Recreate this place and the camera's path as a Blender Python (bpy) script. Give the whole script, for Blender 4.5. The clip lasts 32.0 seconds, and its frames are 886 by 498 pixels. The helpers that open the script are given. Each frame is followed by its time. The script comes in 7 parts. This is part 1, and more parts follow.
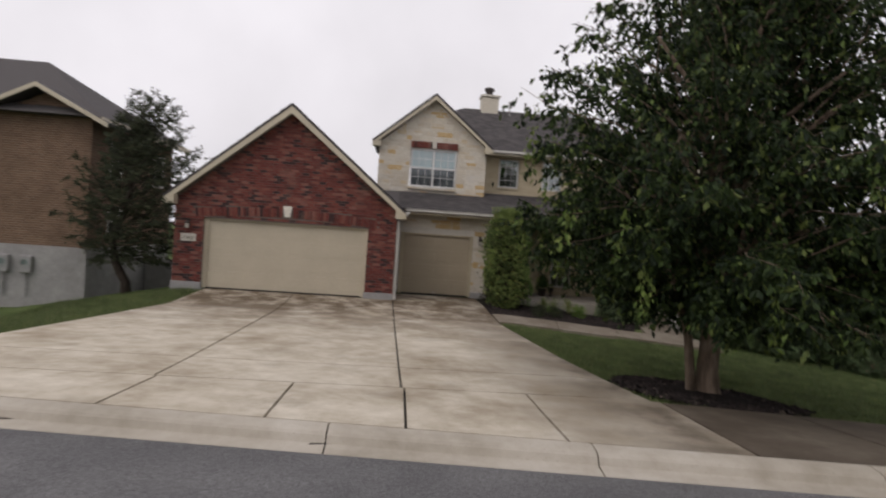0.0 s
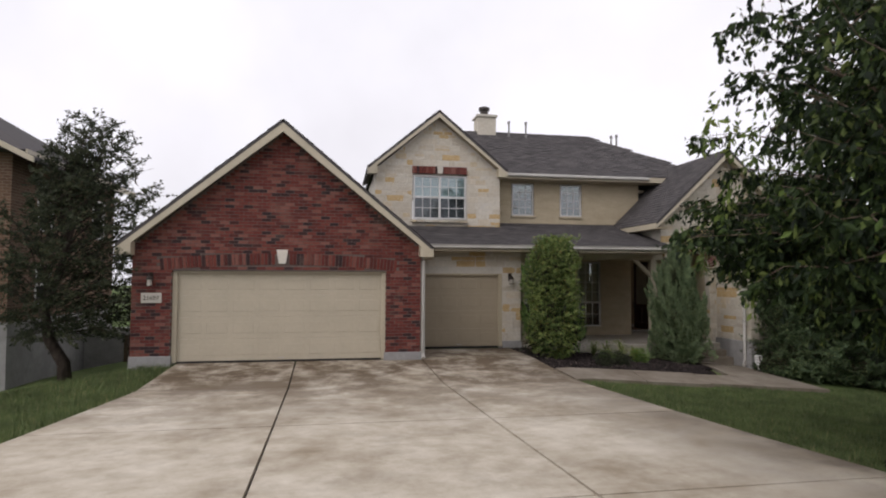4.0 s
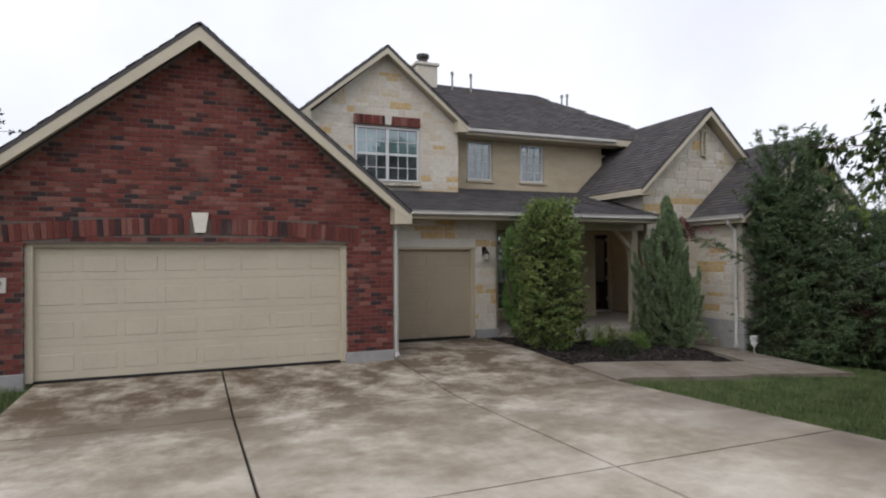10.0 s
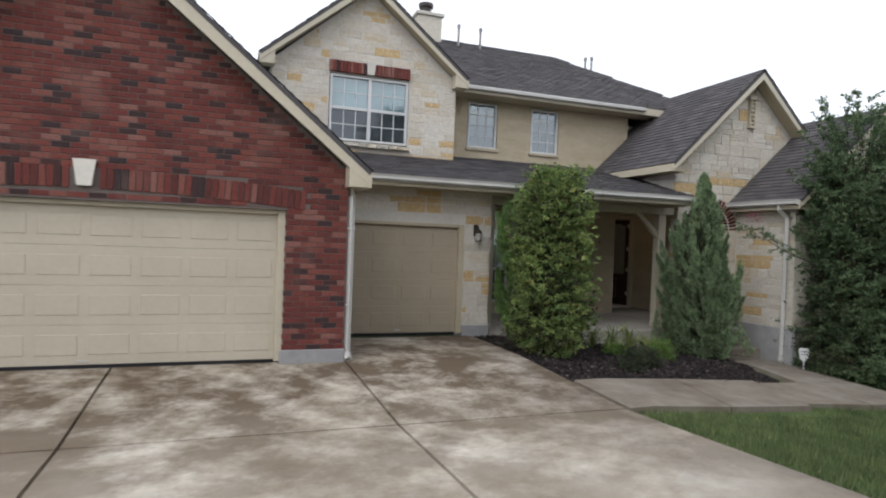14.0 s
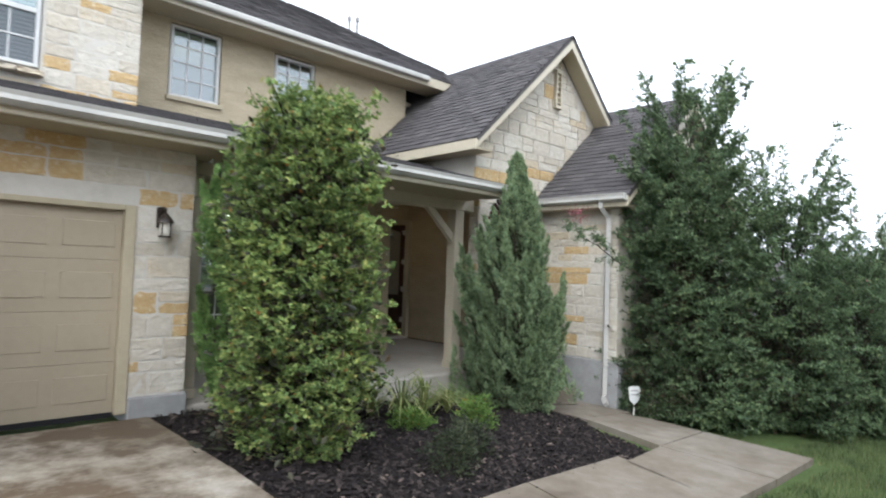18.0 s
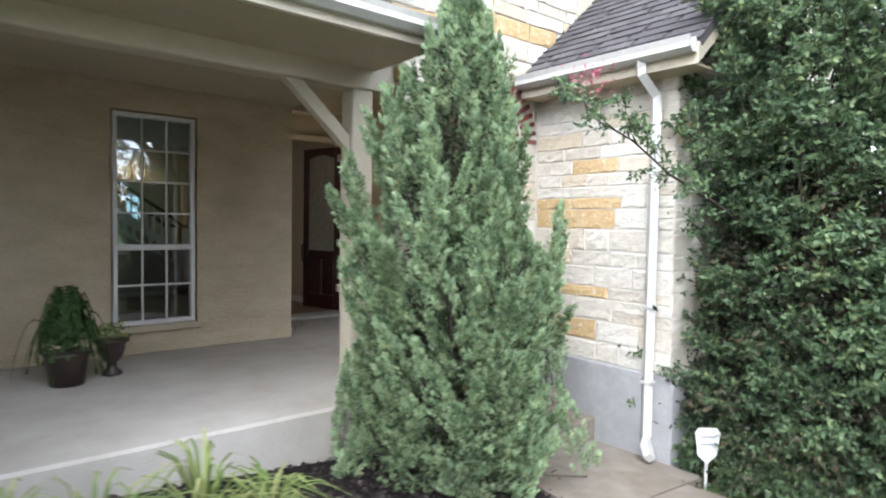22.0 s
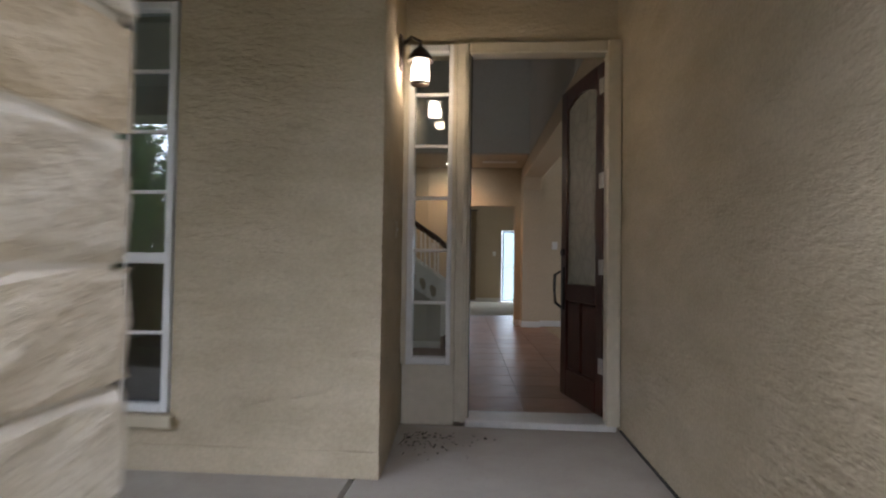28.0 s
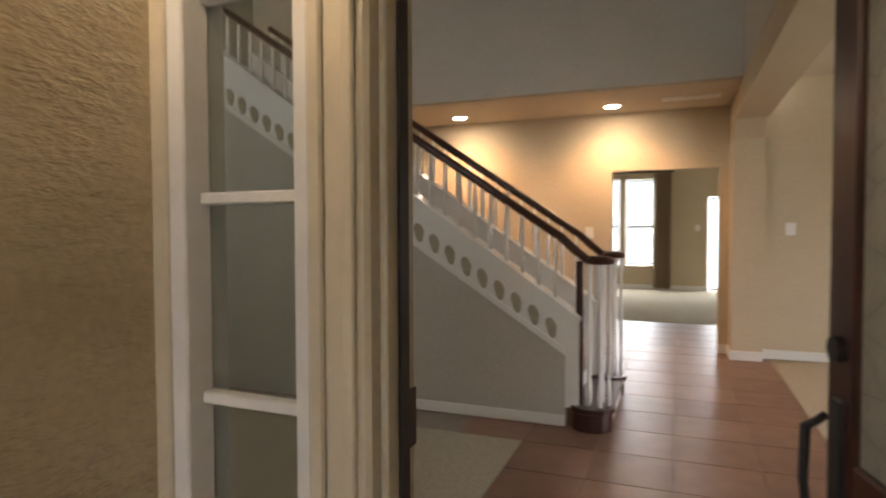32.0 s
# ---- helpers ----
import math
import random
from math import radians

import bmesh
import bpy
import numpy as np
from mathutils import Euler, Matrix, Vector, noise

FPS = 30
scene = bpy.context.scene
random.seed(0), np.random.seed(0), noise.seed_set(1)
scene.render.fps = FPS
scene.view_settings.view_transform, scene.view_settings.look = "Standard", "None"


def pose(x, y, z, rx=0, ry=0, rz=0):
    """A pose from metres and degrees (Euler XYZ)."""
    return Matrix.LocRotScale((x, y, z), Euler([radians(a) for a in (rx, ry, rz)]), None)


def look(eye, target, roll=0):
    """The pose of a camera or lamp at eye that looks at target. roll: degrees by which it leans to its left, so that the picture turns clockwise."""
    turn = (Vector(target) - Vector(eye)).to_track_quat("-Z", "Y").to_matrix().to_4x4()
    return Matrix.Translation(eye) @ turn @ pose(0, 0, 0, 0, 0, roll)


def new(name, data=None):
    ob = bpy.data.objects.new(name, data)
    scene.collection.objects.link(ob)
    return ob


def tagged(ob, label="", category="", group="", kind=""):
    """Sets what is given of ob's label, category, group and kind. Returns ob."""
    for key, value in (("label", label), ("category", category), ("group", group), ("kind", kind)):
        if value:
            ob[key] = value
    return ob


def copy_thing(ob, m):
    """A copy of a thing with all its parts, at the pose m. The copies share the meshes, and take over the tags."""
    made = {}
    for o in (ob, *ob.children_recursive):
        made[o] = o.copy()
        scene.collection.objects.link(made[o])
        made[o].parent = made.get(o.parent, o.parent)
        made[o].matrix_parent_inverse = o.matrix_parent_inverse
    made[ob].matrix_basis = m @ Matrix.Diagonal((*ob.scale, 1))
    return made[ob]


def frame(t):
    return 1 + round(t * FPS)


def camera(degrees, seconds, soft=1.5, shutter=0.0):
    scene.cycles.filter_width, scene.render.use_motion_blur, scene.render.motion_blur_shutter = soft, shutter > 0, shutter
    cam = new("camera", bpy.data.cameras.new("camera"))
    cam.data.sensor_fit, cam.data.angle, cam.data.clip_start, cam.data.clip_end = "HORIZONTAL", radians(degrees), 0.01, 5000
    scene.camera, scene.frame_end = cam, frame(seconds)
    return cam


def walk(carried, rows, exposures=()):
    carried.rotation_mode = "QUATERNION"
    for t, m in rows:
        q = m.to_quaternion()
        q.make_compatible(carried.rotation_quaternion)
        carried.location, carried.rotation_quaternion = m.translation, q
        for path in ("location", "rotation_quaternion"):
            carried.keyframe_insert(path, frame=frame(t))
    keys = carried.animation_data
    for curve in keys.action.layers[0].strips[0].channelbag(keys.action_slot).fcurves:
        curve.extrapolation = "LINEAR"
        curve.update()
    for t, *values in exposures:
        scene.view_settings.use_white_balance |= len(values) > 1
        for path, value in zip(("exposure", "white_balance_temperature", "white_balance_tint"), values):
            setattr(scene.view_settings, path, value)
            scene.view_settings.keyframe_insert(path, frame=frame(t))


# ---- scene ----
cam = camera(73.4, 32.0, 2.0, 0.5)
PATH = [
    (0, (0.135, -18.341, 2.135), (0.28, -16.346, 2.083), 4.0),
    (0.5, (-0.067, -17.938, 2.056), (0.266, -15.968, 1.962), 2.6),
    (1, (-0.383, -17.48, 1.961), (0.021, -15.522, 1.92), 2.8),
    (1.5, (-0.723, -17.012, 1.926), (-0.323, -15.052, 1.899), 0.8),
    (2, (-1.107, -16.504, 1.95), (-0.783, -14.53, 1.956), 0.1),
    (2.5, (-1.392, -15.992, 1.952), (-1.105, -14.014, 2.031), 0.9),
    (3, (-1.641, -15.455, 1.974), (-1.346, -13.478, 2.043), -0.1),
    (3.5, (-1.836, -15.005, 2.005), (-1.551, -13.026, 2.059), 0.7),
    (4, (-1.987, -14.528, 1.997), (-1.644, -12.559, 2.091), 0.2),
    (4.5, (-2.135, -14.084, 1.929), (-1.76, -12.121, 2.011), -0.7),
    (6.5, (-2.69, -12.42, 1.919), (-2.174, -10.489, 2.005), 2.3),
    (7, (-2.807, -11.989, 1.919), (-2.248, -10.07, 1.973), -0.5),
    (7.5, (-2.944, -11.572, 1.949), (-2.334, -9.668, 2.001), -0.4),
    (8, (-3.036, -11.168, 1.936), (-2.312, -9.306, 2.036), 0.6),
    (8.5, (-3.094, -10.881, 1.939), (-2.282, -9.059, 2.084), -1.0),
    (9, (-3.158, -10.712, 1.93), (-2.299, -8.91, 2.054), -0.3),
    (9.5, (-3.199, -10.604, 1.905), (-2.395, -8.774, 1.984), -0.5),
    (10, (-3.232, -10.582, 1.872), (-2.491, -8.724, 1.899), -0.4),
    (10.5, (-3.298, -10.521, 1.881), (-2.625, -8.638, 1.881), -0.2),
    (11, (-3.292, -10.498, 1.887), (-2.687, -8.592, 1.876), -1.0),
    (11.5, (-3.2, -10.295, 1.828), (-2.59, -8.392, 1.746), -2.6),
    (12, (-2.93, -10.001, 1.834), (-2.374, -8.083, 1.73), -2.2),
    (12.5, (-2.649, -9.669, 1.821), (-2.033, -7.767, 1.771), -1.1),
    (13, (-2.32, -9.285, 1.799), (-1.625, -7.41, 1.751), -2.0),
    (13.5, (-1.942, -8.907, 1.778), (-1.319, -7.007, 1.739), 1.6),
    (14, (-1.58, -8.509, 1.772), (-0.907, -6.626, 1.745), 2.1),
    (14.5, (-1.258, -8.008, 1.715), (-0.532, -6.145, 1.678), 3.1),
    (15, (-0.984, -7.493, 1.678), (-0.133, -5.684, 1.67), 0.4),
    (15.5, (-0.694, -6.979, 1.605), (0.246, -5.213, 1.598), 0.3),
    (17.5, (0.478, -4.82, 1.589), (1.77, -3.294, 1.651), 2.3),
    (18, (0.825, -4.373, 1.541), (2.189, -2.913, 1.618), 2.1),
    (18.5, (1.267, -3.871, 1.475), (2.726, -2.505, 1.404), 0.3),
    (19, (1.696, -3.389, 1.379), (3.217, -2.094, 1.282), 2.1),
    (19.5, (2.194, -2.989, 1.375), (3.723, -1.701, 1.31), 1.6),
    (20, (2.631, -2.549, 1.318), (4.135, -1.231, 1.311), 0.9),
    (20.5, (3.1, -2.206, 1.281), (4.533, -0.811, 1.275), 1.1),
    (21, (3.75, -2.103, 1.385), (5.103, -0.631, 1.366), 0.8),
    (21.5, (4.389, -1.968, 1.464), (5.701, -0.46, 1.388), -1.6),
    (22, (4.94, -1.818, 1.432), (6.212, -0.277, 1.348), 1.0),
    (22.5, (6.014, -1.838, 1.431), (7.109, -0.168, 1.319), 2.0),
    (23, (6.633, -1.722, 1.404), (7.552, 0.054, 1.359), 1.7),
    (23.5, (7.014, -1.557, 1.357), (7.724, 0.312, 1.324), 1.1),
    (24, (7.351, -1.361, 1.233), (7.855, 0.571, 1.118), 1.6),
    (24.5, (7.74, -1.108, 1.166), (8.071, 0.859, 1.015), 1.7),
    (26.5, (8.665, 0.39, 0.907), (8.365, 2.366, 0.859), 0.2),
    (27, (8.74, 0.937, 0.947), (8.485, 2.918, 0.849), -0.1),
    (27.5, (8.736, 1.446, 1.009), (8.476, 3.429, 1.003), 0.0),
    (28, (8.747, 1.988, 1.101), (8.587, 3.98, 1.162), 0.8),
    (28.5, (8.769, 2.495, 1.214), (8.699, 4.493, 1.196), -2.5),
    (29, (8.751, 2.945, 1.375), (8.669, 4.943, 1.328), -1.7),
    (29.5, (8.9, 3.251, 1.525), (8.697, 5.24, 1.476), -1.9),
    (30, (8.942, 3.653, 1.551), (8.634, 5.629, 1.525), -1.5),
    (30.5, (8.991, 4.044, 1.551), (8.619, 6.008, 1.501), 0.5),
    (31, (9.019, 4.535, 1.541), (8.568, 6.48, 1.431), 0.7),
    (31.5, (9.03, 4.97, 1.538), (8.461, 6.887, 1.498), 1.1),
    (32, (9.059, 5.345, 1.532), (8.248, 7.172, 1.465), -0.2),
]
EXPOSURES = [(0, -0.15, 7000, 17), (3, 0.05, 6900, 17), (9, 0.08, 6500, 14), (13, 0.35, 6350, 12), (15, 0.6, 6250, 11), (17.5, 1.1, 6150, 9), (19, 1.85, 6050, 10), (21, 2.35, 5900, 13), (24, 2.35, 6000, 7), (27, 2.6, 5700, 14), (28, 2.75, 5800, 15), (29, 3.0, 6000, 15), (30, 3.35, 6350, 16), (32, 3.9, 6900, 17)]
walk(cam, [(t, look(eye, target, roll)) for t, eye, target, roll in PATH], EXPOSURES)

# ---------- world and lights ----------
world = bpy.data.worlds.new("sky")
scene.world = world
world.use_nodes = True
wn, wl = world.node_tree.nodes, world.node_tree.links
sky = wn.new("ShaderNodeTexSky")
sky.sky_type = "NISHITA"
sky.sun_disc = False
sky.sun_elevation, sky.sun_rotation = radians(43), radians(233)
sky.air_density, sky.dust_density, sky.ozone_density = 1.0, 6.0, 1.0
grey = wn.new("ShaderNodeHueSaturation")
grey.inputs["Saturation"].default_value = 0.12
bg = wn["Background"]
bg.inputs[1].default_value = 0.14
wl.new(sky.outputs[0], grey.inputs["Color"])
clouds = wn.new("ShaderNodeTexNoise")
clouds.inputs["Scale"].default_value = 2.2
clouds.inputs["Detail"].default_value = 5
cr = wn.new("ShaderNodeMapRange")
cr.inputs[1].default_value, cr.inputs[2].default_value, cr.inputs[3].default_value, cr.inputs[4].default_value = 0.3, 0.7, 6.6, 8.6
even = wn.new("ShaderNodeMixRGB")
even.inputs[0].default_value = 0.8
tc = wn.new("ShaderNodeTexCoord")
wl.new(tc.outputs["Generated"], clouds.inputs["Vector"])
wl.new(clouds.outputs[0], cr.inputs[0])
wl.new(grey.outputs[0], even.inputs[1])
tint = wn.new("ShaderNodeMixRGB")
tint.blend_type, tint.inputs[0].default_value, tint.inputs[1].default_value = "MULTIPLY", 1.0, (0.94, 0.99, 1.08, 1)
wl.new(cr.outputs[0], tint.inputs[2])
wl.new(tint.outputs[0], even.inputs[2])
wl.new(even.outputs[0], bg.inputs[0])

sun = new("sun", bpy.data.lights.new("sun", "SUN"))
sun.data.energy, sun.data.angle, sun.data.color = 0.6, radians(40), (1, 0.99, 0.97)
sun.matrix_world = look((-34, -26, 40), (0, 0, 0))


def lamp(name, kind, at, watts, col, size=0.05, aim=None, spot=None):
    ob = new(name, bpy.data.lights.new(name, kind))
    ob.data.energy, ob.data.color = watts, col
    if kind == "AREA":
        ob.data.size = size
    else:
        ob.data.shadow_soft_size = size
    if spot:
        ob.data.spot_size, ob.data.spot_blend = radians(spot), 0.6
    ob.matrix_world = look(at, aim or (at[0], at[1] + 0.001, at[2] - 1))
    return ob


WARM = (1, 0.55, 0.24)
lamp("can_glow", "SPOT", (8.298, 12.62, 2.93), 6, WARM, 0.06, spot=140)
lamp("can_glow", "SPOT", (6.397, 12.62, 2.93), 6, WARM, 0.06, spot=140)
lamp("sconce_glow", "POINT", (8.33, 5.7, 2.24), 0.24, (1, 0.75, 0.45), 0.04)

DAY = (0.93, 0.97, 1.0)
for wx in (4.27, 6.03):
    ob = lamp("upper_daylight", "AREA", (wx, 5.56, 4.7), 1.8, (1, 0.96, 0.9), 0.75, (wx + 1, 12, 3.2))
    ob.data.shape, ob.data.size_y = "RECTANGLE", 1.1
for wx, wz, ww, wh in ((8.19, 1.68, 0.62, 2.0), (7.35, 1.68, 0.64, 2.0), (10.15, 1.2, 0.8, 2.1)):
    ob = lamp("window_daylight", "AREA", (wx, 20.58, wz), 3.8, DAY, ww, (wx, 10, wz - 1.5))
    ob.data.shape, ob.data.size_y = "RECTANGLE", wh

# unseen fill lamp, added to brighten the side room; its window is assumed
ob = lamp("window_daylight", "AREA", (12.95, 9.75, 1.55), 3.2, DAY, 1.4, (9.8, 10.2, 1.0))
ob.data.shape, ob.data.size_y = "RECTANGLE", 1.2

# ---------- materials ----------


class Mat:
    """A small wrapper that builds a node material."""

    def __init__(self, name, rough=0.7, metal=0.0, spec=0.4):
        self.m = bpy.data.materials.new(name)
        self.m.use_nodes = True
        self.n, self.l = self.m.node_tree.nodes, self.m.node_tree.links
        self.b = self.n["Principled BSDF"]
        self.b.inputs["Roughness"].default_value = rough
        self.b.inputs["Metallic"].default_value = metal
        self.b.inputs["Specular IOR Level"].default_value = spec
        self.co = self.n.new("ShaderNodeNewGeometry").outputs["Position"]
        self.high = None

    def noise(self, scale, detail=4, rough=0.55, stretch=None, vec=None):
        t = self.n.new("ShaderNodeTexNoise")
        t.inputs["Scale"].default_value, t.inputs["Detail"].default_value, t.inputs["Roughness"].default_value = scale, detail, rough
        src = vec or self.co
        if stretch:
            mp = self.n.new("ShaderNodeMapping")
            mp.inputs["Scale"].default_value = stretch
            self.l.new(src, mp.inputs["Vector"])
            src = mp.outputs[0]
        self.l.new(src, t.inputs["Vector"])
        return t.outputs[0]

    def ramp(self, fac, *stops):
        r = self.n.new("ShaderNodeValToRGB")
        e = r.color_ramp.elements
        while len(e) < len(stops):
            e.new(0.5)
        for k, (p, c) in zip(e, stops):
            k.position, k.color = p, (*c, 1) if len(c) == 3 else c
        self.l.new(fac, r.inputs[0])
        return r.outputs[0]

    def mix(self, a, b, fac, how="MIX"):
        x = self.n.new("ShaderNodeMixRGB")
        x.blend_type = how
        for v, i in ((fac, 0), (a, 1), (b, 2)):
            if isinstance(v, (int, float)):
                x.inputs[i].default_value = v if i == 0 else (v, v, v, 1)
            elif isinstance(v, tuple):
                x.inputs[i].default_value = (*v, 1)
            else:
                self.l.new(v, x.inputs[i])
        return x.outputs[0]

    def rand(self, island=False):
        if island:
            return self.n.new("ShaderNodeNewGeometry").outputs["Random Per Island"]
        return self.n.new("ShaderNodeObjectInfo").outputs["Random"]

    def col(self, c):
        if isinstance(c, tuple):
            self.b.inputs["Base Color"].default_value = (*c, 1)
        else:
            self.l.new(c, self.b.inputs["Base Color"])
        return self

    def bump(self, h, strength=0.3, dist=0.01):
        u = self.n.new("ShaderNodeBump")
        u.inputs["Strength"].default_value, u.inputs["Distance"].default_value = strength, dist
        self.l.new(h, u.inputs["Height"])
        if self.high:
            self.l.new(self.high, u.inputs["Normal"])
        self.high = u.outputs[0]
        self.l.new(self.high, self.b.inputs["Normal"])
        return self

    def rough(self, v, lo, hi):
        r = self.n.new("ShaderNodeMapRange")
        r.inputs[3].default_value, r.inputs[4].default_value = lo, hi
        self.l.new(v, r.inputs[0])
        self.l.new(r.outputs[0], self.b.inputs["Roughness"])
        return self


def brick_mat(island):
    k = Mat("brick_clay", 0.85, spec=0.2)
    c = k.ramp(k.rand(island), (0, (0.04, 0.028, 0.03)), (0.12, (0.05, 0.028, 0.028)), (0.2, (0.1, 0.032, 0.028)), (0.55, (0.145, 0.04, 0.033)), (0.8, (0.18, 0.056, 0.044)), (0.97, (0.22, 0.1, 0.082)))
    g = k.noise(28, 5)
    c = k.mix(c, k.ramp(g, (0.3, (0.55, 0.55, 0.55)), (0.7, (1.25, 1.2, 1.15))), 0.6, "MULTIPLY")
    c = k.mix(c, (0.35, 0.25, 0.2), k.ramp(k.noise(1.3, 3), (0.55, (0, 0, 0)), (0.8, (0.28, 0.28, 0.28))))
    return k.col(c).bump(k.noise(90, 3), 0.4, 0.004).bump(g, 0.3, 0.006).m


def stone_mat(orange):
    k = Mat("limestone_orange" if orange else "limestone_cream", 0.9, spec=0.15)
    g = k.noise(14, 6, 0.65)
    if orange:
        c = k.ramp(g, (0.3, (0.62, 0.54, 0.4)), (0.46, (0.47, 0.32, 0.15)), (0.6, (0.53, 0.4, 0.225)), (0.72, (0.62, 0.55, 0.43)))
    else:
        base = k.ramp(k.rand(), (0, (0.5, 0.455, 0.38)), (0.4, (0.56, 0.52, 0.445)), (0.75, (0.6, 0.57, 0.505)), (0.97, (0.53, 0.45, 0.33)))
        c = k.mix(base, k.ramp(g, (0.3, (0.8, 0.77, 0.71)), (0.65, (1.06, 1.05, 1.04))), 0.7, "MULTIPLY")
        c = k.mix(c, (0.55, 0.38, 0.17), k.ramp(k.noise(3.1, 4), (0.6, (0, 0, 0)), (0.8, (0.3, 0.3, 0.3))))
    return k.col(c).bump(k.noise(13, 6, 0.62, stretch=(1, 1, 1.4)), 0.85, 0.024).bump(k.noise(60, 4), 0.4, 0.006).m


def stucco_mat(name, a, b, deep=1.0):
    k = Mat(name, 0.92, spec=0.15)
    g = k.noise(2.2, 4, stretch=(1, 1, 2.4))
    c = k.mix(k.ramp(g, (0.3, a), (0.7, b)), k.ramp(k.noise(60, 3), (0.3, (0.86, 0.86, 0.86)), (0.7, (1.06, 1.06, 1.06))), 0.7, "MULTIPLY")
    k.col(c)
    if deep >= 1:
        k.bump(k.ramp(k.noise(11, 5, 0.7, stretch=(1, 1, 2.6)), (0.42, (0, 0, 0)), (0.58, (1, 1, 1))), 0.3, 0.012)
    k.bump(k.noise(5, 6, 0.62, stretch=(1.2, 1.2, 3.2)), min(1.0, 0.6 * deep), 0.03 * min(1, deep * 2)).bump(k.noise(26, 5, 0.6, stretch=(1, 1, 2.4)), 0.6 * deep, 0.012)
    return k.m


def paint_mat(name, c, rough=0.5, wear=0.12, spec=0.4):
    k = Mat(name, rough, spec=spec)
    d = tuple(v * (1 - wear * 2.2) for v in c)
    k.col(k.ramp(k.mix(k.noise(1.7, 5), k.noise(17, 4), 0.4), (0.3, d), (0.62, c)))
    return k.bump(k.noise(35, 3), 0.08, 0.004).m


def concrete_mat(name, lo, mid, hi, stain=1.0, scale=1.0):
    k = Mat(name, 0.85, spec=0.25)
    big, fine = k.noise(0.55 * scale, 6, 0.62), k.noise(3.2 * scale, 6, 0.65)
    c = k.ramp(k.mix(big, fine, 0.38), (0.34, lo), (0.5, mid), (0.64, hi))
    blot = k.ramp(k.noise(0.95 * scale, 7, 0.68, stretch=(1, 1.25, 1)), (0.52, (0, 0, 0)), (0.8, (0.45 * stain,) * 3))
    c = k.mix(c, tuple(v * 0.45 for v in lo), blot)
    c = k.mix(c, tuple(v * 0.55 for v in lo), k.ramp(k.noise(41 * scale, 3, 0.7), (0.58, (0, 0, 0)), (0.74, (0.3, 0.3, 0.3))))
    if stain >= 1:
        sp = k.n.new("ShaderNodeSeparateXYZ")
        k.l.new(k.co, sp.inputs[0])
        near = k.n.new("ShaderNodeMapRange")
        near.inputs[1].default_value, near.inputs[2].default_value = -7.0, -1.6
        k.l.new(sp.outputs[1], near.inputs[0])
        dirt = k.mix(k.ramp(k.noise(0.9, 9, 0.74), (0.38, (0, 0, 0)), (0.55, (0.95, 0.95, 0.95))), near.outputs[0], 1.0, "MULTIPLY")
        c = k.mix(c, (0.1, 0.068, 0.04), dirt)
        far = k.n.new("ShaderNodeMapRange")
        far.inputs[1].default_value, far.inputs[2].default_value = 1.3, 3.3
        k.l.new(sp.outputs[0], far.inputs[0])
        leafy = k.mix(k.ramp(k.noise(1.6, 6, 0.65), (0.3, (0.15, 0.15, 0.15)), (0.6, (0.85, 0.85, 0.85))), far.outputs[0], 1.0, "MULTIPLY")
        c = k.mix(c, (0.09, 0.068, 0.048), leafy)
    k.col(c).rough(fine, 0.7, 0.95)
    return k.bump(k.noise(70, 4), 0.25, 0.004).bump(fine, 0.2, 0.01).m


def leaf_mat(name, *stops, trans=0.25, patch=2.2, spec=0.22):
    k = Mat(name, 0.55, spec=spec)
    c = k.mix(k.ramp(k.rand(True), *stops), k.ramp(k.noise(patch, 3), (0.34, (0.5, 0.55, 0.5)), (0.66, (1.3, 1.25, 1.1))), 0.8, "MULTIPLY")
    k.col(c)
    tr = k.n.new("ShaderNodeBsdfTranslucent")
    k.l.new(c, tr.inputs["Color"])
    mx = k.n.new("ShaderNodeMixShader")
    mx.inputs[0].default_value = trans
    k.l.new(k.b.outputs[0], mx.inputs[1])
    k.l.new(tr.outputs[0], mx.inputs[2])
    k.l.new(mx.outputs[0], k.n["Material Output"].inputs[0])
    return k.m


def glass_mat(name, tint=(0.85, 0.9, 0.9), gloss=0.07, rough=0.0):
    """Thin pane: gloss by Fresnel over a clear, or a curtained and darker, back."""
    k = Mat(name)
    lw = k.n.new("ShaderNodeLayerWeight")
    pw = k.n.new("ShaderNodeMath")
    pw.operation, pw.inputs[1].default_value = "POWER", 4.0
    k.l.new(lw.outputs["Facing"], pw.inputs[0])
    fr = k.n.new("ShaderNodeMapRange")
    fr.inputs[3].default_value, fr.inputs[4].default_value = gloss, 1.0
    k.l.new(pw.outputs[0], fr.inputs[0])
    tp = k.n.new("ShaderNodeBsdfTransparent")
    tp.inputs[0].default_value = (*tint, 1)
    gl = k.n.new("ShaderNodeBsdfGlossy")
    gl.inputs["Roughness"].default_value = rough
    mx = k.n.new("ShaderNodeMixShader")
    k.l.new(fr.outputs[0], mx.inputs[0])
    k.l.new(tp.outputs[0], mx.inputs[1])
    k.l.new(gl.outputs[0], mx.inputs[2])
    k.l.new(mx.outputs[0], k.n["Material Output"].inputs[0])
    return k.m


def glow_mat(name, c, strength):
    k = Mat(name)
    k.col((0.9, 0.85, 0.75))
    k.b.inputs["Emission Color"].default_value = (*c, 1)
    k.b.inputs["Emission Strength"].default_value = strength
    return k.m


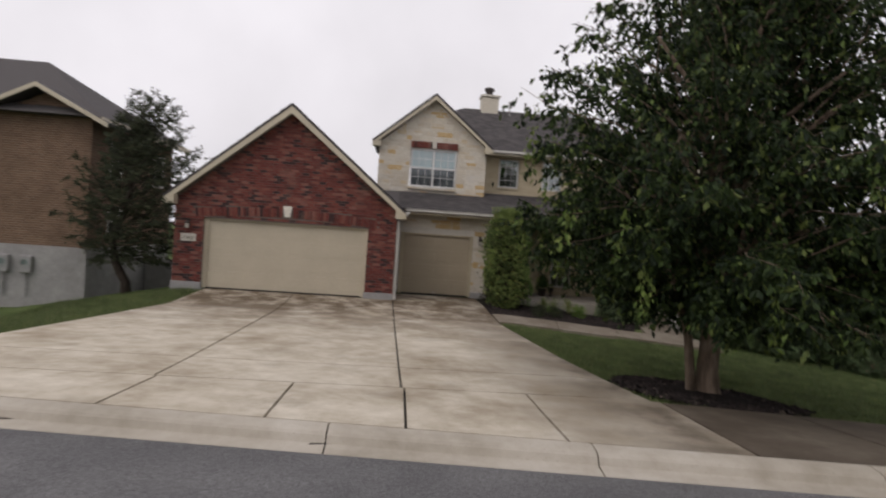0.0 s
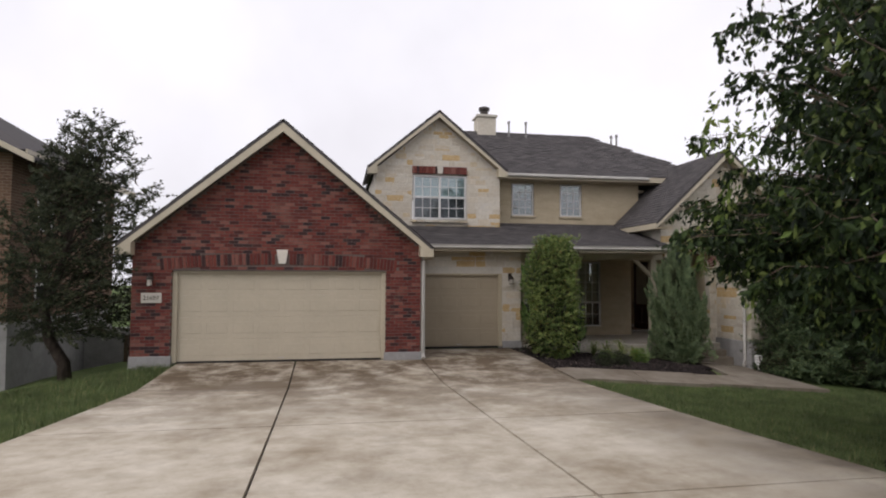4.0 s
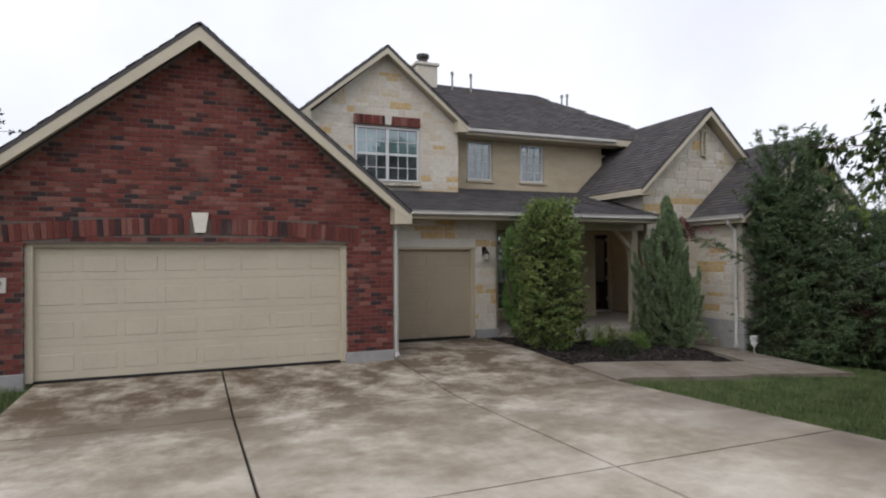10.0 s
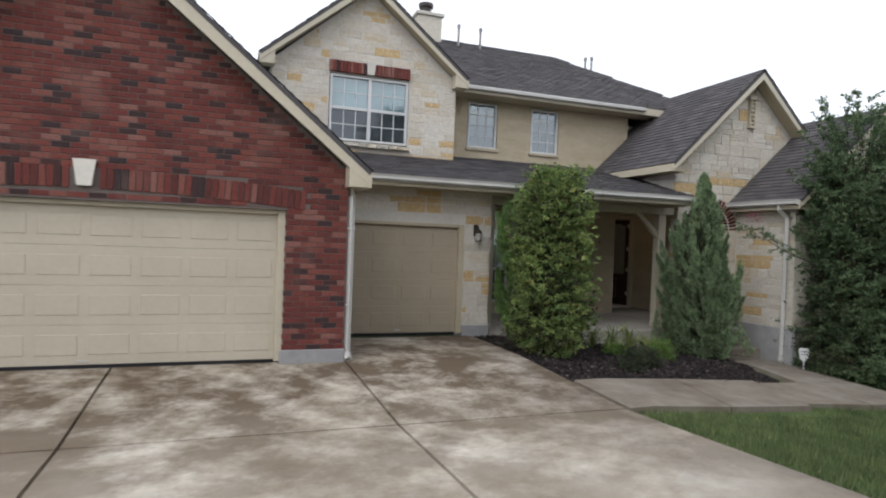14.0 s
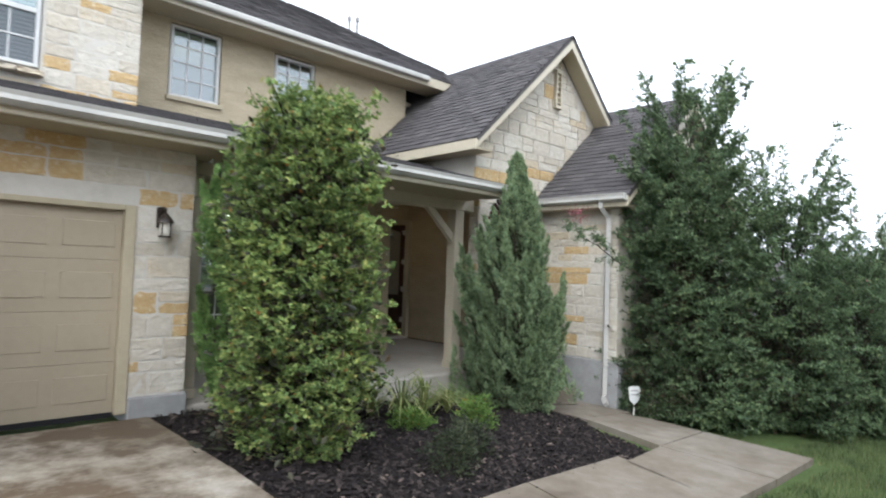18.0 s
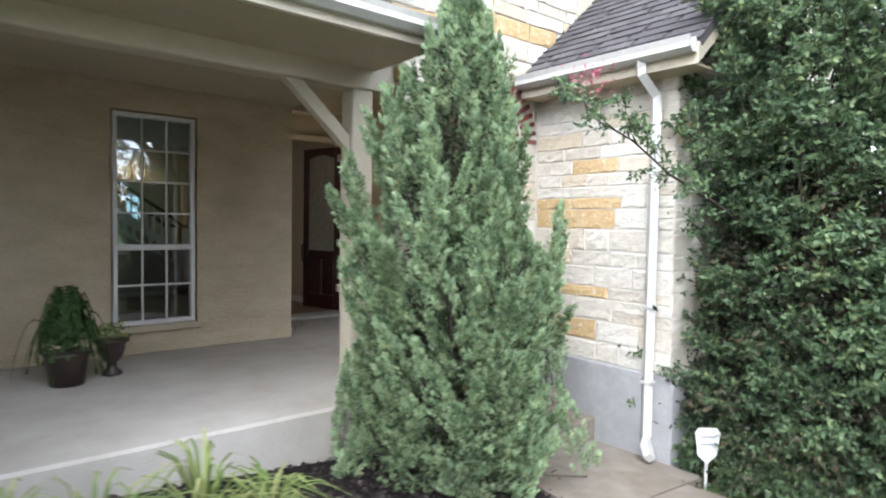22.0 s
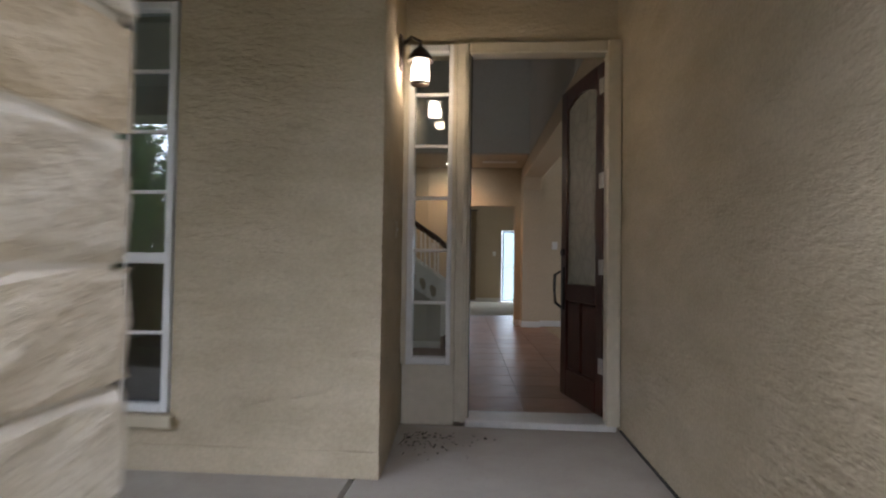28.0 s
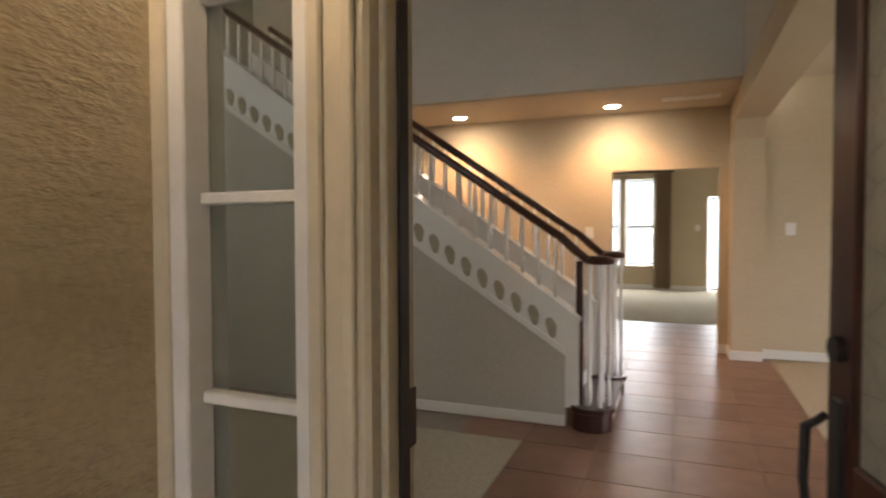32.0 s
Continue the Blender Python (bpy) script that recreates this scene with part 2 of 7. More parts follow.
BRICK, BRICKS = brick_mat(False), brick_mat(True)
STONE, ORANGE = stone_mat(False), stone_mat(True)
MORTAR = concrete_mat("mortar_grey_brown", (0.09, 0.07, 0.062), (0.125, 0.1, 0.088), (0.16, 0.13, 0.115), 0.3, 4)
STONE_MORTAR = concrete_mat("mortar_cream", (0.46, 0.43, 0.38), (0.54, 0.51, 0.45), (0.58, 0.55, 0.5), 0.2, 4)
STUCCO = stucco_mat("stucco_tan", (0.43, 0.362, 0.252), (0.505, 0.43, 0.31))
FRAME = paint_mat("trim_cream_paint", (0.51, 0.455, 0.345), 0.45, 0.08)
DOORP = paint_mat("garage_door_almond", (0.47, 0.42, 0.325), 0.4, 0.05)
TANP = paint_mat("garage_door_tan", (0.37, 0.31, 0.225), 0.5, 0.05)
WHITE = paint_mat("white_vinyl", (0.62, 0.62, 0.605), 0.35, 0.06)
GUTTER = paint_mat("gutter_offwhite", (0.5, 0.485, 0.45), 0.35, 0.1)
SOFFIT = paint_mat("soffit_tan", (0.44, 0.38, 0.27), 0.7, 0.06)
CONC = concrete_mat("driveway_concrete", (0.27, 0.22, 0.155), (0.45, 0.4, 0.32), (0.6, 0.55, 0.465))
WALK = concrete_mat("walk_concrete", (0.105, 0.082, 0.058), (0.18, 0.15, 0.115), (0.25, 0.222, 0.182), 0.8, 1.3)
PORCH = concrete_mat("porch_concrete", (0.31, 0.28, 0.235), (0.38, 0.35, 0.305), (0.43, 0.4, 0.355), 0.35, 1.0)
# brown stain and the street tree's shade are both in this colour
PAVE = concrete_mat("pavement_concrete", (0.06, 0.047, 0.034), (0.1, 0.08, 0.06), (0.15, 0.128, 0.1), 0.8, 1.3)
KERB = concrete_mat("kerb_concrete", (0.28, 0.25, 0.2), (0.38, 0.345, 0.29), (0.46, 0.425, 0.37), 0.4, 1.0)
FOUND = concrete_mat("foundation_concrete", (0.22, 0.215, 0.21), (0.28, 0.275, 0.27), (0.35, 0.345, 0.335), 0.4, 2)
JOINT = concrete_mat("joint_filler", (0.03, 0.028, 0.025), (0.05, 0.045, 0.04), (0.07, 0.06, 0.05), 0.2, 6)
IRON = paint_mat("black_iron", (0.018, 0.018, 0.02), 0.4, 0.1)
BRONZE = paint_mat("dark_bronze", (0.035, 0.025, 0.02), 0.4, 0.15)
k = Mat("asphalt", 0.9, spec=0.25)
tar = k.mix(k.ramp(k.noise(0.6, 6, 0.65), (0.3, (0.09, 0.089, 0.092)), (0.7, (0.15, 0.148, 0.15))), k.ramp(k.noise(150, 3, 0.7), (0.36, (0.35, 0.35, 0.35)), (0.66, (1.8, 1.8, 1.8))), 0.85, "MULTIPLY")
tar = k.mix(tar, k.ramp(k.noise(26, 5, 0.7), (0.35, (0.7, 0.7, 0.7)), (0.65, (1.25, 1.25, 1.25))), 0.8, "MULTIPLY")
k.col(tar).bump(k.noise(130, 3), 0.7, 0.01)
ASPHALT = k.m


def shingle_mat(island):
    k = Mat("shingle_charcoal", 0.95, spec=0.1)
    c = k.ramp(k.rand(island), (0, (0.072, 0.067, 0.068)), (0.5, (0.088, 0.082, 0.083)), (1, (0.11, 0.102, 0.1)))
    k.col(k.mix(c, k.ramp(k.noise(150, 2), (0.3, (0.6, 0.6, 0.6)), (0.7, (1.4, 1.4, 1.4))), 0.7, "MULTIPLY")).bump(k.noise(150, 2), 0.5, 0.004)
    return k.m


SHINGLE = shingle_mat(True)
k = Mat("lawn_soil_grass", 0.95, spec=0.1)
k.col(k.mix(k.ramp(k.noise(0.7, 5), (0.3, (0.062, 0.09, 0.034)), (0.55, (0.09, 0.125, 0.048)), (0.75, (0.125, 0.148, 0.066))), k.ramp(k.noise(45, 4), (0.3, (0.55, 0.6, 0.5)), (0.7, (1.3, 1.3, 1.2))), 0.8, "MULTIPLY")).bump(k.noise(60, 4), 0.8, 0.03)
LAWN = k.m
GRASS = leaf_mat("grass_blades", (0, (0.075, 0.11, 0.042)), (0.6, (0.115, 0.16, 0.066)), (0.92, (0.19, 0.215, 0.1)), (1, (0.26, 0.22, 0.12)))
k = Mat("mulch_bark", 0.95, spec=0.15)
k.col(k.ramp(k.rand(True), (0, (0.011, 0.009, 0.009)), (0.6, (0.024, 0.019, 0.018)), (0.95, (0.05, 0.039, 0.036)), (1, (0.14, 0.11, 0.09)))).bump(k.noise(80, 4), 0.5, 0.01)
MULCH = k.m
k = Mat("mulch_soil", 0.98, spec=0.1)
k.col(k.ramp(k.noise(30, 5), (0.3, (0.009, 0.008, 0.007)), (0.7, (0.028, 0.022, 0.02)))).bump(k.noise(40, 5), 1.0, 0.03)
SOIL = k.m
k = Mat("bark_pale", 0.9, spec=0.15)
k.col(k.ramp(k.noise(9, 6, stretch=(1, 1, 0.25)), (0.3, (0.06, 0.045, 0.034)), (0.55, (0.16, 0.12, 0.09)), (0.75, (0.25, 0.2, 0.16)))).bump(k.noise(14, 6, stretch=(1, 1, 0.2)), 0.7, 0.02)
BARK = k.m
k = Mat("bark_dark", 0.95, spec=0.1)
k.col(k.ramp(k.noise(12, 6, stretch=(1, 1, 0.3)), (0.3, (0.02, 0.016, 0.013)), (0.7, (0.075, 0.06, 0.05)))).bump(k.noise(18, 6), 0.7, 0.02)
DARKBARK = k.m
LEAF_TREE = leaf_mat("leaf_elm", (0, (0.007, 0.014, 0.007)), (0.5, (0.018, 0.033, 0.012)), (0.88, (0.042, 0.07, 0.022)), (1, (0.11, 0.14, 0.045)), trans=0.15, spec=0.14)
LEAF_FRESH = leaf_mat("leaf_young", (0, (0.07, 0.12, 0.03)), (0.6, (0.13, 0.19, 0.05)), (1, (0.2, 0.25, 0.08)), trans=0.3)
# inner twigs and leaves, coloured dark so the gaps read as shade
LEAF_SHADE = leaf_mat("leaf_inner_shade", (0, (0.02, 0.024, 0.014)), (0.7, (0.04, 0.042, 0.026)), (1, (0.075, 0.05, 0.03)), trans=0.05)
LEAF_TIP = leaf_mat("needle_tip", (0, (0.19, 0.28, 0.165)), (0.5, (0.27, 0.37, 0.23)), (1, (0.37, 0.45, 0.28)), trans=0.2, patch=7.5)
LEAF_OAK = leaf_mat("leaf_oak", (0, (0.025, 0.034, 0.02)), (0.6, (0.05, 0.062, 0.036)), (1, (0.09, 0.1, 0.06)))
LEAF_SHRUB = leaf_mat("leaf_shrub", (0, (0.075, 0.125, 0.045)), (0.45, (0.175, 0.255, 0.085)), (0.8, (0.27, 0.34, 0.115)), (0.97, (0.36, 0.39, 0.14)), (1, (0.3, 0.12, 0.04)))
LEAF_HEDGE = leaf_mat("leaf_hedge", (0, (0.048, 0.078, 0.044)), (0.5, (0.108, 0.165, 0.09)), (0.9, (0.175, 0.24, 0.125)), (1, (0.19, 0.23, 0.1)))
LEAF_JUNIPER = leaf_mat("needle_juniper", (0, (0.065, 0.1, 0.055)), (0.4, (0.15, 0.215, 0.12)), (0.8, (0.24, 0.31, 0.18)), (0.96, (0.32, 0.38, 0.2)), (1, (0.2, 0.14, 0.08)), trans=0.15, patch=7.5)
LEAF_PLUME = leaf_mat("needle_bright", (0, (0.07, 0.135, 0.045)), (0.5, (0.15, 0.265, 0.085)), (0.9, (0.24, 0.36, 0.125)), (1, (0.3, 0.4, 0.15)), trans=0.2, patch=6)
LEAF_FERN = leaf_mat("leaf_fern", (0, (0.025, 0.055, 0.02)), (0.7, (0.05, 0.1, 0.03)), (1, (0.08, 0.14, 0.04)))
LEAF_STRAP = leaf_mat("leaf_strap", (0, (0.12, 0.17, 0.05)), (0.5, (0.2, 0.25, 0.09)), (1, (0.38, 0.36, 0.18)))
LEAF_BED = leaf_mat("leaf_bed", (0, (0.09, 0.17, 0.04)), (0.8, (0.16, 0.26, 0.06)), (0.97, (0.2, 0.28, 0.08)), (1, (0.5, 0.16, 0.02)))
FLOWER = leaf_mat("petal_pink", (0, (0.35, 0.09, 0.13)), (1, (0.5, 0.2, 0.24)))
GLASS = glass_mat("window_glass", (0.74, 0.84, 0.85), 0.17)
SCREEN = glass_mat("screened_glass", (0.55, 0.58, 0.6), 0.07)
CLEAR = glass_mat("sidelight_glass", (0.86, 0.89, 0.88), 0.08)
k = Mat("blind_slats", 0.7)
wv = k.n.new("ShaderNodeTexWave")
wv.bands_direction, wv.inputs["Scale"].default_value = "Z", 6.0
k.l.new(k.co, wv.inputs["Vector"])
k.col(k.ramp(wv.outputs[1], (0.25, (0.4, 0.43, 0.43)), (0.5, (0.72, 0.74, 0.73))))
BLIND = k.m
# the darkness of unlit rooms as a plain colour, for backings and panes
k = Mat("dark_room", 0.9)
k.col(k.ramp(k.noise(1.5, 3), (0.3, (0.02, 0.02, 0.022)), (0.7, (0.045, 0.042, 0.04))))
DARK = k.m
WALLP = stucco_mat("wall_paint_beige", (0.53, 0.44, 0.31), (0.55, 0.46, 0.33), 0.08)
WALLG = stucco_mat("wall_paint_grey", (0.47, 0.45, 0.4), (0.49, 0.47, 0.42), 0.08)
CEIL = stucco_mat("ceiling_paint", (0.6, 0.53, 0.42), (0.63, 0.56, 0.45), 0.15)
TRIM = paint_mat("trim_white", (0.76, 0.75, 0.72), 0.35, 0.03)
k = Mat("wood_mahogany", 0.32, spec=0.5)
k.col(k.ramp(k.noise(7, 6, stretch=(6, 6, 0.6)), (0.3, (0.018, 0.006, 0.004)), (0.7, (0.06, 0.018, 0.011)))).bump(k.noise(30, 4, stretch=(6, 6, 0.6)), 0.1, 0.003)
MAHOG = k.m
k = Mat("tile_terracotta", 0.3, spec=0.4)
k.col(k.mix(k.ramp(k.rand(), (0, (0.17, 0.09, 0.058)), (1, (0.23, 0.13, 0.085))), k.ramp(k.noise(5, 6), (0.3, (0.75, 0.72, 0.7)), (0.7, (1.15, 1.15, 1.15))), 0.8, "MULTIPLY")).rough(k.noise(6, 4), 0.34, 0.46)
TILE = k.m
GROUT = concrete_mat("grout", (0.2, 0.17, 0.14), (0.26, 0.22, 0.18), (0.3, 0.26, 0.21), 0.2, 5)
k = Mat("carpet_beige", 0.98, spec=0.05)
k.col(k.ramp(k.noise(90, 4), (0.3, (0.3, 0.26, 0.19)), (0.7, (0.45, 0.4, 0.31)))).bump(k.noise(220, 2), 0.6, 0.01)
CARPET = k.m
k = Mat("curtain_linen", 0.9)
k.col(k.ramp(k.noise(20, 4), (0.3, (0.3, 0.22, 0.13)), (0.7, (0.38, 0.29, 0.18))))
CURTAIN = k.m
SHADE = glow_mat("lamp_shade_lit", (1, 0.8, 0.55), 9)
CAN = glow_mat("can_light_lit", (1, 0.85, 0.65), 14)
k = Mat("neighbour_brick", 0.9, spec=0.15)
bt = k.n.new("ShaderNodeTexBrick")
bt.inputs["Scale"].default_value = 1.0
bt.inputs["Color1"].default_value, bt.inputs["Color2"].default_value, bt.inputs["Mortar"].default_value = (0.17, 0.105, 0.07, 1), (0.125, 0.075, 0.052, 1), (0.22, 0.175, 0.13, 1)
bt.inputs["Brick Width"].default_value, bt.inputs["Row Height"].default_value, bt.inputs["Mortar Size"].default_value = 0.2, 0.076, 0.008
mp = k.n.new("ShaderNodeMapping")
mp.inputs["Rotation"].default_value = (radians(90), 0, 0)
sx = k.n.new("ShaderNodeSeparateXYZ")
ad = k.n.new("ShaderNodeMath")
cb = k.n.new("ShaderNodeCombineXYZ")
k.l.new(k.co, sx.inputs[0])
k.l.new(sx.outputs[0], ad.inputs[0])
k.l.new(sx.outputs[1], ad.inputs[1])
k.l.new(ad.outputs[0], cb.inputs[0])
k.l.new(sx.outputs[2], cb.inputs[1])
k.l.new(cb.outputs[0], bt.inputs["Vector"])
k.col(k.mix(bt.outputs[0], k.ramp(k.noise(2, 5), (0.3, (0.8, 0.8, 0.8)), (0.7, (1.15, 1.15, 1.15))), 0.8, "MULTIPLY"))
FARBRICK = k.m
k = Mat("leaded_glass", 0.25, spec=0.5)
vo = k.n.new("ShaderNodeTexVoronoi")
vo.feature, vo.inputs["Scale"].default_value = "DISTANCE_TO_EDGE", 7.0
k.l.new(k.co, vo.inputs["Vector"])
k.col(k.ramp(vo.outputs[0], (0.0, (0.2, 0.19, 0.165)), (0.02, (0.26, 0.25, 0.21)), (0.5, (0.3, 0.29, 0.245)))).bump(k.noise(40, 3), 0.5, 0.01)
LEADED = k.m

# ---------- mesh helpers ----------
rng = np.random.default_rng(7)


class MB:
    """Collects vertices and faces for one mesh."""

    def __init__(self):
        self.v, self.f = [], []

    def add(self, verts, faces):
        n = len(self.v)
        self.v += [tuple(p) for p in verts]
        self.f += [tuple(i + n for i in q) for q in faces]
        return self

    def box(self, x0, x1, y0, y1, z0, z1, c=0.0):
        if not c:
            v = [(x, y, z) for z in (z0, z1) for x, y in ((x0, y0), (x1, y0), (x1, y1), (x0, y1))]
            return self.add(v, [(3, 2, 1, 0), (4, 5, 6, 7), (0, 1, 5, 4), (1, 2, 6, 5), (2, 3, 7, 6), (3, 0, 4, 7)])
        v, ix = [], {}
        for i, x in enumerate((x0, x1)):
            for j, y in enumerate((y0, y1)):
                for h, z in enumerate((z0, z1)):
                    sx, sy, sz = c * (1 - 2 * i), c * (1 - 2 * j), c * (1 - 2 * h)
                    for a, p in enumerate(((x, y + sy, z + sz), (x + sx, y, z + sz), (x + sx, y + sy, z))):
                        ix[i, j, h, a] = len(v)
                        v.append(p)
        f = []
        for i in (0, 1):
            q = [(i, 0, 0, 0), (i, 0, 1, 0), (i, 1, 1, 0), (i, 1, 0, 0)]
            f.append([ix[t] for t in (q if i == 0 else q[::-1])])
            q = [(0, i, 0, 1), (1, i, 0, 1), (1, i, 1, 1), (0, i, 1, 1)]
            f.append([ix[t] for t in (q if i == 0 else q[::-1])])
            q = [(0, 0, i, 2), (0, 1, i, 2), (1, 1, i, 2), (1, 0, i, 2)]
            f.append([ix[t] for t in (q if i == 0 else q[::-1])])
        for a in (0, 1):
            for b in (0, 1):
                q = [(a, b, 0, 0), (a, b, 0, 1), (a, b, 1, 1), (a, b, 1, 0)]
                f.append([ix[t] for t in (q if (a + b) % 2 == 0 else q[::-1])])
                q = [(a, 0, b, 0), (a, 1, b, 0), (a, 1, b, 2), (a, 0, b, 2)]
                f.append([ix[t] for t in (q if (a + b) % 2 == 0 else q[::-1])])
                q = [(0, a, b, 1), (0, a, b, 2), (1, a, b, 2), (1, a, b, 1)]
                f.append([ix[t] for t in (q if (a + b) % 2 == 0 else q[::-1])])
                for h in (0, 1):
                    q = [(a, b, h, 0), (a, b, h, 2), (a, b, h, 1)]
                    f.append([ix[t] for t in (q if (a + b + h) % 2 == 0 else q[::-1])])
        return self.add(v, f)

    def prism(self, poly, axis, a, b):
        """A polygon of (u, w) pushed along an axis: x gives (y, z), y gives (x, z), z gives (x, y)."""
        put = {"x": lambda d, p: (d, p[0], p[1]), "y": lambda d, p: (p[0], d, p[1]), "z": lambda d, p: (p[0], p[1], d)}[axis]
        n = len(poly)
        v = [put(a, p) for p in poly] + [put(b, p) for p in poly]
        return self.add(v, [tuple(range(n)), tuple(range(2 * n - 1, n - 1, -1))] + [(i, i + n, (i + 1) % n + n, (i + 1) % n) for i in range(n)])

    def tube(self, pts, radii, n=8, cap=True):
        pts = [Vector(p) for p in pts]
        if isinstance(radii, (int, float)):
            radii = [radii] * len(pts)
        v = []
        for i, (p, r) in enumerate(zip(pts, radii)):
            d = (pts[min(i + 1, len(pts) - 1)] - pts[max(i - 1, 0)]).normalized()
            u = d.cross(Vector((0, 0, 1)) if abs(d.z) < 0.95 else Vector((1, 0, 0))).normalized()
            w = d.cross(u)
            v += [p + u * (r * math.cos(2 * math.pi * j / n)) + w * (r * math.sin(2 * math.pi * j / n)) for j in range(n)]
        f = [(i * n + j, i * n + (j + 1) % n, (i + 1) * n + (j + 1) % n, (i + 1) * n + j) for i in range(len(pts) - 1) for j in range(n)]
        if cap:
            f += [tuple(range(n - 1, -1, -1)), tuple(range((len(pts) - 1) * n, len(pts) * n))]
        return self.add(v, f)

    def lathe(self, at, prof, n=16):
        return self.tube([(at[0], at[1], at[2] + z) for _, z in prof], [r for r, _ in prof], n)

    def mesh(self, name, mat, smooth=False):
        me = bpy.data.meshes.new(name)
        me.from_pydata(self.v, [], self.f)
        me.materials.append(mat)
        bm = bmesh.new()
        bm.from_mesh(me)
        bmesh.ops.recalc_face_normals(bm, faces=bm.faces)
        bm.to_mesh(me)
        bm.free()
        if smooth:
            me.polygons.foreach_set("use_smooth", [True] * len(me.polygons))
        return me


def part(name, mb, mat, parent=None, label="", smooth=False):
    ob = new(name, mb.mesh(name, mat, smooth) if isinstance(mb, MB) else mb)
    if parent:
        ob.parent = parent
    if label:
        ob["label"] = label
    return ob


def struct(name, mb, mat, label, smooth=False):
    return tagged(part(name, mb, mat, smooth=smooth), label, kind="structure")


def empty(name, label, category, group="", kind="", at=(0, 0, 0)):
    ob = new(name)
    ob.location = at
    return tagged(ob, label, category, group, kind)


def raw(name, v, f, mat, smooth=False):
    """A mesh from arrays of vertices and quads or triangles."""
    me = bpy.data.meshes.new(name)
    me.from_pydata(v.tolist(), [], f.tolist())
    me.materials.append(mat)
    if smooth:
        me.polygons.foreach_set("use_smooth", [True] * len(me.polygons))
    return me


# ---------- ground ----------
GY = (-400, -16, -13.14, -12.98, -12.86, -12.7, -11, -9.5, -6.2, -2.7, 0, 3, 9, 60, 400)
GZ = (0.07, 0.07, 0.12, 0.145, 0.24, 0.25, 0.17, 0.1, -0.02, -0.13, -0.03, -0.05, -0.35, -1.2, -3)

SKEW = 0.1  # the street runs at a slight angle to the house


def aslant(x, y):
    return x, y - SKEW * float(np.clip(x, -40, 40))


def land(x, y):
    x, y = np.asarray(x, float), np.asarray(y, float)
    z = np.interp(y + SKEW * np.clip(x, -40, 40) * np.interp(y, (-12.2, -11), (1, 0)), GY, GZ)
    z = z - 0.088 * np.clip(x - 3.2, 0, 20) * np.interp(y, (-12.6, -9.5), (0, 1))
    return z - 0.19 * np.clip(-6.3 - x, 0, 6) * np.interp(y, (-11, -4), (0, 1))


def height(x, y):
    return float(land(x, y))


def sheet(name, xs, ys, lift, mat, thick=0.0):
    xs, ys = np.asarray(xs, float), np.asarray(ys, float)
    gx, gy = np.meshgrid(xs, ys)
    z = land(gx, gy) + lift
    nx, ny = len(xs), len(ys)
    v = np.stack([gx, gy, z], -1).reshape(-1, 3)
    i = np.arange(nx * ny).reshape(ny, nx)
    f = np.stack([i[:-1, :-1], i[:-1, 1:], i[1:, 1:], i[1:, :-1]], -1).reshape(-1, 4)
    if thick:
        ring = np.concatenate([i[0, :], i[1:, -1], i[-1, -2::-1], i[-2:0:-1, 0]])
        low = v[ring] - (0, 0, thick)
        n = len(v)
        m = len(ring)
        k = np.arange(m)
        f = np.concatenate([f, np.stack([ring, n + k, n + (k + 1) % m, ring[(k + 1) % m]], -1)])
        v = np.concatenate([v, low])
    return raw(name, v, f, mat, False)


gx = np.concatenate([np.linspace(-400, -30, 12), np.linspace(-26, 26, 53), np.linspace(30, 400, 12)])
gy = np.sort(np.concatenate([np.linspace(-400, -30, 10), np.linspace(-26, 12, 58), np.linspace(14, 400, 16)]))
lawn_sheet = sheet("ground", gx, gy, -0.06, LAWN)
for q in lawn_sheet.vertices:
    if -14.4 < q.co.y + SKEW * min(40, max(-40, q.co.x)) < -12.3:
        q.co.z -= 0.16
ground = tagged(new("ground", lawn_sheet), "mown green lawn, sloping away from the street", kind="structure")
def flat_quad(x0, x1, y0, y1, lift, mat, thick, n=5, m=5, skew=None):
    """A slab over a four-sided plan that follows the land. skew: a function that moves plan points."""
    me = sheet("slab", np.linspace(x0, x1, n), np.linspace(y0, y1, m), 0, mat, thick)
    for q in me.vertices:
        x, y, z = q.co
        low = z - height(x, y) < -thick / 2
        if skew:
            x, y = skew(x, y)
        q.co = (x, y, height(x, y) + lift - (thick if low else 0))
    return me


road = tagged(new("road", flat_quad(-300, 300, -24, -13.14, 0.0, ASPHALT, 0.1, 121, 10, aslant)), "dark grey worn asphalt street", kind="structure")

# rolled kerb, in lengths with open joints
kerb = empty("kerb", "pale worn concrete rolled kerb along the street", "kerb", kind="structure")
prof = ((-13.15, 0.1), (-13.13, 0.126), (-12.99, 0.142), (-12.965, 0.15), (-12.93, 0.215), (-12.9, 0.238), (-12.85, 0.252), (-12.78, 0.262), (-12.715, 0.264))
cuts = [-60, -40, -25, -14, -8.2, -4.4, -0.42, 2.05, 4.6, 7.1, 11, 15, 25, 40, 60]
for a, b in zip(cuts, cuts[1:]):
    mb = MB()
    mb.prism(list(prof) + [(-12.715, 0.0), (-13.15, 0.0)], "x", a + 0.008, b - 0.008)
    mb.v = [(x, aslant(x, y)[1], z) for x, y, z in mb.v]
    part("kerb_stone", mb, KERB, kerb)

driveway = empty("driveway", "stained pale concrete driveway with dark joints", "driveway", kind="structure")
J = 0.016


def edge_l(y):
    return -5.66 + np.interp(y, (-12.9, -9, -3), (-1.3, -0.45, 0))


def edge_r(y):
    return 2.86 + np.interp(y, (-12.9, -11, -8, -3), (1.1, 0.65, 0.3, 0.0))


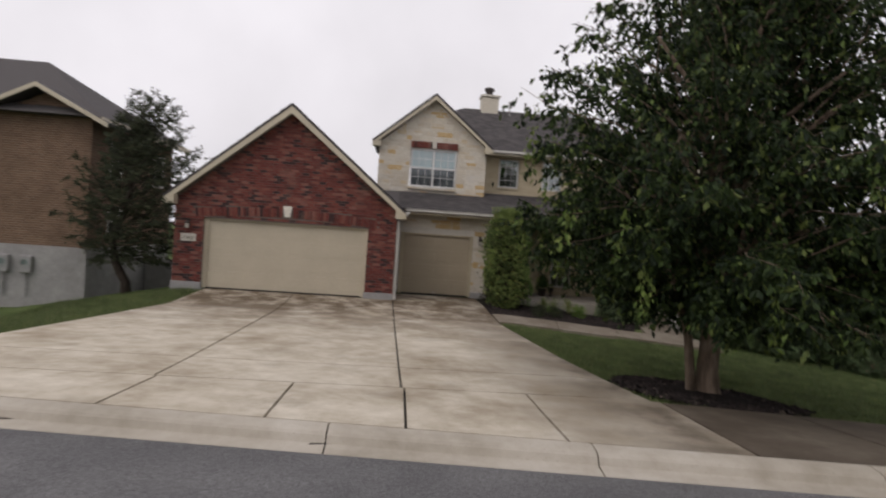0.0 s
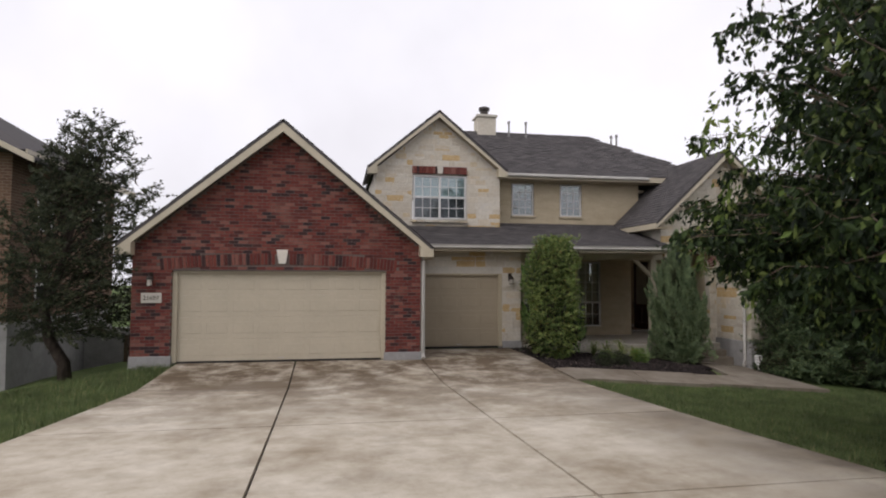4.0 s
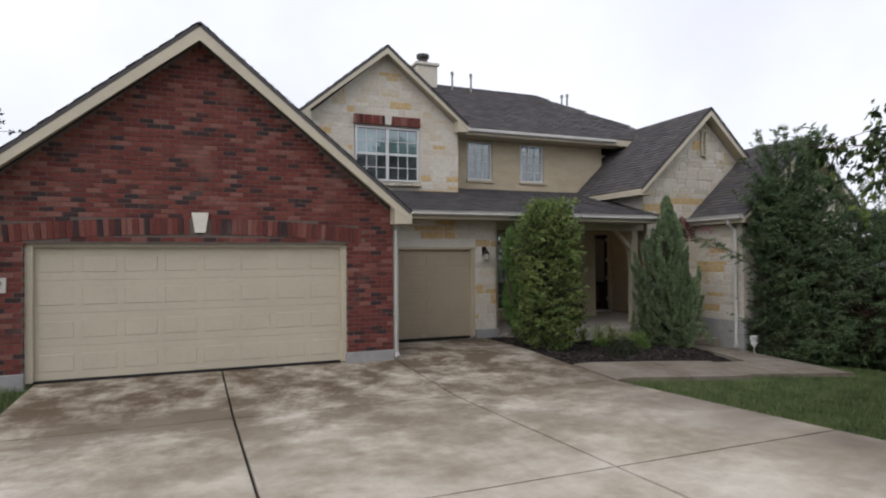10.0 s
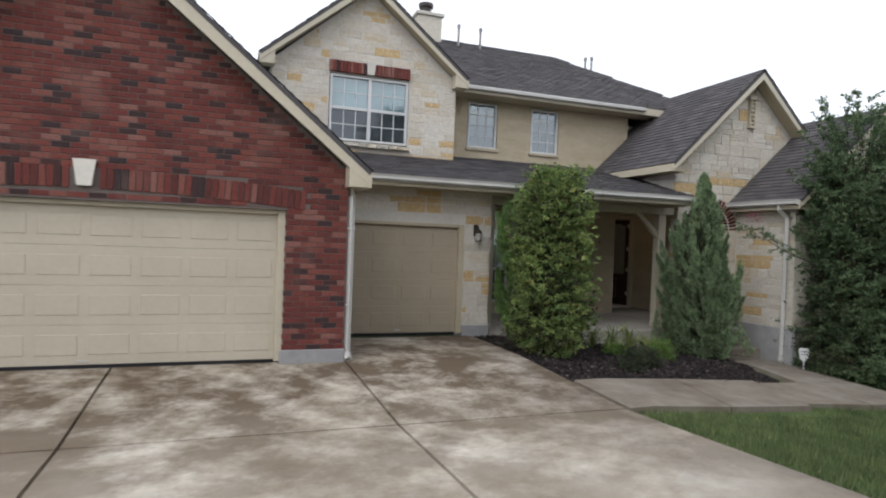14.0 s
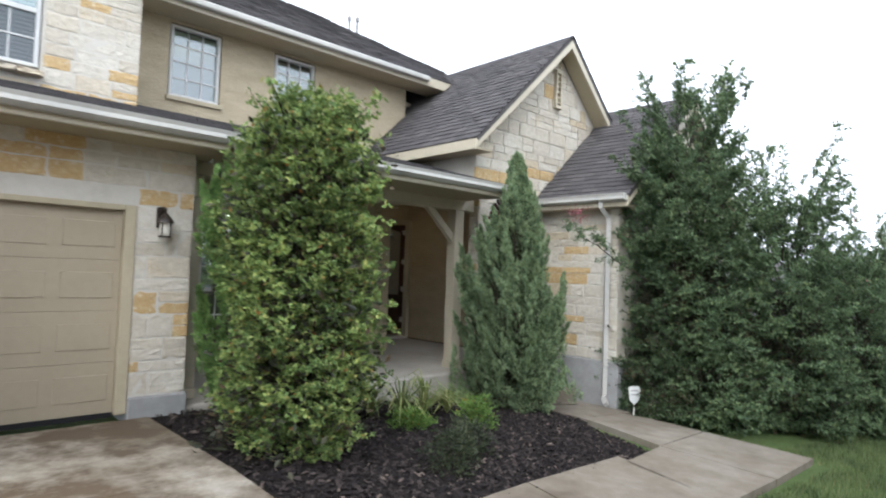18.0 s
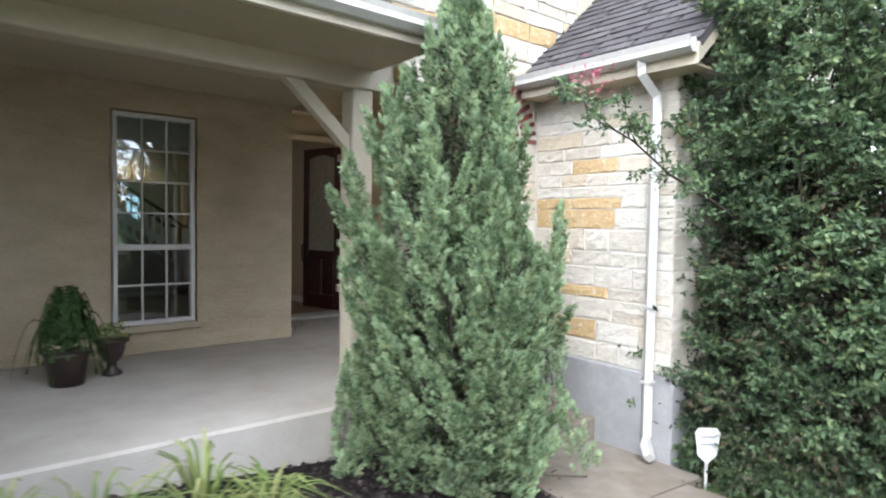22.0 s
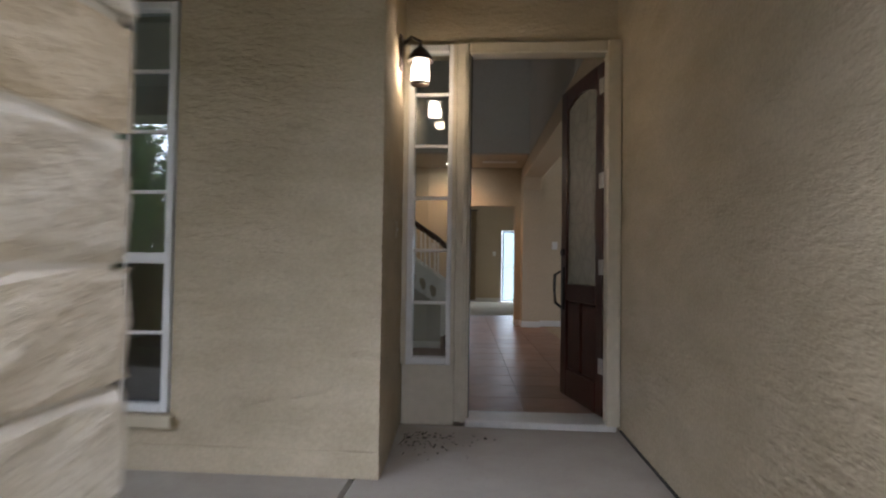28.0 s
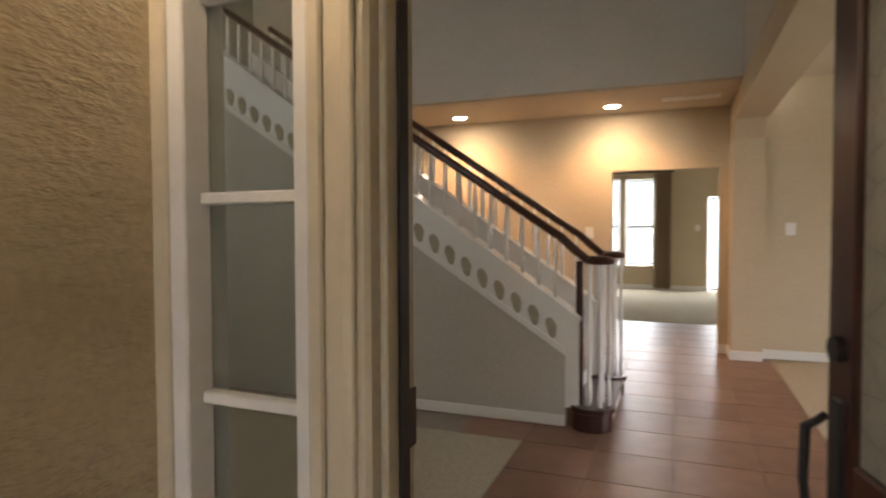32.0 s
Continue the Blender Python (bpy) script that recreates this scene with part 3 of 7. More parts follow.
lines = [edge_l, lambda y: -2.98 - 0.023 * y, lambda y: 0.03 - 0.022 * y, edge_r]
rows = [(0.13, -2.7), (-2.7, -6.2), (-6.2, -9.6), (-9.6, -10.95), (-10.95, -12.93)]
for r, (y1, y0) in enumerate(rows):
    cols = lines if r < 4 else [lambda y: -7.1, lambda y: -5.2, lambda y: -2.69, lambda y: -1.05, lambda y: 0.31, lambda y: 1.85, lambda y: 3.62, lambda y: 5.4, lambda y: 7.2]
    for a, b in zip(cols, cols[1:]):
        def skew(u, y, a=a, b=b, front_row=(r == 4)):
            x0, x1 = float(a(y)) + J, float(b(y)) - J
            x = x0 + (x1 - x0) * u
            return x, y + ((-12.69 - SKEW * x + 12.914) * (-10.966 - y) / 1.948 if front_row else 0)
        # end slabs take the dark pavement colour, tree shade included
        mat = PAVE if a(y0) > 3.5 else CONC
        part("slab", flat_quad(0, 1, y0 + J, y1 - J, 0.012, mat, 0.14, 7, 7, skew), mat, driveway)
# apron in front of the small garage door, and the joints' dark filling
part("slab", flat_quad(0.02, 2.84, 0.0, 2.06, 0.012, CONC, 0.14), CONC, driveway)
part("joint_filling", flat_quad(0, 1, -13.0, 0, -0.035, JOINT, 0.1, 12, 90, lambda u, y: (float(edge_l(y)) + 0.03 + (float(edge_r(y)) - float(edge_l(y)) - 0.06) * u, y)), JOINT, driveway)

pavement = empty("pavement", "concrete footpath beside the street", "pavement", kind="structure")
for a in list(np.arange(7.2, 34, 1.9)) + list(np.arange(-36.6, -7.2, 1.84)):
    part("slab", flat_quad(a + J, a + 1.84 - J, -12.5, -11.1, 0.012, PAVE, 0.1, 3, 3, aslant), PAVE, pavement)

garden_path = empty("garden_path", "brown stained concrete garden path to the steps", "path", kind="structure")


def quad_path(p):
    def skew(u, w):
        a, b, c, d = (Vector(q) for q in p)
        q = (a * (1 - u) + b * u) * (1 - w) + (d * (1 - u) + c * u) * w
        return q.x, q.y
    part("slab", flat_quad(0, 1, 0, 1, 0.02, WALK, 0.12, 6, 6, skew), WALK, garden_path)


quad_path(((2.9, -2.72), (4.55, -2.6), (4.85, -1.2), (2.9, -1.5)))
quad_path(((4.57, -2.6), (6.2, -2.42), (6.62, -1.02), (4.87, -1.2)))
quad_path(((6.24, -2.3), (7.7, -2.22), (7.68, -0.96), (6.5, -1.18)))
quad_path(((7.72, -2.22), (9.5, -2.08), (9.4, -0.75), (7.7, -0.96)))
quad_path(((7.7, -0.94), (9.4, -0.73), (9.3, 0.45), (8.1, 0.42)))
quad_path(((8.1, 0.44), (9.6, 0.47), (9.6, 1.7), (8.3, 1.7)))

# planting bed of dark mulch
bed = tagged(new("planting_bed", flat_quad(0, 1, 0, 1, -0.012, SOIL, 0.08, 14, 12, lambda u, w: (2.88 + (5.6 - 1.15 * (1 - w)) * u if w < 0.45 else 2.88 + 5.42 * u, -1.5 + 3.7 * w + 0.45 * u * (1 - w)))), "dark bark mulch bed in front of the porch", kind="structure")


def chips(name, n, place, size, mat, flat=0.35):
    """Many small loose bark chips as one sheet of stuff."""
    p = place(n)
    s = size * rng.uniform(0.4, 1.3, (n, 1))
    yaw = rng.uniform(0, 6.28, n)
    u = np.stack([np.cos(yaw), np.sin(yaw), rng.normal(0, flat, n)], -1)
    w = np.stack([-np.sin(yaw), np.cos(yaw), rng.normal(0, flat, n)], -1) * rng.uniform(0.25, 0.6, (n, 1))
    h = np.zeros((n, 3))
    h[:, 2] = 0.22
    v = np.stack([p - u * s - w * s, p + u * s - w * s, p + u * s + w * s, p - u * s + w * s, p + h * s * 2 - u * s * 0.4, p + h * s * 2 + u * s * 0.4], 1).reshape(-1, 3)
    b = np.arange(n)[:, None] * 6
    f = np.concatenate([b + [0, 1, 5, 4], b + [2, 3, 4, 5]])
    t = np.concatenate([b + [1, 2, 5], b + [3, 0, 4]])
    me = bpy.data.meshes.new(name)
    me.from_pydata(v.tolist(), [], f.tolist() + t.tolist())
    me.materials.append(mat)
    return me


def bed_spots(n):
    u, w = rng.uniform(0, 1, n), rng.uniform(0, 1, n)
    x = np.where(w < 0.45, 2.88 + (5.6 - 1.15 * (1 - w)) * u, 2.88 + 5.42 * u)
    y = -1.5 + 3.7 * w + 0.45 * u * (1 - w)
    return np.stack([x, y, land(x, y) + 0.0], -1)


tagged(new("bark_chips", chips("bark_chips", 9000, bed_spots, 0.028, MULCH)), "loose dark brown bark chips on the bed", "mulch", kind="stuff")


def tree_spots(n):
    a, r = rng.uniform(0, 6.28, n), np.sqrt(rng.uniform(0, 1, n))
    x, y = 4.95 + 1.45 * r * np.cos(a), -9.7 + 1.15 * r * np.sin(a)
    return np.stack([x, y, land(x, y) - 0.01], -1)


tagged(new("bark_chips", chips("bark_chips", 4000, tree_spots, 0.045, MULCH)), "dark bark mulch ring under the tree", "mulch", kind="stuff")
mulch_ring = MB()
ring = [(4.95 + 1.45 * math.cos(a) * (1 + 0.06 * math.sin(5 * a)), -9.7 + 1.15 * math.sin(a)) for a in np.linspace(0, 6.2832, 40)[:-1]]
mulch_ring.add([(4.95, -9.7, height(4.95, -9.7) + 0.05)] + [(x, y, height(x, y) - 0.03) for x, y in ring], [(0, i + 1, (i + 1) % 39 + 1) for i in range(39)])
struct("mulch_ring", mulch_ring, SOIL, "dark mulch soil round the tree", True)


def blades(name, n, place, lo, hi, width, mat, lean=0.4):
    p = place(n)
    n = len(p)
    yaw, h = rng.uniform(0, 6.28, n), rng.uniform(lo, hi, n)
    d = np.stack([np.cos(yaw), np.sin(yaw), np.zeros(n)], -1)
    s = np.stack([-np.sin(yaw), np.cos(yaw), np.zeros(n)], -1) * width
    tip = p + d * (h * rng.uniform(0, 2 * lean, n))[:, None] + np.array((0, 0, 1)) * h[:, None]
    v = np.stack([p - s, p + s, tip], 1).reshape(-1, 3)
    return raw(name, v, np.arange(n * 3).reshape(-1, 3), mat)


def lawn_spots(n):
    x, y = rng.uniform(2.9, 13.5, n), rng.uniform(-10.8, 0.4, n)
    ok = (x > edge_r(y) + 0.01) & ~((y > -2.7) & (x < 6.3)) & ~((y > -2.3) & (x < 9.55)) & ~((y > -1.6) & (x > 9.4)) & (((x - 4.95) / 1.42) ** 2 + ((y + 9.7) / 1.12) ** 2 > 1)
    keep = rng.uniform(0, 1, n) < np.clip(1.3 - np.hypot(x - 6, y + 4) / 9, 0.15, 1)
    x, y = x[ok & keep], y[ok & keep]
    return np.stack([x, y, land(x, y) - 0.065], -1)


tagged(new("lawn_grass", blades("lawn_grass", 190000, lawn_spots, 0.04, 0.1, 0.0045, GRASS)), "short green lawn grass with dry patches", "grass", kind="stuff")


def left_spots(n):
    x, y = rng.uniform(-10, -5.6, n), rng.uniform(-9.5, 0.4, n)
    ok = x < edge_l(y) - 0.01
    x, y = x[ok], y[ok]
    return np.stack([x, y, land(x, y) - 0.065], -1)


tagged(new("lawn_grass", blades("lawn_grass", 50000, left_spots, 0.05, 0.16, 0.006, GRASS)), "rough green grass beside the driveway", "grass", kind="stuff")

# ---------- masonry ----------


def chip_mesh(name, mat, n, amp):
    """A rough-faced unit block, front towards -y, for stones of one kind."""
    mb = MB()
    gu, gw = (-0.5, -0.44, -0.16, 0.16, 0.44, 0.5), (-0.5, -0.4, 0.0, 0.4, 0.5)
    v = []
    for z in gw:
        for x in gu:
            e = max(abs(x), abs(z)) > 0.49
            j = 0.0 if e else 1.0
            y = -0.2 + 0.14 * rng.uniform(-1, 1) if e else -0.33 + amp * rng.uniform(-1, 1)
            v.append((x + rng.uniform(-0.05, 0.05) * j * (abs(x) < 0.3) - 0.012 * e * rng.random() * (1 if x > 0 else -1), y, z + rng.uniform(-0.06, 0.06) * j - 0.035 * e * rng.random() * (1 if z > 0 else -1)))
    f = [(r * 6 + c, r * 6 + c + 1, r * 6 + c + 7, r * 6 + c + 6) for r in range(4) for c in range(5)]
    ring = [0, 1, 2, 3, 4, 5, 11, 17, 23, 29, 28, 27, 26, 25, 24, 18, 12, 6]
    for i in ring:
        v.append((v[i][0], 0.5, v[i][2]))
    f += [(ring[i], 30 + i, 30 + (i + 1) % 18, ring[(i + 1) % 18]) for i in range(18)]
    return mb.add(v, f).mesh(name, mat, False)


STONES = [chip_mesh("stone", STONE, i, 0.1) for i in range(9)]
STONES_O = [chip_mesh("stone", ORANGE, i, 0.1) for i in range(4)]


def stonework(parent, place, width, z0, z1, inside, orange=0.07, depth=0.04, course=(0.13, 0.2, 0.25), force=()):
    """Courses of rough stones on a wall. place(u, z) gives the point and the wall's turn; inside(u0, u1, z0, z1) tells which stones stay."""
    z = z0
    while z < z1 - 0.03:
        h = min(rng.choice(course) * rng.uniform(0.9, 1.1), z1 - z)
        if z1 - z - h < 0.07:
            h = z1 - z
        u = 0.0
        first = True
        while u < width - 0.02:
            w = rng.uniform(0.2, 0.62) * (0.6 if first and rng.random() < 0.5 else 1)
            first = False
            if width - u - w < 0.14:
                w = width - u
            zz, hh = z, h
            spans = [(z, h)] if h < 0.19 or rng.random() > 0.25 else [(z, h / 2), (z + h / 2, h / 2)]
            for zz, hh in spans:
                for a, b in inside(u, u + w, zz, zz + hh):
                    if b - a < 0.05:
                        continue
                    m = (a + b) / 2
                    hot = rng.random() < orange or any(fa < m < fb and fc < zz + hh / 2 < fd for fa, fb, fc, fd in force)
                    me = (STONES_O if hot else STONES)[rng.integers(4 if hot else 9)]
                    o = new("stone", me)
                    at, turn = place(m, zz + hh / 2)
                    o.matrix_world = Matrix.Translation(at) @ Matrix.Rotation(turn, 4, "Z") @ Matrix.Translation((0, 0.039, 0)) @ Matrix.Diagonal((b - a - 0.006, depth * rng.uniform(0.8, 1.3), hh - 0.004, 1)) @ Matrix.Rotation(math.pi * (rng.random() < 0.5), 4, "Y")
                    o.parent = parent
            u += w
        z += h


def gable_clip(x0, x1, eave, slope, apex, off, holes=()):
    """Clips stones to a gable: half width at height z, minus openings. Coordinates from off."""
    def inside(u0, u1, z0, z1):
        lo, hi = off + u0, off + u1
        top = z1
        half = (apex[1] - top) / slope
        if top > eave:
            lo, hi = max(lo, apex[0] - half), min(hi, apex[0] + half)
        spans = [(lo, hi)] if hi > lo else []
        for hx0, hx1, hz0, hz1 in holes:
            if z1 > hz0 + 0.03 and z0 < hz1 - 0.03:
                out = []
                for a, b in spans:
                    if b <= hx0 or a >= hx1:
                        out.append((a, b))
                    else:
                        out += [s for s in ((a, hx0), (hx1, b)) if s[1] - s[0] > 0.03]
                spans = out
        return [(a - off, b - off) for a, b in spans]
    return inside


def front(off, y):
    return lambda u, z: (Vector((off + u, y, z)), 0.0)


# ---------- garage ----------
gar = MB()
gar.box(-6.63, -5.78, 0.007, 0.3, 0.16, 2.12).box(-0.86, -0.007, 0.007, 0.3, 0.16, 2.12)
gar.prism([(-6.63, 2.12), (-0.007, 2.12), (-0.007, 2.72), (-3.32, 5.46), (-6.63, 2.72)], "y", 0.007, 0.3)
gar.box(-6.62, -6.32, 0.3, 4.3, 0.16, 2.8).box(-0.33, -0.007, 0.3, 4.3, 0.16, 2.8)
garage_wall = struct("garage_wall", gar, MORTAR, "red brick gable wall of the garage")
fnd = MB()
for a, b in ((-6.66, -5.76), (-0.9, 0.01)):
    fnd.box(a, b, -0.02, 0.34, -0.3, 0.17, 0.01)
struct("garage_foundation", fnd, FOUND, "grey concrete foundation strip under the brick")

BL, BH, CY = 0.2, 0.066, 0.0762
brick_me = MB().box(-0.5, 0.5, -0.5, 0.5, -0.5, 0.5, 0.04).mesh("brick", BRICK)
R0 = 26.0
arch_c = (-3.32, 2.27 - R0)


def arch_z(x):
    return arch_c[1] + math.sqrt(R0 * R0 - (x - arch_c[0]) ** 2)


singles, rest = [], []
row = 0
z = 0.17
while z < 5.4:
    zm = z + BH / 2
    half = 3.31 if zm < 2.72 else min(3.31, (5.44 - zm - 0.03) / 0.833)
    x = -3.32 - 3.31 + (-(BL + 0.01) / 2 if row % 2 else 0)
    while x < 0:
        a, b = max(x, -3.32 - half), min(x + BL, -3.32 + half)
        x += BL + 0.01
        if b - a < 0.03:
            continue
        spans = [(a, b)]
        if zm < 2.12:
            spans = [(max(a, p), min(b, q)) for p, q in ((-6.63, -5.77), (-0.87, 0))]
        m = (a + b) / 2
        if 2.1 < zm < 2.75 and abs(m + 3.32) < 2.72 and arch_z(m) - 0.02 < zm < arch_z(m) + 0.29:
            continue
        for p, q in spans:
            if q - p > 0.025:
                (singles if zm < 2.12 and len(singles) < 285 else rest).append((p, q, zm))
    z += CY
    row += 1
for p, q, zm in singles:
    o = new("brick", brick_me)
    o.matrix_world = Matrix.Translation(((p + q) / 2, 0.035 + rng.uniform(-0.003, 0.003), zm)) @ Matrix.Diagonal((q - p, 0.07, BH, 1))
    o.parent = garage_wall
mb = MB()
for p, q, zm in rest:
    d = rng.uniform(-0.003, 0.003)
    mb.box(p, q, d, 0.07 + d, zm - BH / 2, zm + BH / 2, 0.004)
for zz in np.arange(0.17, 2.7, CY):
    for i, yy in enumerate(np.arange(0.08 + (0.1 if int(zz / CY) % 2 else 0), 2.1, 0.21)):
        mb.box(-0.07, 0.0, yy, yy + BL, zz, zz + BH, 0.004)
tagged(part("brickwork", mb, BRICKS, garage_wall), "dark red and brown clay bricks", kind="stuff")
n_sol = 66
for i in range(n_sol):
    x = -3.32 - 2.72 + 5.44 * (i + 0.5) / n_sol
    if abs(x + 3.32) < 0.13:
        continue
    o = new("soldier_brick", brick_me)
    ang = math.asin((x - arch_c[0]) / R0)
    o.matrix_world = Matrix.Translation((x, 0.028, arch_z(x) + 0.135)) @ Matrix.Rotation(ang, 4, "Y") @ Matrix.Diagonal((0.069, 0.075, 0.265, 1))
    o.parent = garage_wall
key = MB().prism([(-3.4, 2.3), (-3.24, 2.3), (-3.19, 2.63), (-3.45, 2.63)], "y", -0.045, 0.05)
part("keystone", key, paint_mat("cast_stone", (0.7, 0.66, 0.58), 0.8, 0.1), garage_wall, "cream cast stone keystone")

plaque = empty("address_plaque", "pale stone address plaque set in the brick", "sign", at=(-6.2, -0.01, 1.5))
part("plate", MB().box(-6.42, -5.98, -0.03, 0.03, 1.38, 1.61, 0.008), STONE_MORTAR, plaque).matrix_parent_inverse = Matrix.Translation((6.2, 0.01, -1.5))
pl = plaque.children[0]
txt = bpy.data.curves.new("house_number", "FONT")
txt.body, txt.size, txt.extrude, txt.align_x = "21607", 0.14, 0.003, "CENTER"
txt.materials.append(BRONZE)
num = new("house_number", txt)
num.parent = plaque
num.location, num.rotation_euler = (0, -0.024, -0.05), (radians(90), 0, 0)


def garage_door(name, x0, x1, y, h, cols, mat, label):
    d = empty(name, label, "garage door")
    mb = MB()
    t = 0.09
    fr = MB()
    fr.box(x0 - 0.02, x0 + t, y - 0.04, y + 0.14, 0, h, 0.006).box(x1 - t, x1 + 0.02, y - 0.04, y + 0.14, 0, h, 0.006).box(x0 + t, x1 - t, y - 0.04, y + 0.14, h - 0.06, h, 0.006)
    part("frame", fr, FRAME if mat == DOORP else SOFFIT, d, "cream painted timber frame")
    n, a, b = 4, x0 + t, x1 - t
    hh = (h - 0.06 - 0.02) / n
    for r in range(n):
        z0 = 0.02 + r * hh
        mb = MB().box(a, b, y + 0.03, y + 0.08, z0 + 0.001, z0 + hh - 0.001, 0.004)
        w = (b - a) / cols
        for c in range(cols):
            u = a + c * w
            mb.box(u + 0.06, u + w - 0.06, y + 0.0225, y + 0.04, z0 + 0.13, z0 + hh - 0.12, 0.005)
        part("door_panel", mb, mat, d)
    part("backing", MB().box(a, b, y + 0.082, y + 0.1, 0.0, h - 0.06), mat, d)
    part("weather_seal", MB().box(a, b, y + 0.03, y + 0.07, -0.03, 0.02), IRON, d)
    lb = MB().box((a + b) / 2 - 0.06, (a + b) / 2 + 0.06, y + 0.012, y + 0.02, 0.06, 0.085)
    part("handle", lb, GUTTER, d)
    return d


garage_door("garage_door", -5.76, -0.88, 0.12, 2.12, 8, DOORP, "wide almond panelled sectional garage door in brick")
garage_door("garage_door", 0.16, 2.64, 2.2, 2.1, 4, TANP, "single tan panelled garage door in limestone")


# ---------- roofs ----------
def shingles(parent, o, u, v, width, length, clip=None, mat=SHINGLE, w=0.3, expo=0.145, lift=0.0):
    """Rows of thin shingle tabs from an eave point o along u and up the slope v, joined."""
    o, u, v = np.array(o, float), np.array(u, float), np.array(v, float)
    u, v = u / np.linalg.norm(u), v / np.linalg.norm(v)
    nrm = np.cross(u, v)
    if nrm[2] < 0:
        nrm = -nrm
    n_r, n_c = int(length / expo) + 1, int(width / w) + 2
    r, c = np.meshgrid(np.arange(n_r), np.arange(n_c), indexing="ij")
    r, c = r.ravel(), c.ravel()
    a = c * w - (r % 2) * w / 2 + rng.uniform(-0.02, 0.02, len(r)) - w / 4
    b = r * expo + rng.uniform(-0.006, 0.006, len(r))
    a0, a1 = np.clip(a, 0, width), np.clip(a + w * rng.uniform(0.9, 0.985, len(r)), 0, width)
    ok = (a1 - a0 > 0.03) & (b < length)
    if clip:
        ok &= clip((a0 + a1) / 2, b)
    a0, a1, b = a0[ok], a1[ok], b[ok]
    top = np.minimum(b + expo * 1.25, length)
    lo, hi, base = 0.024 + lift, 0.008 + lift, -0.004
    lo = lo + rng.uniform(-0.004, 0.004, len(b))

    def pt(p, q, h):
        return o + p[:, None] * u + q[:, None] * v + (h if np.ndim(h) else np.full(len(p), h))[:, None] * nrm
    V = np.stack([pt(a0, b, lo), pt(a1, b, lo), pt(a1, top, hi), pt(a0, top, hi), pt(a0, b, base), pt(a1, b, base)], 1).reshape(-1, 3)
    i = np.arange(len(b))[:, None] * 6
    F = np.concatenate([i + [0, 1, 2, 3], i + [4, 5, 1, 0]])
    ob = part("shingles", raw("shingles", V, F, mat), mat, parent, "charcoal asphalt shingles")
    ob["kind"] = "stuff"


def roof(name, polys, label, thick=0.06):
    mb = MB()
    for p in polys:
        p = [Vector(q) for q in p]
        n = (p[1] - p[0]).cross(p[2] - p[0]).normalized()
        if n.z < 0:
            n = -n
        k = len(p)
        mb.add([q for q in p] + [q - n * thick for q in p], [tuple(range(k)), tuple(range(2 * k - 1, k - 1, -1))] + [(i, i + k, (i + 1) % k + k, (i + 1) % k) for i in range(k)])
    return struct(name, mb, SHINGLE, label)


def rake(parent, pts, y0, y1, h=0.2, mat=FRAME):
    """Barge boards under a gable's two slopes: pts left end, apex, right end as (x, z)."""
    (ax, az), (mx, mz), (bx, bz) = pts
    mb = MB()
    for p, q in (((ax, az), (mx, mz)), ((bx, bz), (mx, mz))):
        mb.prism([p, q, (q[0], q[1] - h * 1.3), (p[0], p[1] - h)], "y", y0, y1)
    part("barge_board", mb, mat, parent, "cream painted barge boards")
    mb = MB()
    for p, q in (((ax, az), (mx, mz)), ((bx, bz), (mx, mz))):
        mb.prism([(p[0], p[1] - 0.11), (q[0], q[1] - 0.12), (q[0], q[1] - 0.15), (p[0], p[1] - 0.14)], "y", y1, y1 + 0.3)
    part("soffit", mb, SOFFIT, parent)


def eave_box(mb, x0, x1, y0, y1, z0, z1):
    mb.box(x0, x1, y0, y1, z0, z1, 0.006)


GS = 0.833
g_apex, g_eave = 5.68, 2.7
garage_roof = roof("garage_roof", [((-6.9, -0.32, g_eave), (-3.32, -0.32, g_apex), (-3.32, 6, g_apex), (-6.9, 6, g_eave)), ((0.26, -0.32, g_eave), (-3.32, -0.32, g_apex), (-3.32, 6, g_apex), (0.26, 6, g_eave))], "charcoal shingled garage roof")
rake(garage_roof, ((-6.9, g_eave - 0.02), (-3.32, g_apex - 0.03), (0.26, g_eave - 0.02)), -0.315, -0.27, 0.2)
sl = math.hypot(3.58, g_apex - g_eave)
shingles(garage_roof, (0.26, -0.33, g_eave), (0, 1, 0), (-3.58, 0, g_apex - g_eave), 5.0, sl)
shingles(garage_roof, (-6.9, -0.33, g_eave), (0, 1, 0), (3.58, 0, g_apex - g_eave), 5.0, sl, w=0.6, expo=0.3)
ret = MB()
for a, b, s in ((-6.9, -6.58, 1), (-0.06, 0.26, -1)):
    pz = g_eave - 0.22
    ret.prism([(a, pz), (b, pz), (b, pz + (0.42 if s > 0 else 0.1)), (a, pz + (0.1 if s > 0 else 0.42))], "y", -0.31, 0.0)
part("eave_return", ret, FRAME, garage_roof, "cream boxed eave returns")
ef = MB().box(0.05, 0.26, 0.0, 1.7, 2.48, 2.52).box(0.24, 0.262, 0.0, 1.7, 2.5, 2.68).box(-6.9, -6.6, 0.0, 6, 2.48, 2.52).box(-6.9, -6.88, 0, 6, 2.5, 2.68)
part("fascia", ef, FRAME, garage_roof)

# stone-faced single garage and porch
st = MB()
st.box(0.0, 3.23, 2.18, 2.44, 2.1, 2.84).box(0.0, 0.16, 2.18, 2.44, 0.1, 2.1).box(2.64, 3.2, 2.18, 2.44, 0.1, 2.1)
st.box(2.96, 3.2, 2.44, 5.04, 0.1, 2.84)
wall_small_garage = struct("wall_small_garage", st, STONE_MORTAR, "cream and orange limestone wall round the single garage door")


def holes_in(*hs):
    return gable_clip(0, 99, 99, 1, (0, 999), 0, hs)


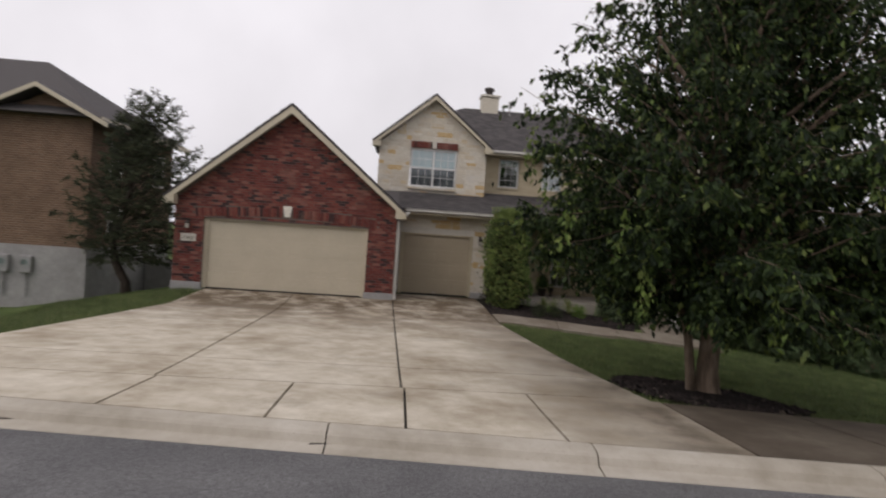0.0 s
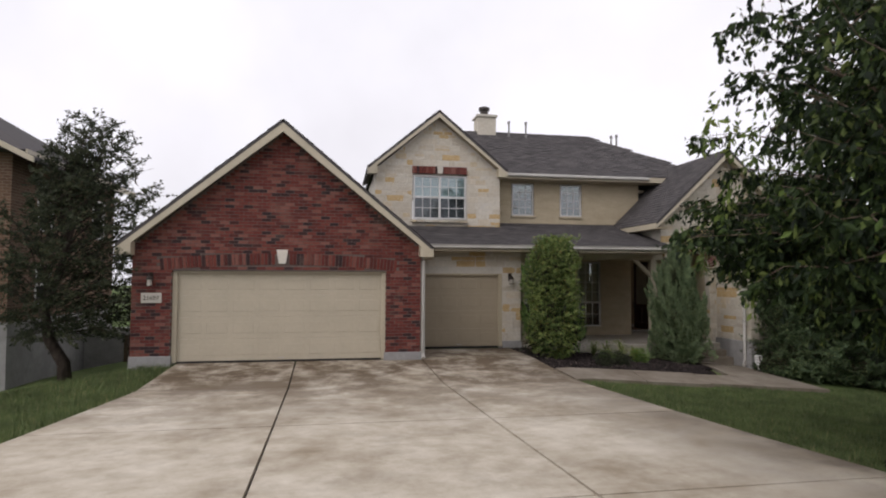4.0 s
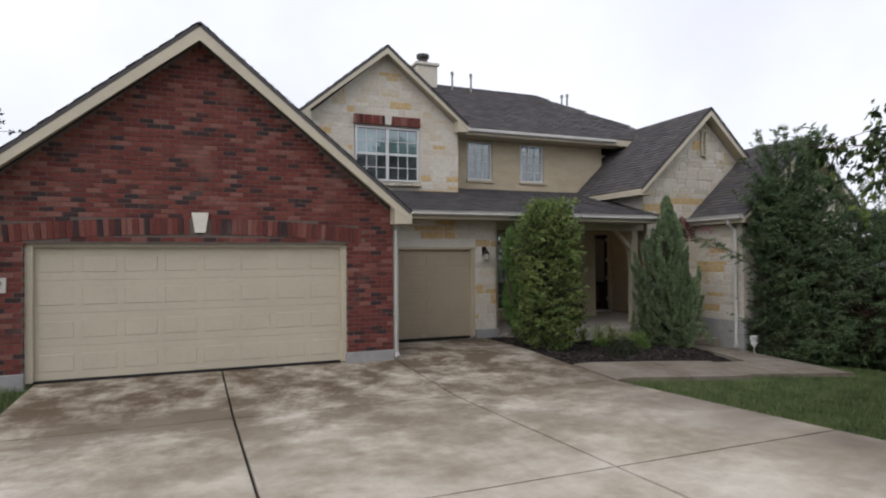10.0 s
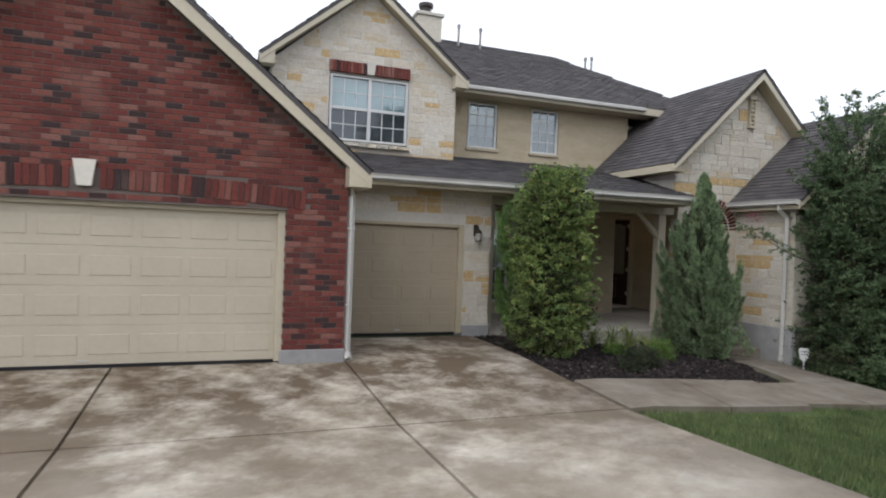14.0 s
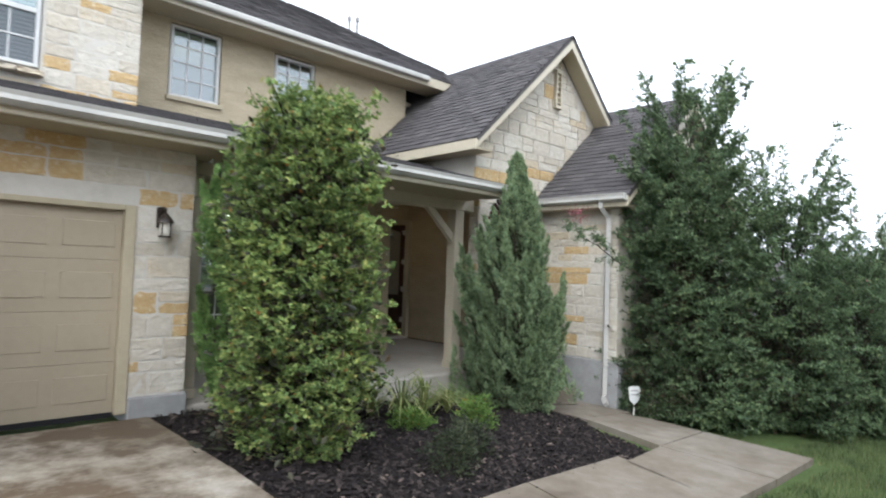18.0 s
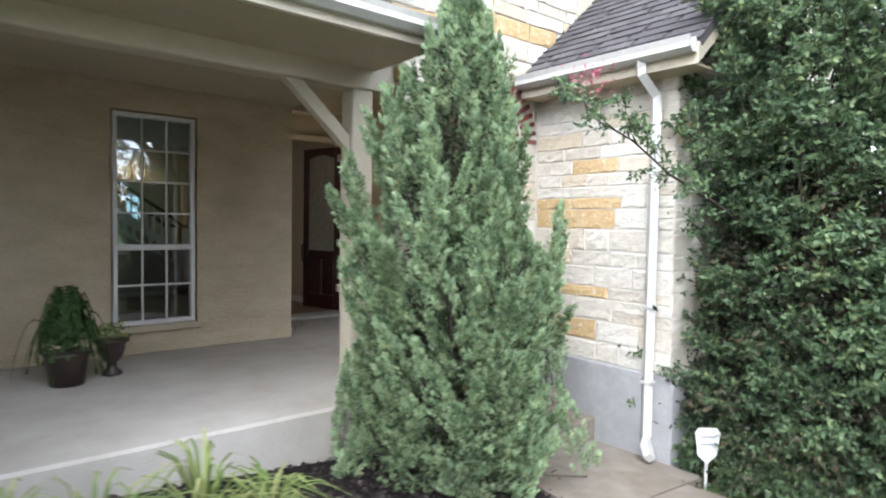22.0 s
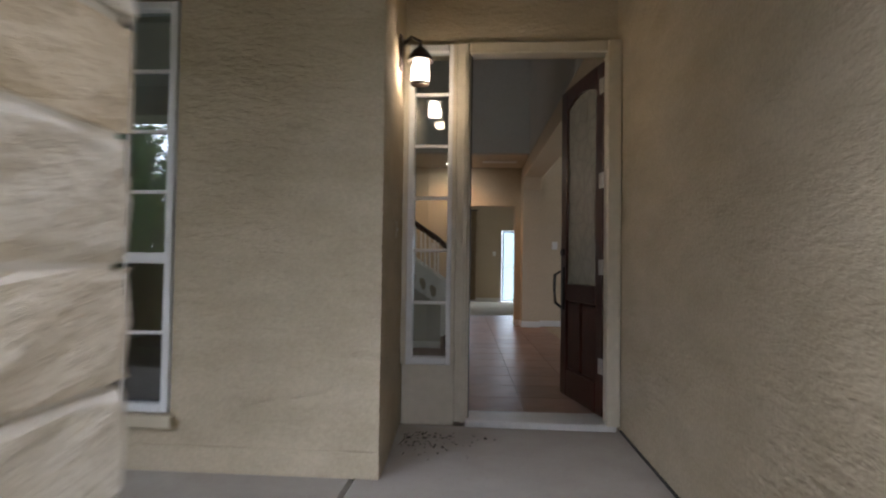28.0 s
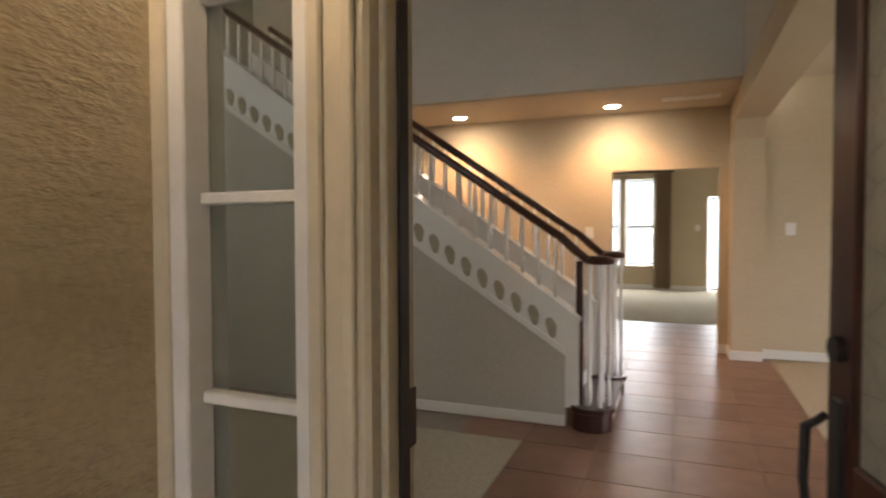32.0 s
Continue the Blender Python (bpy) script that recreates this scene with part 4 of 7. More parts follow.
stonework(wall_small_garage, front(0.0, 2.15), 3.23, 0.16, 2.84, holes_in((0.0, 0.16, 0, 3), (0.15, 2.66, 0, 2.14)), 0.05, force=((2.6, 3.25, 0.9, 1.12), (2.95, 3.3, 0.75, 0.95), (1.1, 2.2, 2.3, 2.55)))
stonework(wall_small_garage, lambda u, z: (Vector((3.236, 2.18 + u, z)), math.pi / 2), 0.5, 0.16, 2.84, lambda a, b, c, d: [(a, b)], 0.05)
struct("foundation_small_garage", MB().box(2.66, 3.24, 2.12, 2.6, -0.3, 0.16, 0.012).box(2.98, 3.22, 2.6, 5.0, -0.3, 0.05), FOUND, "grey concrete foundation below the stone")

PS = 0.266


def pz(y):
    return 2.9 + PS * (y - 1.66)


porch_roof = roof("porch_roof", [((0.0, 1.66, pz(1.66)), (7.72, 1.66, pz(1.66)), (7.9, 5.26, pz(5.26)), (3.1, 5.26, pz(5.26)), (3.1, 4.4, pz(4.4)), (-0.9, 4.4, pz(4.4)))], "low charcoal shingled porch roof", 0.05)
pl_len = math.hypot(3.6, 3.6 * PS)
shingles(porch_roof, (0.0, 1.64, pz(1.64)), (1, 0, 0), (0, 1, PS), 7.8, pl_len, clip=lambda a, b: (b < 2.8) | (a > 3.1))
gut = MB()
gp = [(1.54, 2.9), (1.555, 2.86), (1.55, 2.82), (1.6, 2.78), (1.66, 2.78), (1.66, 2.895), (1.645, 2.895), (1.645, 2.795), (1.6, 2.795), (1.57, 2.83), (1.572, 2.86), (1.555, 2.9)]
gut.prism(gp, "x", 0.27, 7.75)
part("gutter", gut, GUTTER, porch_roof, "off-white metal gutter")
part("fascia", MB().box(0.26, 7.74, 1.662, 1.69, 2.72, 2.89, 0.004), FRAME, porch_roof)
part("soffit", MB().box(0.26, 7.72, 1.69, 2.5, 2.715, 2.735), SOFFIT, porch_roof, "tan porch soffit")
struct("porch_ceiling", MB().box(3.2, 8.2, 2.5, 5.04, 2.84, 2.9), SOFFIT, "tan painted porch ceiling")
beam = MB().box(3.2, 7.95, 2.5, 2.72, 2.55, 2.86, 0.012)
struct("porch_beam", beam, FRAME, "tan boxed beam along the porch front")
post = empty("porch_post", "tan timber porch post with diagonal brace", "post", at=(7.62, 2.61, 0))
part("shaft", MB().box(-0.1, 0.1, -0.09, 0.09, 0.0, 2.55, 0.008), FRAME, post)
part("brace", MB().prism([(-0.07, 2.0), (-0.07, 2.14), (-0.53, 2.555), (-0.68, 2.555)], "y", -0.045, 0.045), FRAME, post)
part("base_block", MB().box(-0.115, 0.115, -0.105, 0.105, 0.0, 0.12, 0.01), FRAME, post)
copy_thing(post, pose(3.36, 2.61, 0, 0, 0, 180))
slab = MB().box(3.22, 8.05, 2.2, 5.1, -0.9, 0.0, 0.02).box(8.05, 9.94, 2.16, 6.16, -0.9, 0.0, 0.02)
struct("porch_floor", slab, PORCH, "smooth grey-tan concrete porch floor")
steps = empty("entry_steps", "worn concrete entry steps with brown risers", "steps", kind="structure")
part("step", MB().box(8.36, 9.6, 1.84, 2.16, -0.9, -0.175, 0.015), WALK, steps)
part("step", MB().box(8.36, 9.6, 1.52, 1.84, -0.9, -0.36, 0.015), WALK, steps)


def downspout(name, pts, wall_dir, label, straps):
    d = empty(name, label, "downspout")
    part("pipe", MB().tube(pts, 0.05, 4), GUTTER, d, smooth=False)
    for p in straps:
        part("strap", MB().box(p[0] - 0.055, p[0] + 0.055, p[1] - 0.045, p[1] + 0.045, p[2] - 0.012, p[2] + 0.012), GUTTER, d)
    return d


downspout("downspout", [(0.36, 1.6, 2.8), (0.35, 1.55, 2.72), (0.12, 0.4, 2.6), (0.06, 0.06, 2.5), (0.055, 0.05, 2.36), (0.055, 0.05, 0.12), (0.06, -0.06, 0.03)], 0, "off-white downspout at the brick corner", [(0.05, 0.05, 1.9), (0.05, 0.05, 0.8)])


def holed(mb, x0, x1, y0, y1, z0, z1, holes, axis="y"):
    """A wall with openings cut through it; along x (axis y) or along y (axis x, then x and y change places)."""
    us = sorted({x0, x1, *[h[0] for h in holes], *[h[1] for h in holes]})
    ws = sorted({z0, z1, *[h[2] for h in holes], *[h[3] for h in holes]})
    us, ws = [u for u in us if x0 <= u <= x1], [w for w in ws if z0 <= w <= z1]
    for a, b in zip(us, us[1:]):
        run = None
        for c, d in zip(ws, ws[1:]):
            free = not any(h[0] < (a + b) / 2 < h[1] and h[2] < (c + d) / 2 < h[3] for h in holes)
            if free:
                run = (run[0], d) if run else (c, d)
            if run and (not free or d == ws[-1]):
                if axis == "y":
                    mb.box(a, b, y0, y1, *run)
                else:
                    mb.box(y0, y1, a, b, *run)
                run = None
    return mb


def window(name, x0, x1, y, z0, z1, cols, rows, split, label, back=BLIND, sashes=1, sill=None, meet=True, screen=False):
    """A white sash window facing -y. split: the height share of the lower sash; rows: panes below and above."""
    w = empty(name, label, "window", kind="structure")
    f = 0.045
    mb = MB().box(x0, x0 + f, y - 0.03, y + 0.07, z0, z1, 0.006).box(x1 - f, x1, y - 0.03, y + 0.07, z0, z1, 0.006)
    mb.box(x0 + f, x1 - f, y - 0.03, y + 0.07, z0, z0 + f, 0.006).box(x0 + f, x1 - f, y - 0.03, y + 0.07, z1 - f, z1, 0.006)
    part("window_frame", mb, WHITE, w)
    sw = (x1 - x0 - f * 2) / sashes
    zm = z0 + (z1 - z0) * split
    for s in range(sashes):
        a, b = x0 + f + s * sw, x0 + f + (s + 1) * sw
        if sashes > 1 and s:
            part("mullion", MB().box(a - 0.035, a + 0.035, y - 0.03, y + 0.06, z0 + f, z1 - f, 0.005), WHITE, w)
            a += 0.035
        if sashes > 1 and s < sashes - 1:
            b -= 0.035
        if meet:
            part("meeting_rail", MB().box(a, b, y - 0.015, y + 0.045, zm - 0.03, zm + 0.03, 0.004), WHITE, w)
        for (p, q), n in (((z0 + f, zm - 0.03), rows[0]), ((zm + 0.03, z1 - f), rows[1])):
            if not meet:
                if p > z0 + f + 0.01:
                    continue
                q, n = z1 - f, sum(rows)
            mt = MB()
            for i in range(1, cols):
                u = a + (b - a) * i / cols
                mt.box(u - 0.009, u + 0.009, y + 0.004, y + 0.02, p, q)
            for i in range(1, n):
                u = p + (q - p) * i / n
                mt.box(a, b, y + 0.003, y + 0.019, u - 0.009, u + 0.009)
            part("muntin_grid", mt, WHITE, w)
            g = part("pane", MB().box(a, b, y + 0.024, y + 0.028, p, q), SCREEN if screen and p < zm else GLASS, w)
            g.visible_shadow = False
    if back:
        # without a blind, a sheet coloured dark in place of the unlit room
        part("blind" if back == BLIND else "dark_reveal", MB().box(x0 + 0.01, x1 - 0.01, y + 0.12, y + 0.13, z0, z1), back, w, "pale slatted blind" if back == BLIND else "")
    if sill:
        part("window_sill", MB().box(x0 - 0.05, x1 + 0.05, y - 0.09, y + 0.02, z0 - 0.075, z0 - 0.002, 0.01), sill, w)
    return w


# ---------- upper storey ----------
A2 = (1.13, 7.36)
ug = MB()
holed(ug, -0.88, 3.2, 4.4, 4.7, 2.4, 5.45, [(0.31, 2.08, 3.85, 5.3)])
ug.prism([(-0.88, 5.45), (3.2, 5.45), (1.13, 7.17)], "y", 4.4, 4.7)
ug.box(-0.88, -0.6, 4.7, 9, 2.4, 5.45).box(2.9, 3.2, 4.7, 5.4, 2.4, 5.45)
wall_stone_gable = struct("wall_stone_gable", ug, STONE_MORTAR, "cream limestone upper gable wall with orange stones")
stonework(wall_stone_gable, front(-0.89, 4.37), 4.1, 2.9, 7.1, gable_clip(0, 0, 5.45, 0.84, (A2[0], 7.14), -0.89, [(0.28, 2.11, 3.84, 5.58), (-2, -0.2, 2, 3.6)]), 0.07, course=(0.12, 0.15, 0.2), force=((3.1, 4.2, 3.55, 3.75), (3.2, 3.7, 4.75, 4.9), (3.1, 4.0, 4.35, 4.5), (2.0, 2.5, 6.55, 6.75)))
win2 = window("window_1", 0.33, 2.06, 4.41, 3.87, 5.28, 3, (2, 2), 0.5, "twin white sash window with grids and blinds", sashes=2, screen=True)
lint = empty("window_lintel", "dark red soldier brick lintel with a cream keystone", "lintel", kind="structure")
for i in range(24):
    x = 0.29 + 1.8 * (i + 0.5) / 24
    if abs(x - 1.195) < 0.09:
        continue
    o = new("brick", brick_me)
    o.matrix_world = Matrix.Translation((x, 4.36, 5.45)) @ Matrix.Diagonal((0.066, 0.08, 0.24, 1))
    o.parent = lint
part("keystone", MB().prism([(1.12, 5.33), (1.27, 5.33), (1.29, 5.6), (1.1, 5.6)], "y", 4.3, 4.42), STONE_MORTAR, lint)
ls = empty("stone_ledge", "rough projecting stone ledge under the window", "ledge", kind="structure")
x = 0.26
while x < 2.1:
    w = rng.uniform(0.14, 0.3)
    o = new("stone", STONES[rng.integers(9)])
    o.matrix_world = Matrix.Translation((x + w / 2, 4.33, 3.8 - 0.02 * rng.random())) @ Matrix.Diagonal((w - 0.01, 0.16, 0.075, 1))
    o.parent = ls
    x += w
gable_roof = roof("stone_gable_roof", [((-1.15, 4.1, 5.46), (A2[0], 4.1, A2[1]), (A2[0], 8.0, A2[1]), (-1.15, 8.0, 5.46)), ((3.41, 4.1, 5.46), (A2[0], 4.1, A2[1]), (A2[0], 8.0, A2[1]), (3.41, 8.0, 5.46))], "charcoal shingled gable roof")
rake(gable_roof, ((-1.15, 5.44), (A2[0], A2[1] - 0.03), (3.41, 5.44)), 4.105, 4.14, 0.15)
sl = math.hypot(2.28, 1.9)
shingles(gable_roof, (3.41, 4.09, 5.46), (0, 1, 0), (-2.28, 0, 1.9), 3.9, sl)
shingles(gable_roof, (-1.15, 4.09, 5.46), (0, 1, 0), (2.28, 0, 1.9), 3.9, sl, w=0.6, expo=0.3)
er = MB()
er.prism([(-1.15, 5.26), (-0.84, 5.26), (-0.84, 5.6), (-1.15, 5.34)], "y", 4.12, 4.42).prism([(3.41, 5.26), (3.1, 5.26), (3.1, 5.6), (3.41, 5.34)], "y", 4.12, 4.42)
part("eave_return", er, FRAME, gable_roof)

su = MB()
holed(su, 3.2, 8.6, 5.26, 5.5, 2.84, 5.45, [(3.86, 4.68, 4.1, 5.28), (5.62, 6.44, 4.1, 5.28)])
wall_upper = struct("wall_upper", su, STUCCO, "tan stucco upper wall between gables")
for a, b in ((3.86, 4.68), (5.62, 6.44)):
    window("window_2" if a < 5 else "window_3", a + 0.02, b - 0.02, 5.3, 4.13, 5.26, 3, (2, 2), 0.5, "small white gridded upper window", back=None, sill=SOFFIT, meet=False)
MS = (7.85 - 5.52) / (8.6 - 4.72)
main_roof = roof("main_roof", [((-1.0, 4.72, 5.52), (11.6, 4.72, 5.52), (8.0, 8.6, 7.85), (2.6, 8.6, 7.85)), ((-1.0, 12.5, 5.52), (11.6, 12.5, 5.52), (8.0, 8.6, 7.85), (2.6, 8.6, 7.85)), ((11.6, 4.72, 5.52), (11.6, 12.5, 5.52), (8.0, 8.6, 7.85)), ((-1.0, 4.72, 5.52), (-1.0, 12.5, 5.52), (2.6, 8.6, 7.85))], "charcoal shingled hipped main roof")
ml = math.hypot(3.88, 2.33)
shingles(main_roof, (-1.0, 4.71, 5.52), (1, 0, 0), (0, 3.88, 2.33), 12.6, ml, clip=lambda a, b: (a > 3.6 * b / ml) & (a < 12.6 - 3.6 * b / ml) & (a > 3.2))
mf = MB().box(3.3, 9.6, 4.7, 4.73, 5.33, 5.51, 0.004)
part("fascia", mf, FRAME, main_roof)
part("soffit", MB().box(3.2, 9.6, 4.73, 5.3, 5.33, 5.36), SOFFIT, main_roof)
part("gutter", MB().box(3.42, 8.7, 4.6, 4.7, 5.4, 5.5, 0.02), GUTTER, main_roof)
ch = empty("chimney", "cream stone chimney with a dark metal cap", "chimney")
part("chimney_body", MB().box(3.36, 4.1, 8.2, 8.9, 7.2, 8.36, 0.01), STONE, ch)
part("crown", MB().box(3.3, 4.16, 8.14, 8.96, 8.36, 8.46, 0.015), STONE_MORTAR, ch)
part("flue_cap", MB().lathe((3.7, 8.55, 8.45), ((0.16, 0), (0.16, 0.24), (0.22, 0.25), (0.22, 0.36), (0.06, 0.42)), 14), BRONZE, ch)
vp = empty("vent_pipe", "thin grey roof vent pipe", "vent pipe", "roof vent pipes", at=(4.6, 8.1, 7.5))
part("pipe", MB().lathe((0, 0, 0), ((0.035, 0), (0.035, 0.62)), 10), FOUND, vp)
part("cap", MB().lathe((0, 0, 0.6), ((0.055, 0), (0.055, 0.09), (0.02, 0.12)), 10), FOUND, vp)
for p in ((5.3, 8.1, 7.5), (8.85, 7.9, 7.05), (9.08, 7.9, 7.1)):
    copy_thing(vp, pose(*p))

# ---------- entry gable ----------
A3 = (9.93, 6.02)
eg = MB()
AX, AR, AZ = 8.88, 0.54, 2.25
arc = [(AX + AR * math.cos(t), AZ + AR * math.sin(t)) for t in np.linspace(math.pi, 0, 19)]
eg.prism([(7.93, 0.0), (8.34, 0.0), (8.34, AZ), *arc, (9.42, AZ), (9.42, 0.0), (9.8, 0.0), (9.8, 3.0), (12.05, 3.0), (12.05, 3.92), (A3[0], 5.84), (7.82, 3.92), (7.82, 2.95), (7.93, 2.9)], "y", 2.4, 2.6)
eg.box(7.82, 8.1, 2.6, 5.2, 2.9, 3.75)
wall_entry = struct("wall_entry", eg, STONE_MORTAR, "limestone entry gable wall with an arched opening")


def arch_holes(u0, u1, z0, z1):
    base = gable_clip(0, 0, 3.92, 0.96, (A3[0], 5.82), 7.8, [(8.34, 9.42, -1, AZ)])(u0, u1, z0, z1)
    out = []
    for a, b in base:
        top = (z0 + z1) / 2
        if AZ <= top < AZ + AR + 0.24:
            half = math.sqrt(max(0, (AR + 0.24) ** 2 - (top - AZ) ** 2))
            lo, hi = AX - half - 7.8, AX + half - 7.8
            out += [(p, q) for p, q in ((a, min(b, lo)), (max(a, hi), b)) if q - p > 0.04]
        else:
            out.append((a, b))
    return [(max(a, 0.12) if z0 < 2.88 else a, b) for a, b in out if z0 >= 2.88 or b > 0.18]


stonework(wall_entry, front(7.8, 2.36), 4.2, 0.02, 5.75, arch_holes, 0.03, force=((0.1, 0.4, 0.45, 0.7), (0.2, 0.9, 3.1, 3.3), (1.0, 2.2, 3.2, 3.45)))
stonework(wall_entry, lambda u, z: (Vector((8.374, 2.388 + u, z)), math.pi / 2), 0.235, 0.02, 2.27, lambda a, b, c, d: [(a, b)], 0.08)
stonework(wall_entry, lambda u, z: (Vector((9.386, 2.61 - u, z)), -math.pi / 2), 0.222, 0.02, 2.27, lambda a, b, c, d: [(a, b)], 0.12)
stonework(wall_entry, lambda u, z: (Vector((7.896, 2.61 - u, z)), -math.pi / 2), 0.222, 0.02, 2.8, lambda a, b, c, d: [(a, b)], 0.08)
for i in range(25):
    t = math.pi * (i + 0.5) / 25
    if i == 12:
        continue
    o = new("brick", brick_me)
    o.matrix_world = Matrix.Translation((AX + (AR + 0.115) * math.cos(t), 2.4, AZ + (AR + 0.115) * math.sin(t))) @ Matrix.Rotation(math.pi / 2 - t, 4, "Y") @ Matrix.Diagonal((0.044, 0.06, 0.2, 1))
    o.parent = wall_entry
for i in range(23):
    t = math.pi * (i + 0.5) / 23
    o = new("brick", brick_me)
    o.matrix_world = Matrix.Translation((AX + (AR + 0.005) * math.cos(t), 2.515, AZ + (AR + 0.005) * math.sin(t))) @ Matrix.Rotation(math.pi / 2 - t, 4, "Y") @ Matrix.Diagonal((0.05, 0.2, 0.03, 1))
    o.parent = wall_entry
part("keystone", MB().prism([(AX - 0.06, AZ + AR - 0.02), (AX + 0.06, AZ + AR - 0.02), (AX + 0.09, AZ + AR + 0.28), (AX - 0.09, AZ + AR + 0.28)], "y", 2.27, 2.42), STONE_MORTAR, wall_entry, "cream keystone over the arch")
vent = empty("gable_vent", "narrow cream slatted gable vent", "vent", at=(9.93, 2.34, 4.75))
part("vent_frame", MB().box(-0.09, -0.06, -0.03, 0.05, 0, 0.62).box(0.06, 0.09, -0.03, 0.05, 0, 0.62).box(-0.1, 0.1, -0.04, 0.05, -0.05, 0).box(-0.1, 0.1, -0.04, 0.05, 0.62, 0.67), FRAME, vent)
for i in range(6):
    part("slat", MB().prism([(-0.02, 0.05 + i * 0.1), (0.03, 0.09 + i * 0.1), (0.03, 0.1 + i * 0.1), (-0.02, 0.06 + i * 0.1)], "x", -0.06, 0.06), FRAME, vent)
e0 = 3.66
entry_roof = roof("entry_roof", [((7.45, 2.04, e0), (A3[0], 2.04, A3[1]), (A3[0], 8.0, A3[1]), (7.45, 8.0, e0)), ((12.41, 2.04, e0), (A3[0], 2.04, A3[1]), (A3[0], 8.0, A3[1]), (12.41, 8.0, e0))], "charcoal shingled entry gable roof")
rake(entry_roof, ((7.45, e0 - 0.02), (A3[0], A3[1] - 0.03), (12.41, e0 - 0.02)), 2.045, 2.085, 0.16)
sl = math.hypot(2.48, A3[1] - e0)
shingles(entry_roof, (7.45, 2.03, e0), (0, 1, 0), (2.48, 0, A3[1] - e0), 3.6, sl)
shingles(entry_roof, (12.41, 2.03, e0), (0, 1, 0), (-2.48, 0, A3[1] - e0), 3.6, sl, w=0.6, expo=0.3)
part("fascia", MB().box(7.44, 7.47, 2.05, 5.26, e0 - 0.17, e0 - 0.01), FRAME, entry_roof)
part("soffit", MB().box(7.47, 7.83, 2.05, 5.26, e0 - 0.17, e0 - 0.14), SOFFIT, entry_roof)

# ---------- side wing ----------
A4 = (11.75, 5.02)
wg = MB().box(9.65, 9.95, 1.1, 2.4, 0.16, 2.88)
holed(wg, 9.65, 13.9, 0.82, 1.1, 0.16, 2.88, [(11.0, 12.6, 0.7, 2.2)])
wg.prism([(9.65, 2.88), (13.9, 2.88), (A4[0], 4.78)], "y", 0.82, 1.1)
wg.box(13.6, 13.9, 1.1, 8, 0.16, 2.88)
wall_wing = struct("wall_wing", wg, STONE_MORTAR, "cream limestone wall of the side wing with orange stones")
stonework(wall_wing, lambda u, z: (Vector((9.615, 2.36 - u, z)), -math.pi / 2), 1.545, 0.16, 2.8, lambda a, b, c, d: [(a, b)], 0.02, force=((0.12, 1.0, 1.48, 1.68), (0.12, 0.7, 1.33, 1.44), (0.16, 0.7, 0.79, 0.95), (0.1, 0.72, 0.36, 0.54), (0.4, 1.0, 1.95, 2.1)), course=(0.11, 0.14, 0.2))
stonework(wall_wing, front(9.645, 0.79), 4.255, 0.16, 4.7, gable_clip(0, 0, 2.88, 0.88, (A4[0], 4.75), 9.645, [(10.95, 12.65, 0.65, 2.25)]), 0.06)
struct("foundation_wing", MB().box(9.6, 13.95, 0.76, 2.4, -1.3, 0.16, 0.015), FOUND, "grey concrete foundation under the wing")
window("window_4", 11.02, 12.58, 0.86, 0.72, 2.18, 3, (2, 2), 0.5, "twin white window of the wing", sashes=2, back=DARK)
w0 = 2.88
wing_roof = roof("wing_roof", [((9.36, 0.5, w0), (A4[0], 0.5, A4[1]), (A4[0], 2.39, A4[1]), (9.36, 2.39, w0)), ((14.14, 0.5, w0), (A4[0], 0.5, A4[1]), (A4[0], 8.0, A4[1]), (14.14, 8.0, w0))], "charcoal shingled wing roof")
rake(wing_roof, ((9.36, w0 - 0.02), (A4[0], A4[1] - 0.03), (14.14, w0 - 0.02)), 0.505, 0.54, 0.16)
sl = math.hypot(2.39, A4[1] - w0)
shingles(wing_roof, (9.36, 0.49, w0), (0, 1, 0), (2.39, 0, A4[1] - w0), 3.2, sl, expo=0.13)
shingles(wing_roof, (14.14, 0.49, w0), (0, 1, 0), (-2.39, 0, A4[1] - w0), 3.2, sl, w=0.6, expo=0.3)
gw = MB().prism([(9.24, 2.9), (9.255, 2.85), (9.25, 2.81), (9.3, 2.78), (9.36, 2.78), (9.36, 2.9), (9.34, 2.9), (9.34, 2.8), (9.3, 2.8), (9.272, 2.83), (9.26, 2.9)], "y", 0.52, 2.34)
part("gutter", gw, GUTTER, wing_roof, "off-white metal gutter")
part("fascia", MB().box(9.362, 9.39, 0.54, 2.34, 2.7, 2.87), FRAME, wing_roof)
part("soffit", MB().box(9.39, 9.64, 0.54, 2.34, 2.7, 2.72), SOFFIT, wing_roof)
downspout("downspout", [(9.32, 0.98, 2.8), (9.33, 0.98, 2.7), (9.53, 0.96, 2.55), (9.55, 0.96, 2.4), (9.55, 0.96, -0.36), (9.52, 0.94, -0.44), (9.42, 0.84, -0.5)], 0, "off-white downspout on the wing wall", [(9.555, 0.96, 1.9), (9.555, 0.96, 0.75), (9.555, 0.96, 0.1)])

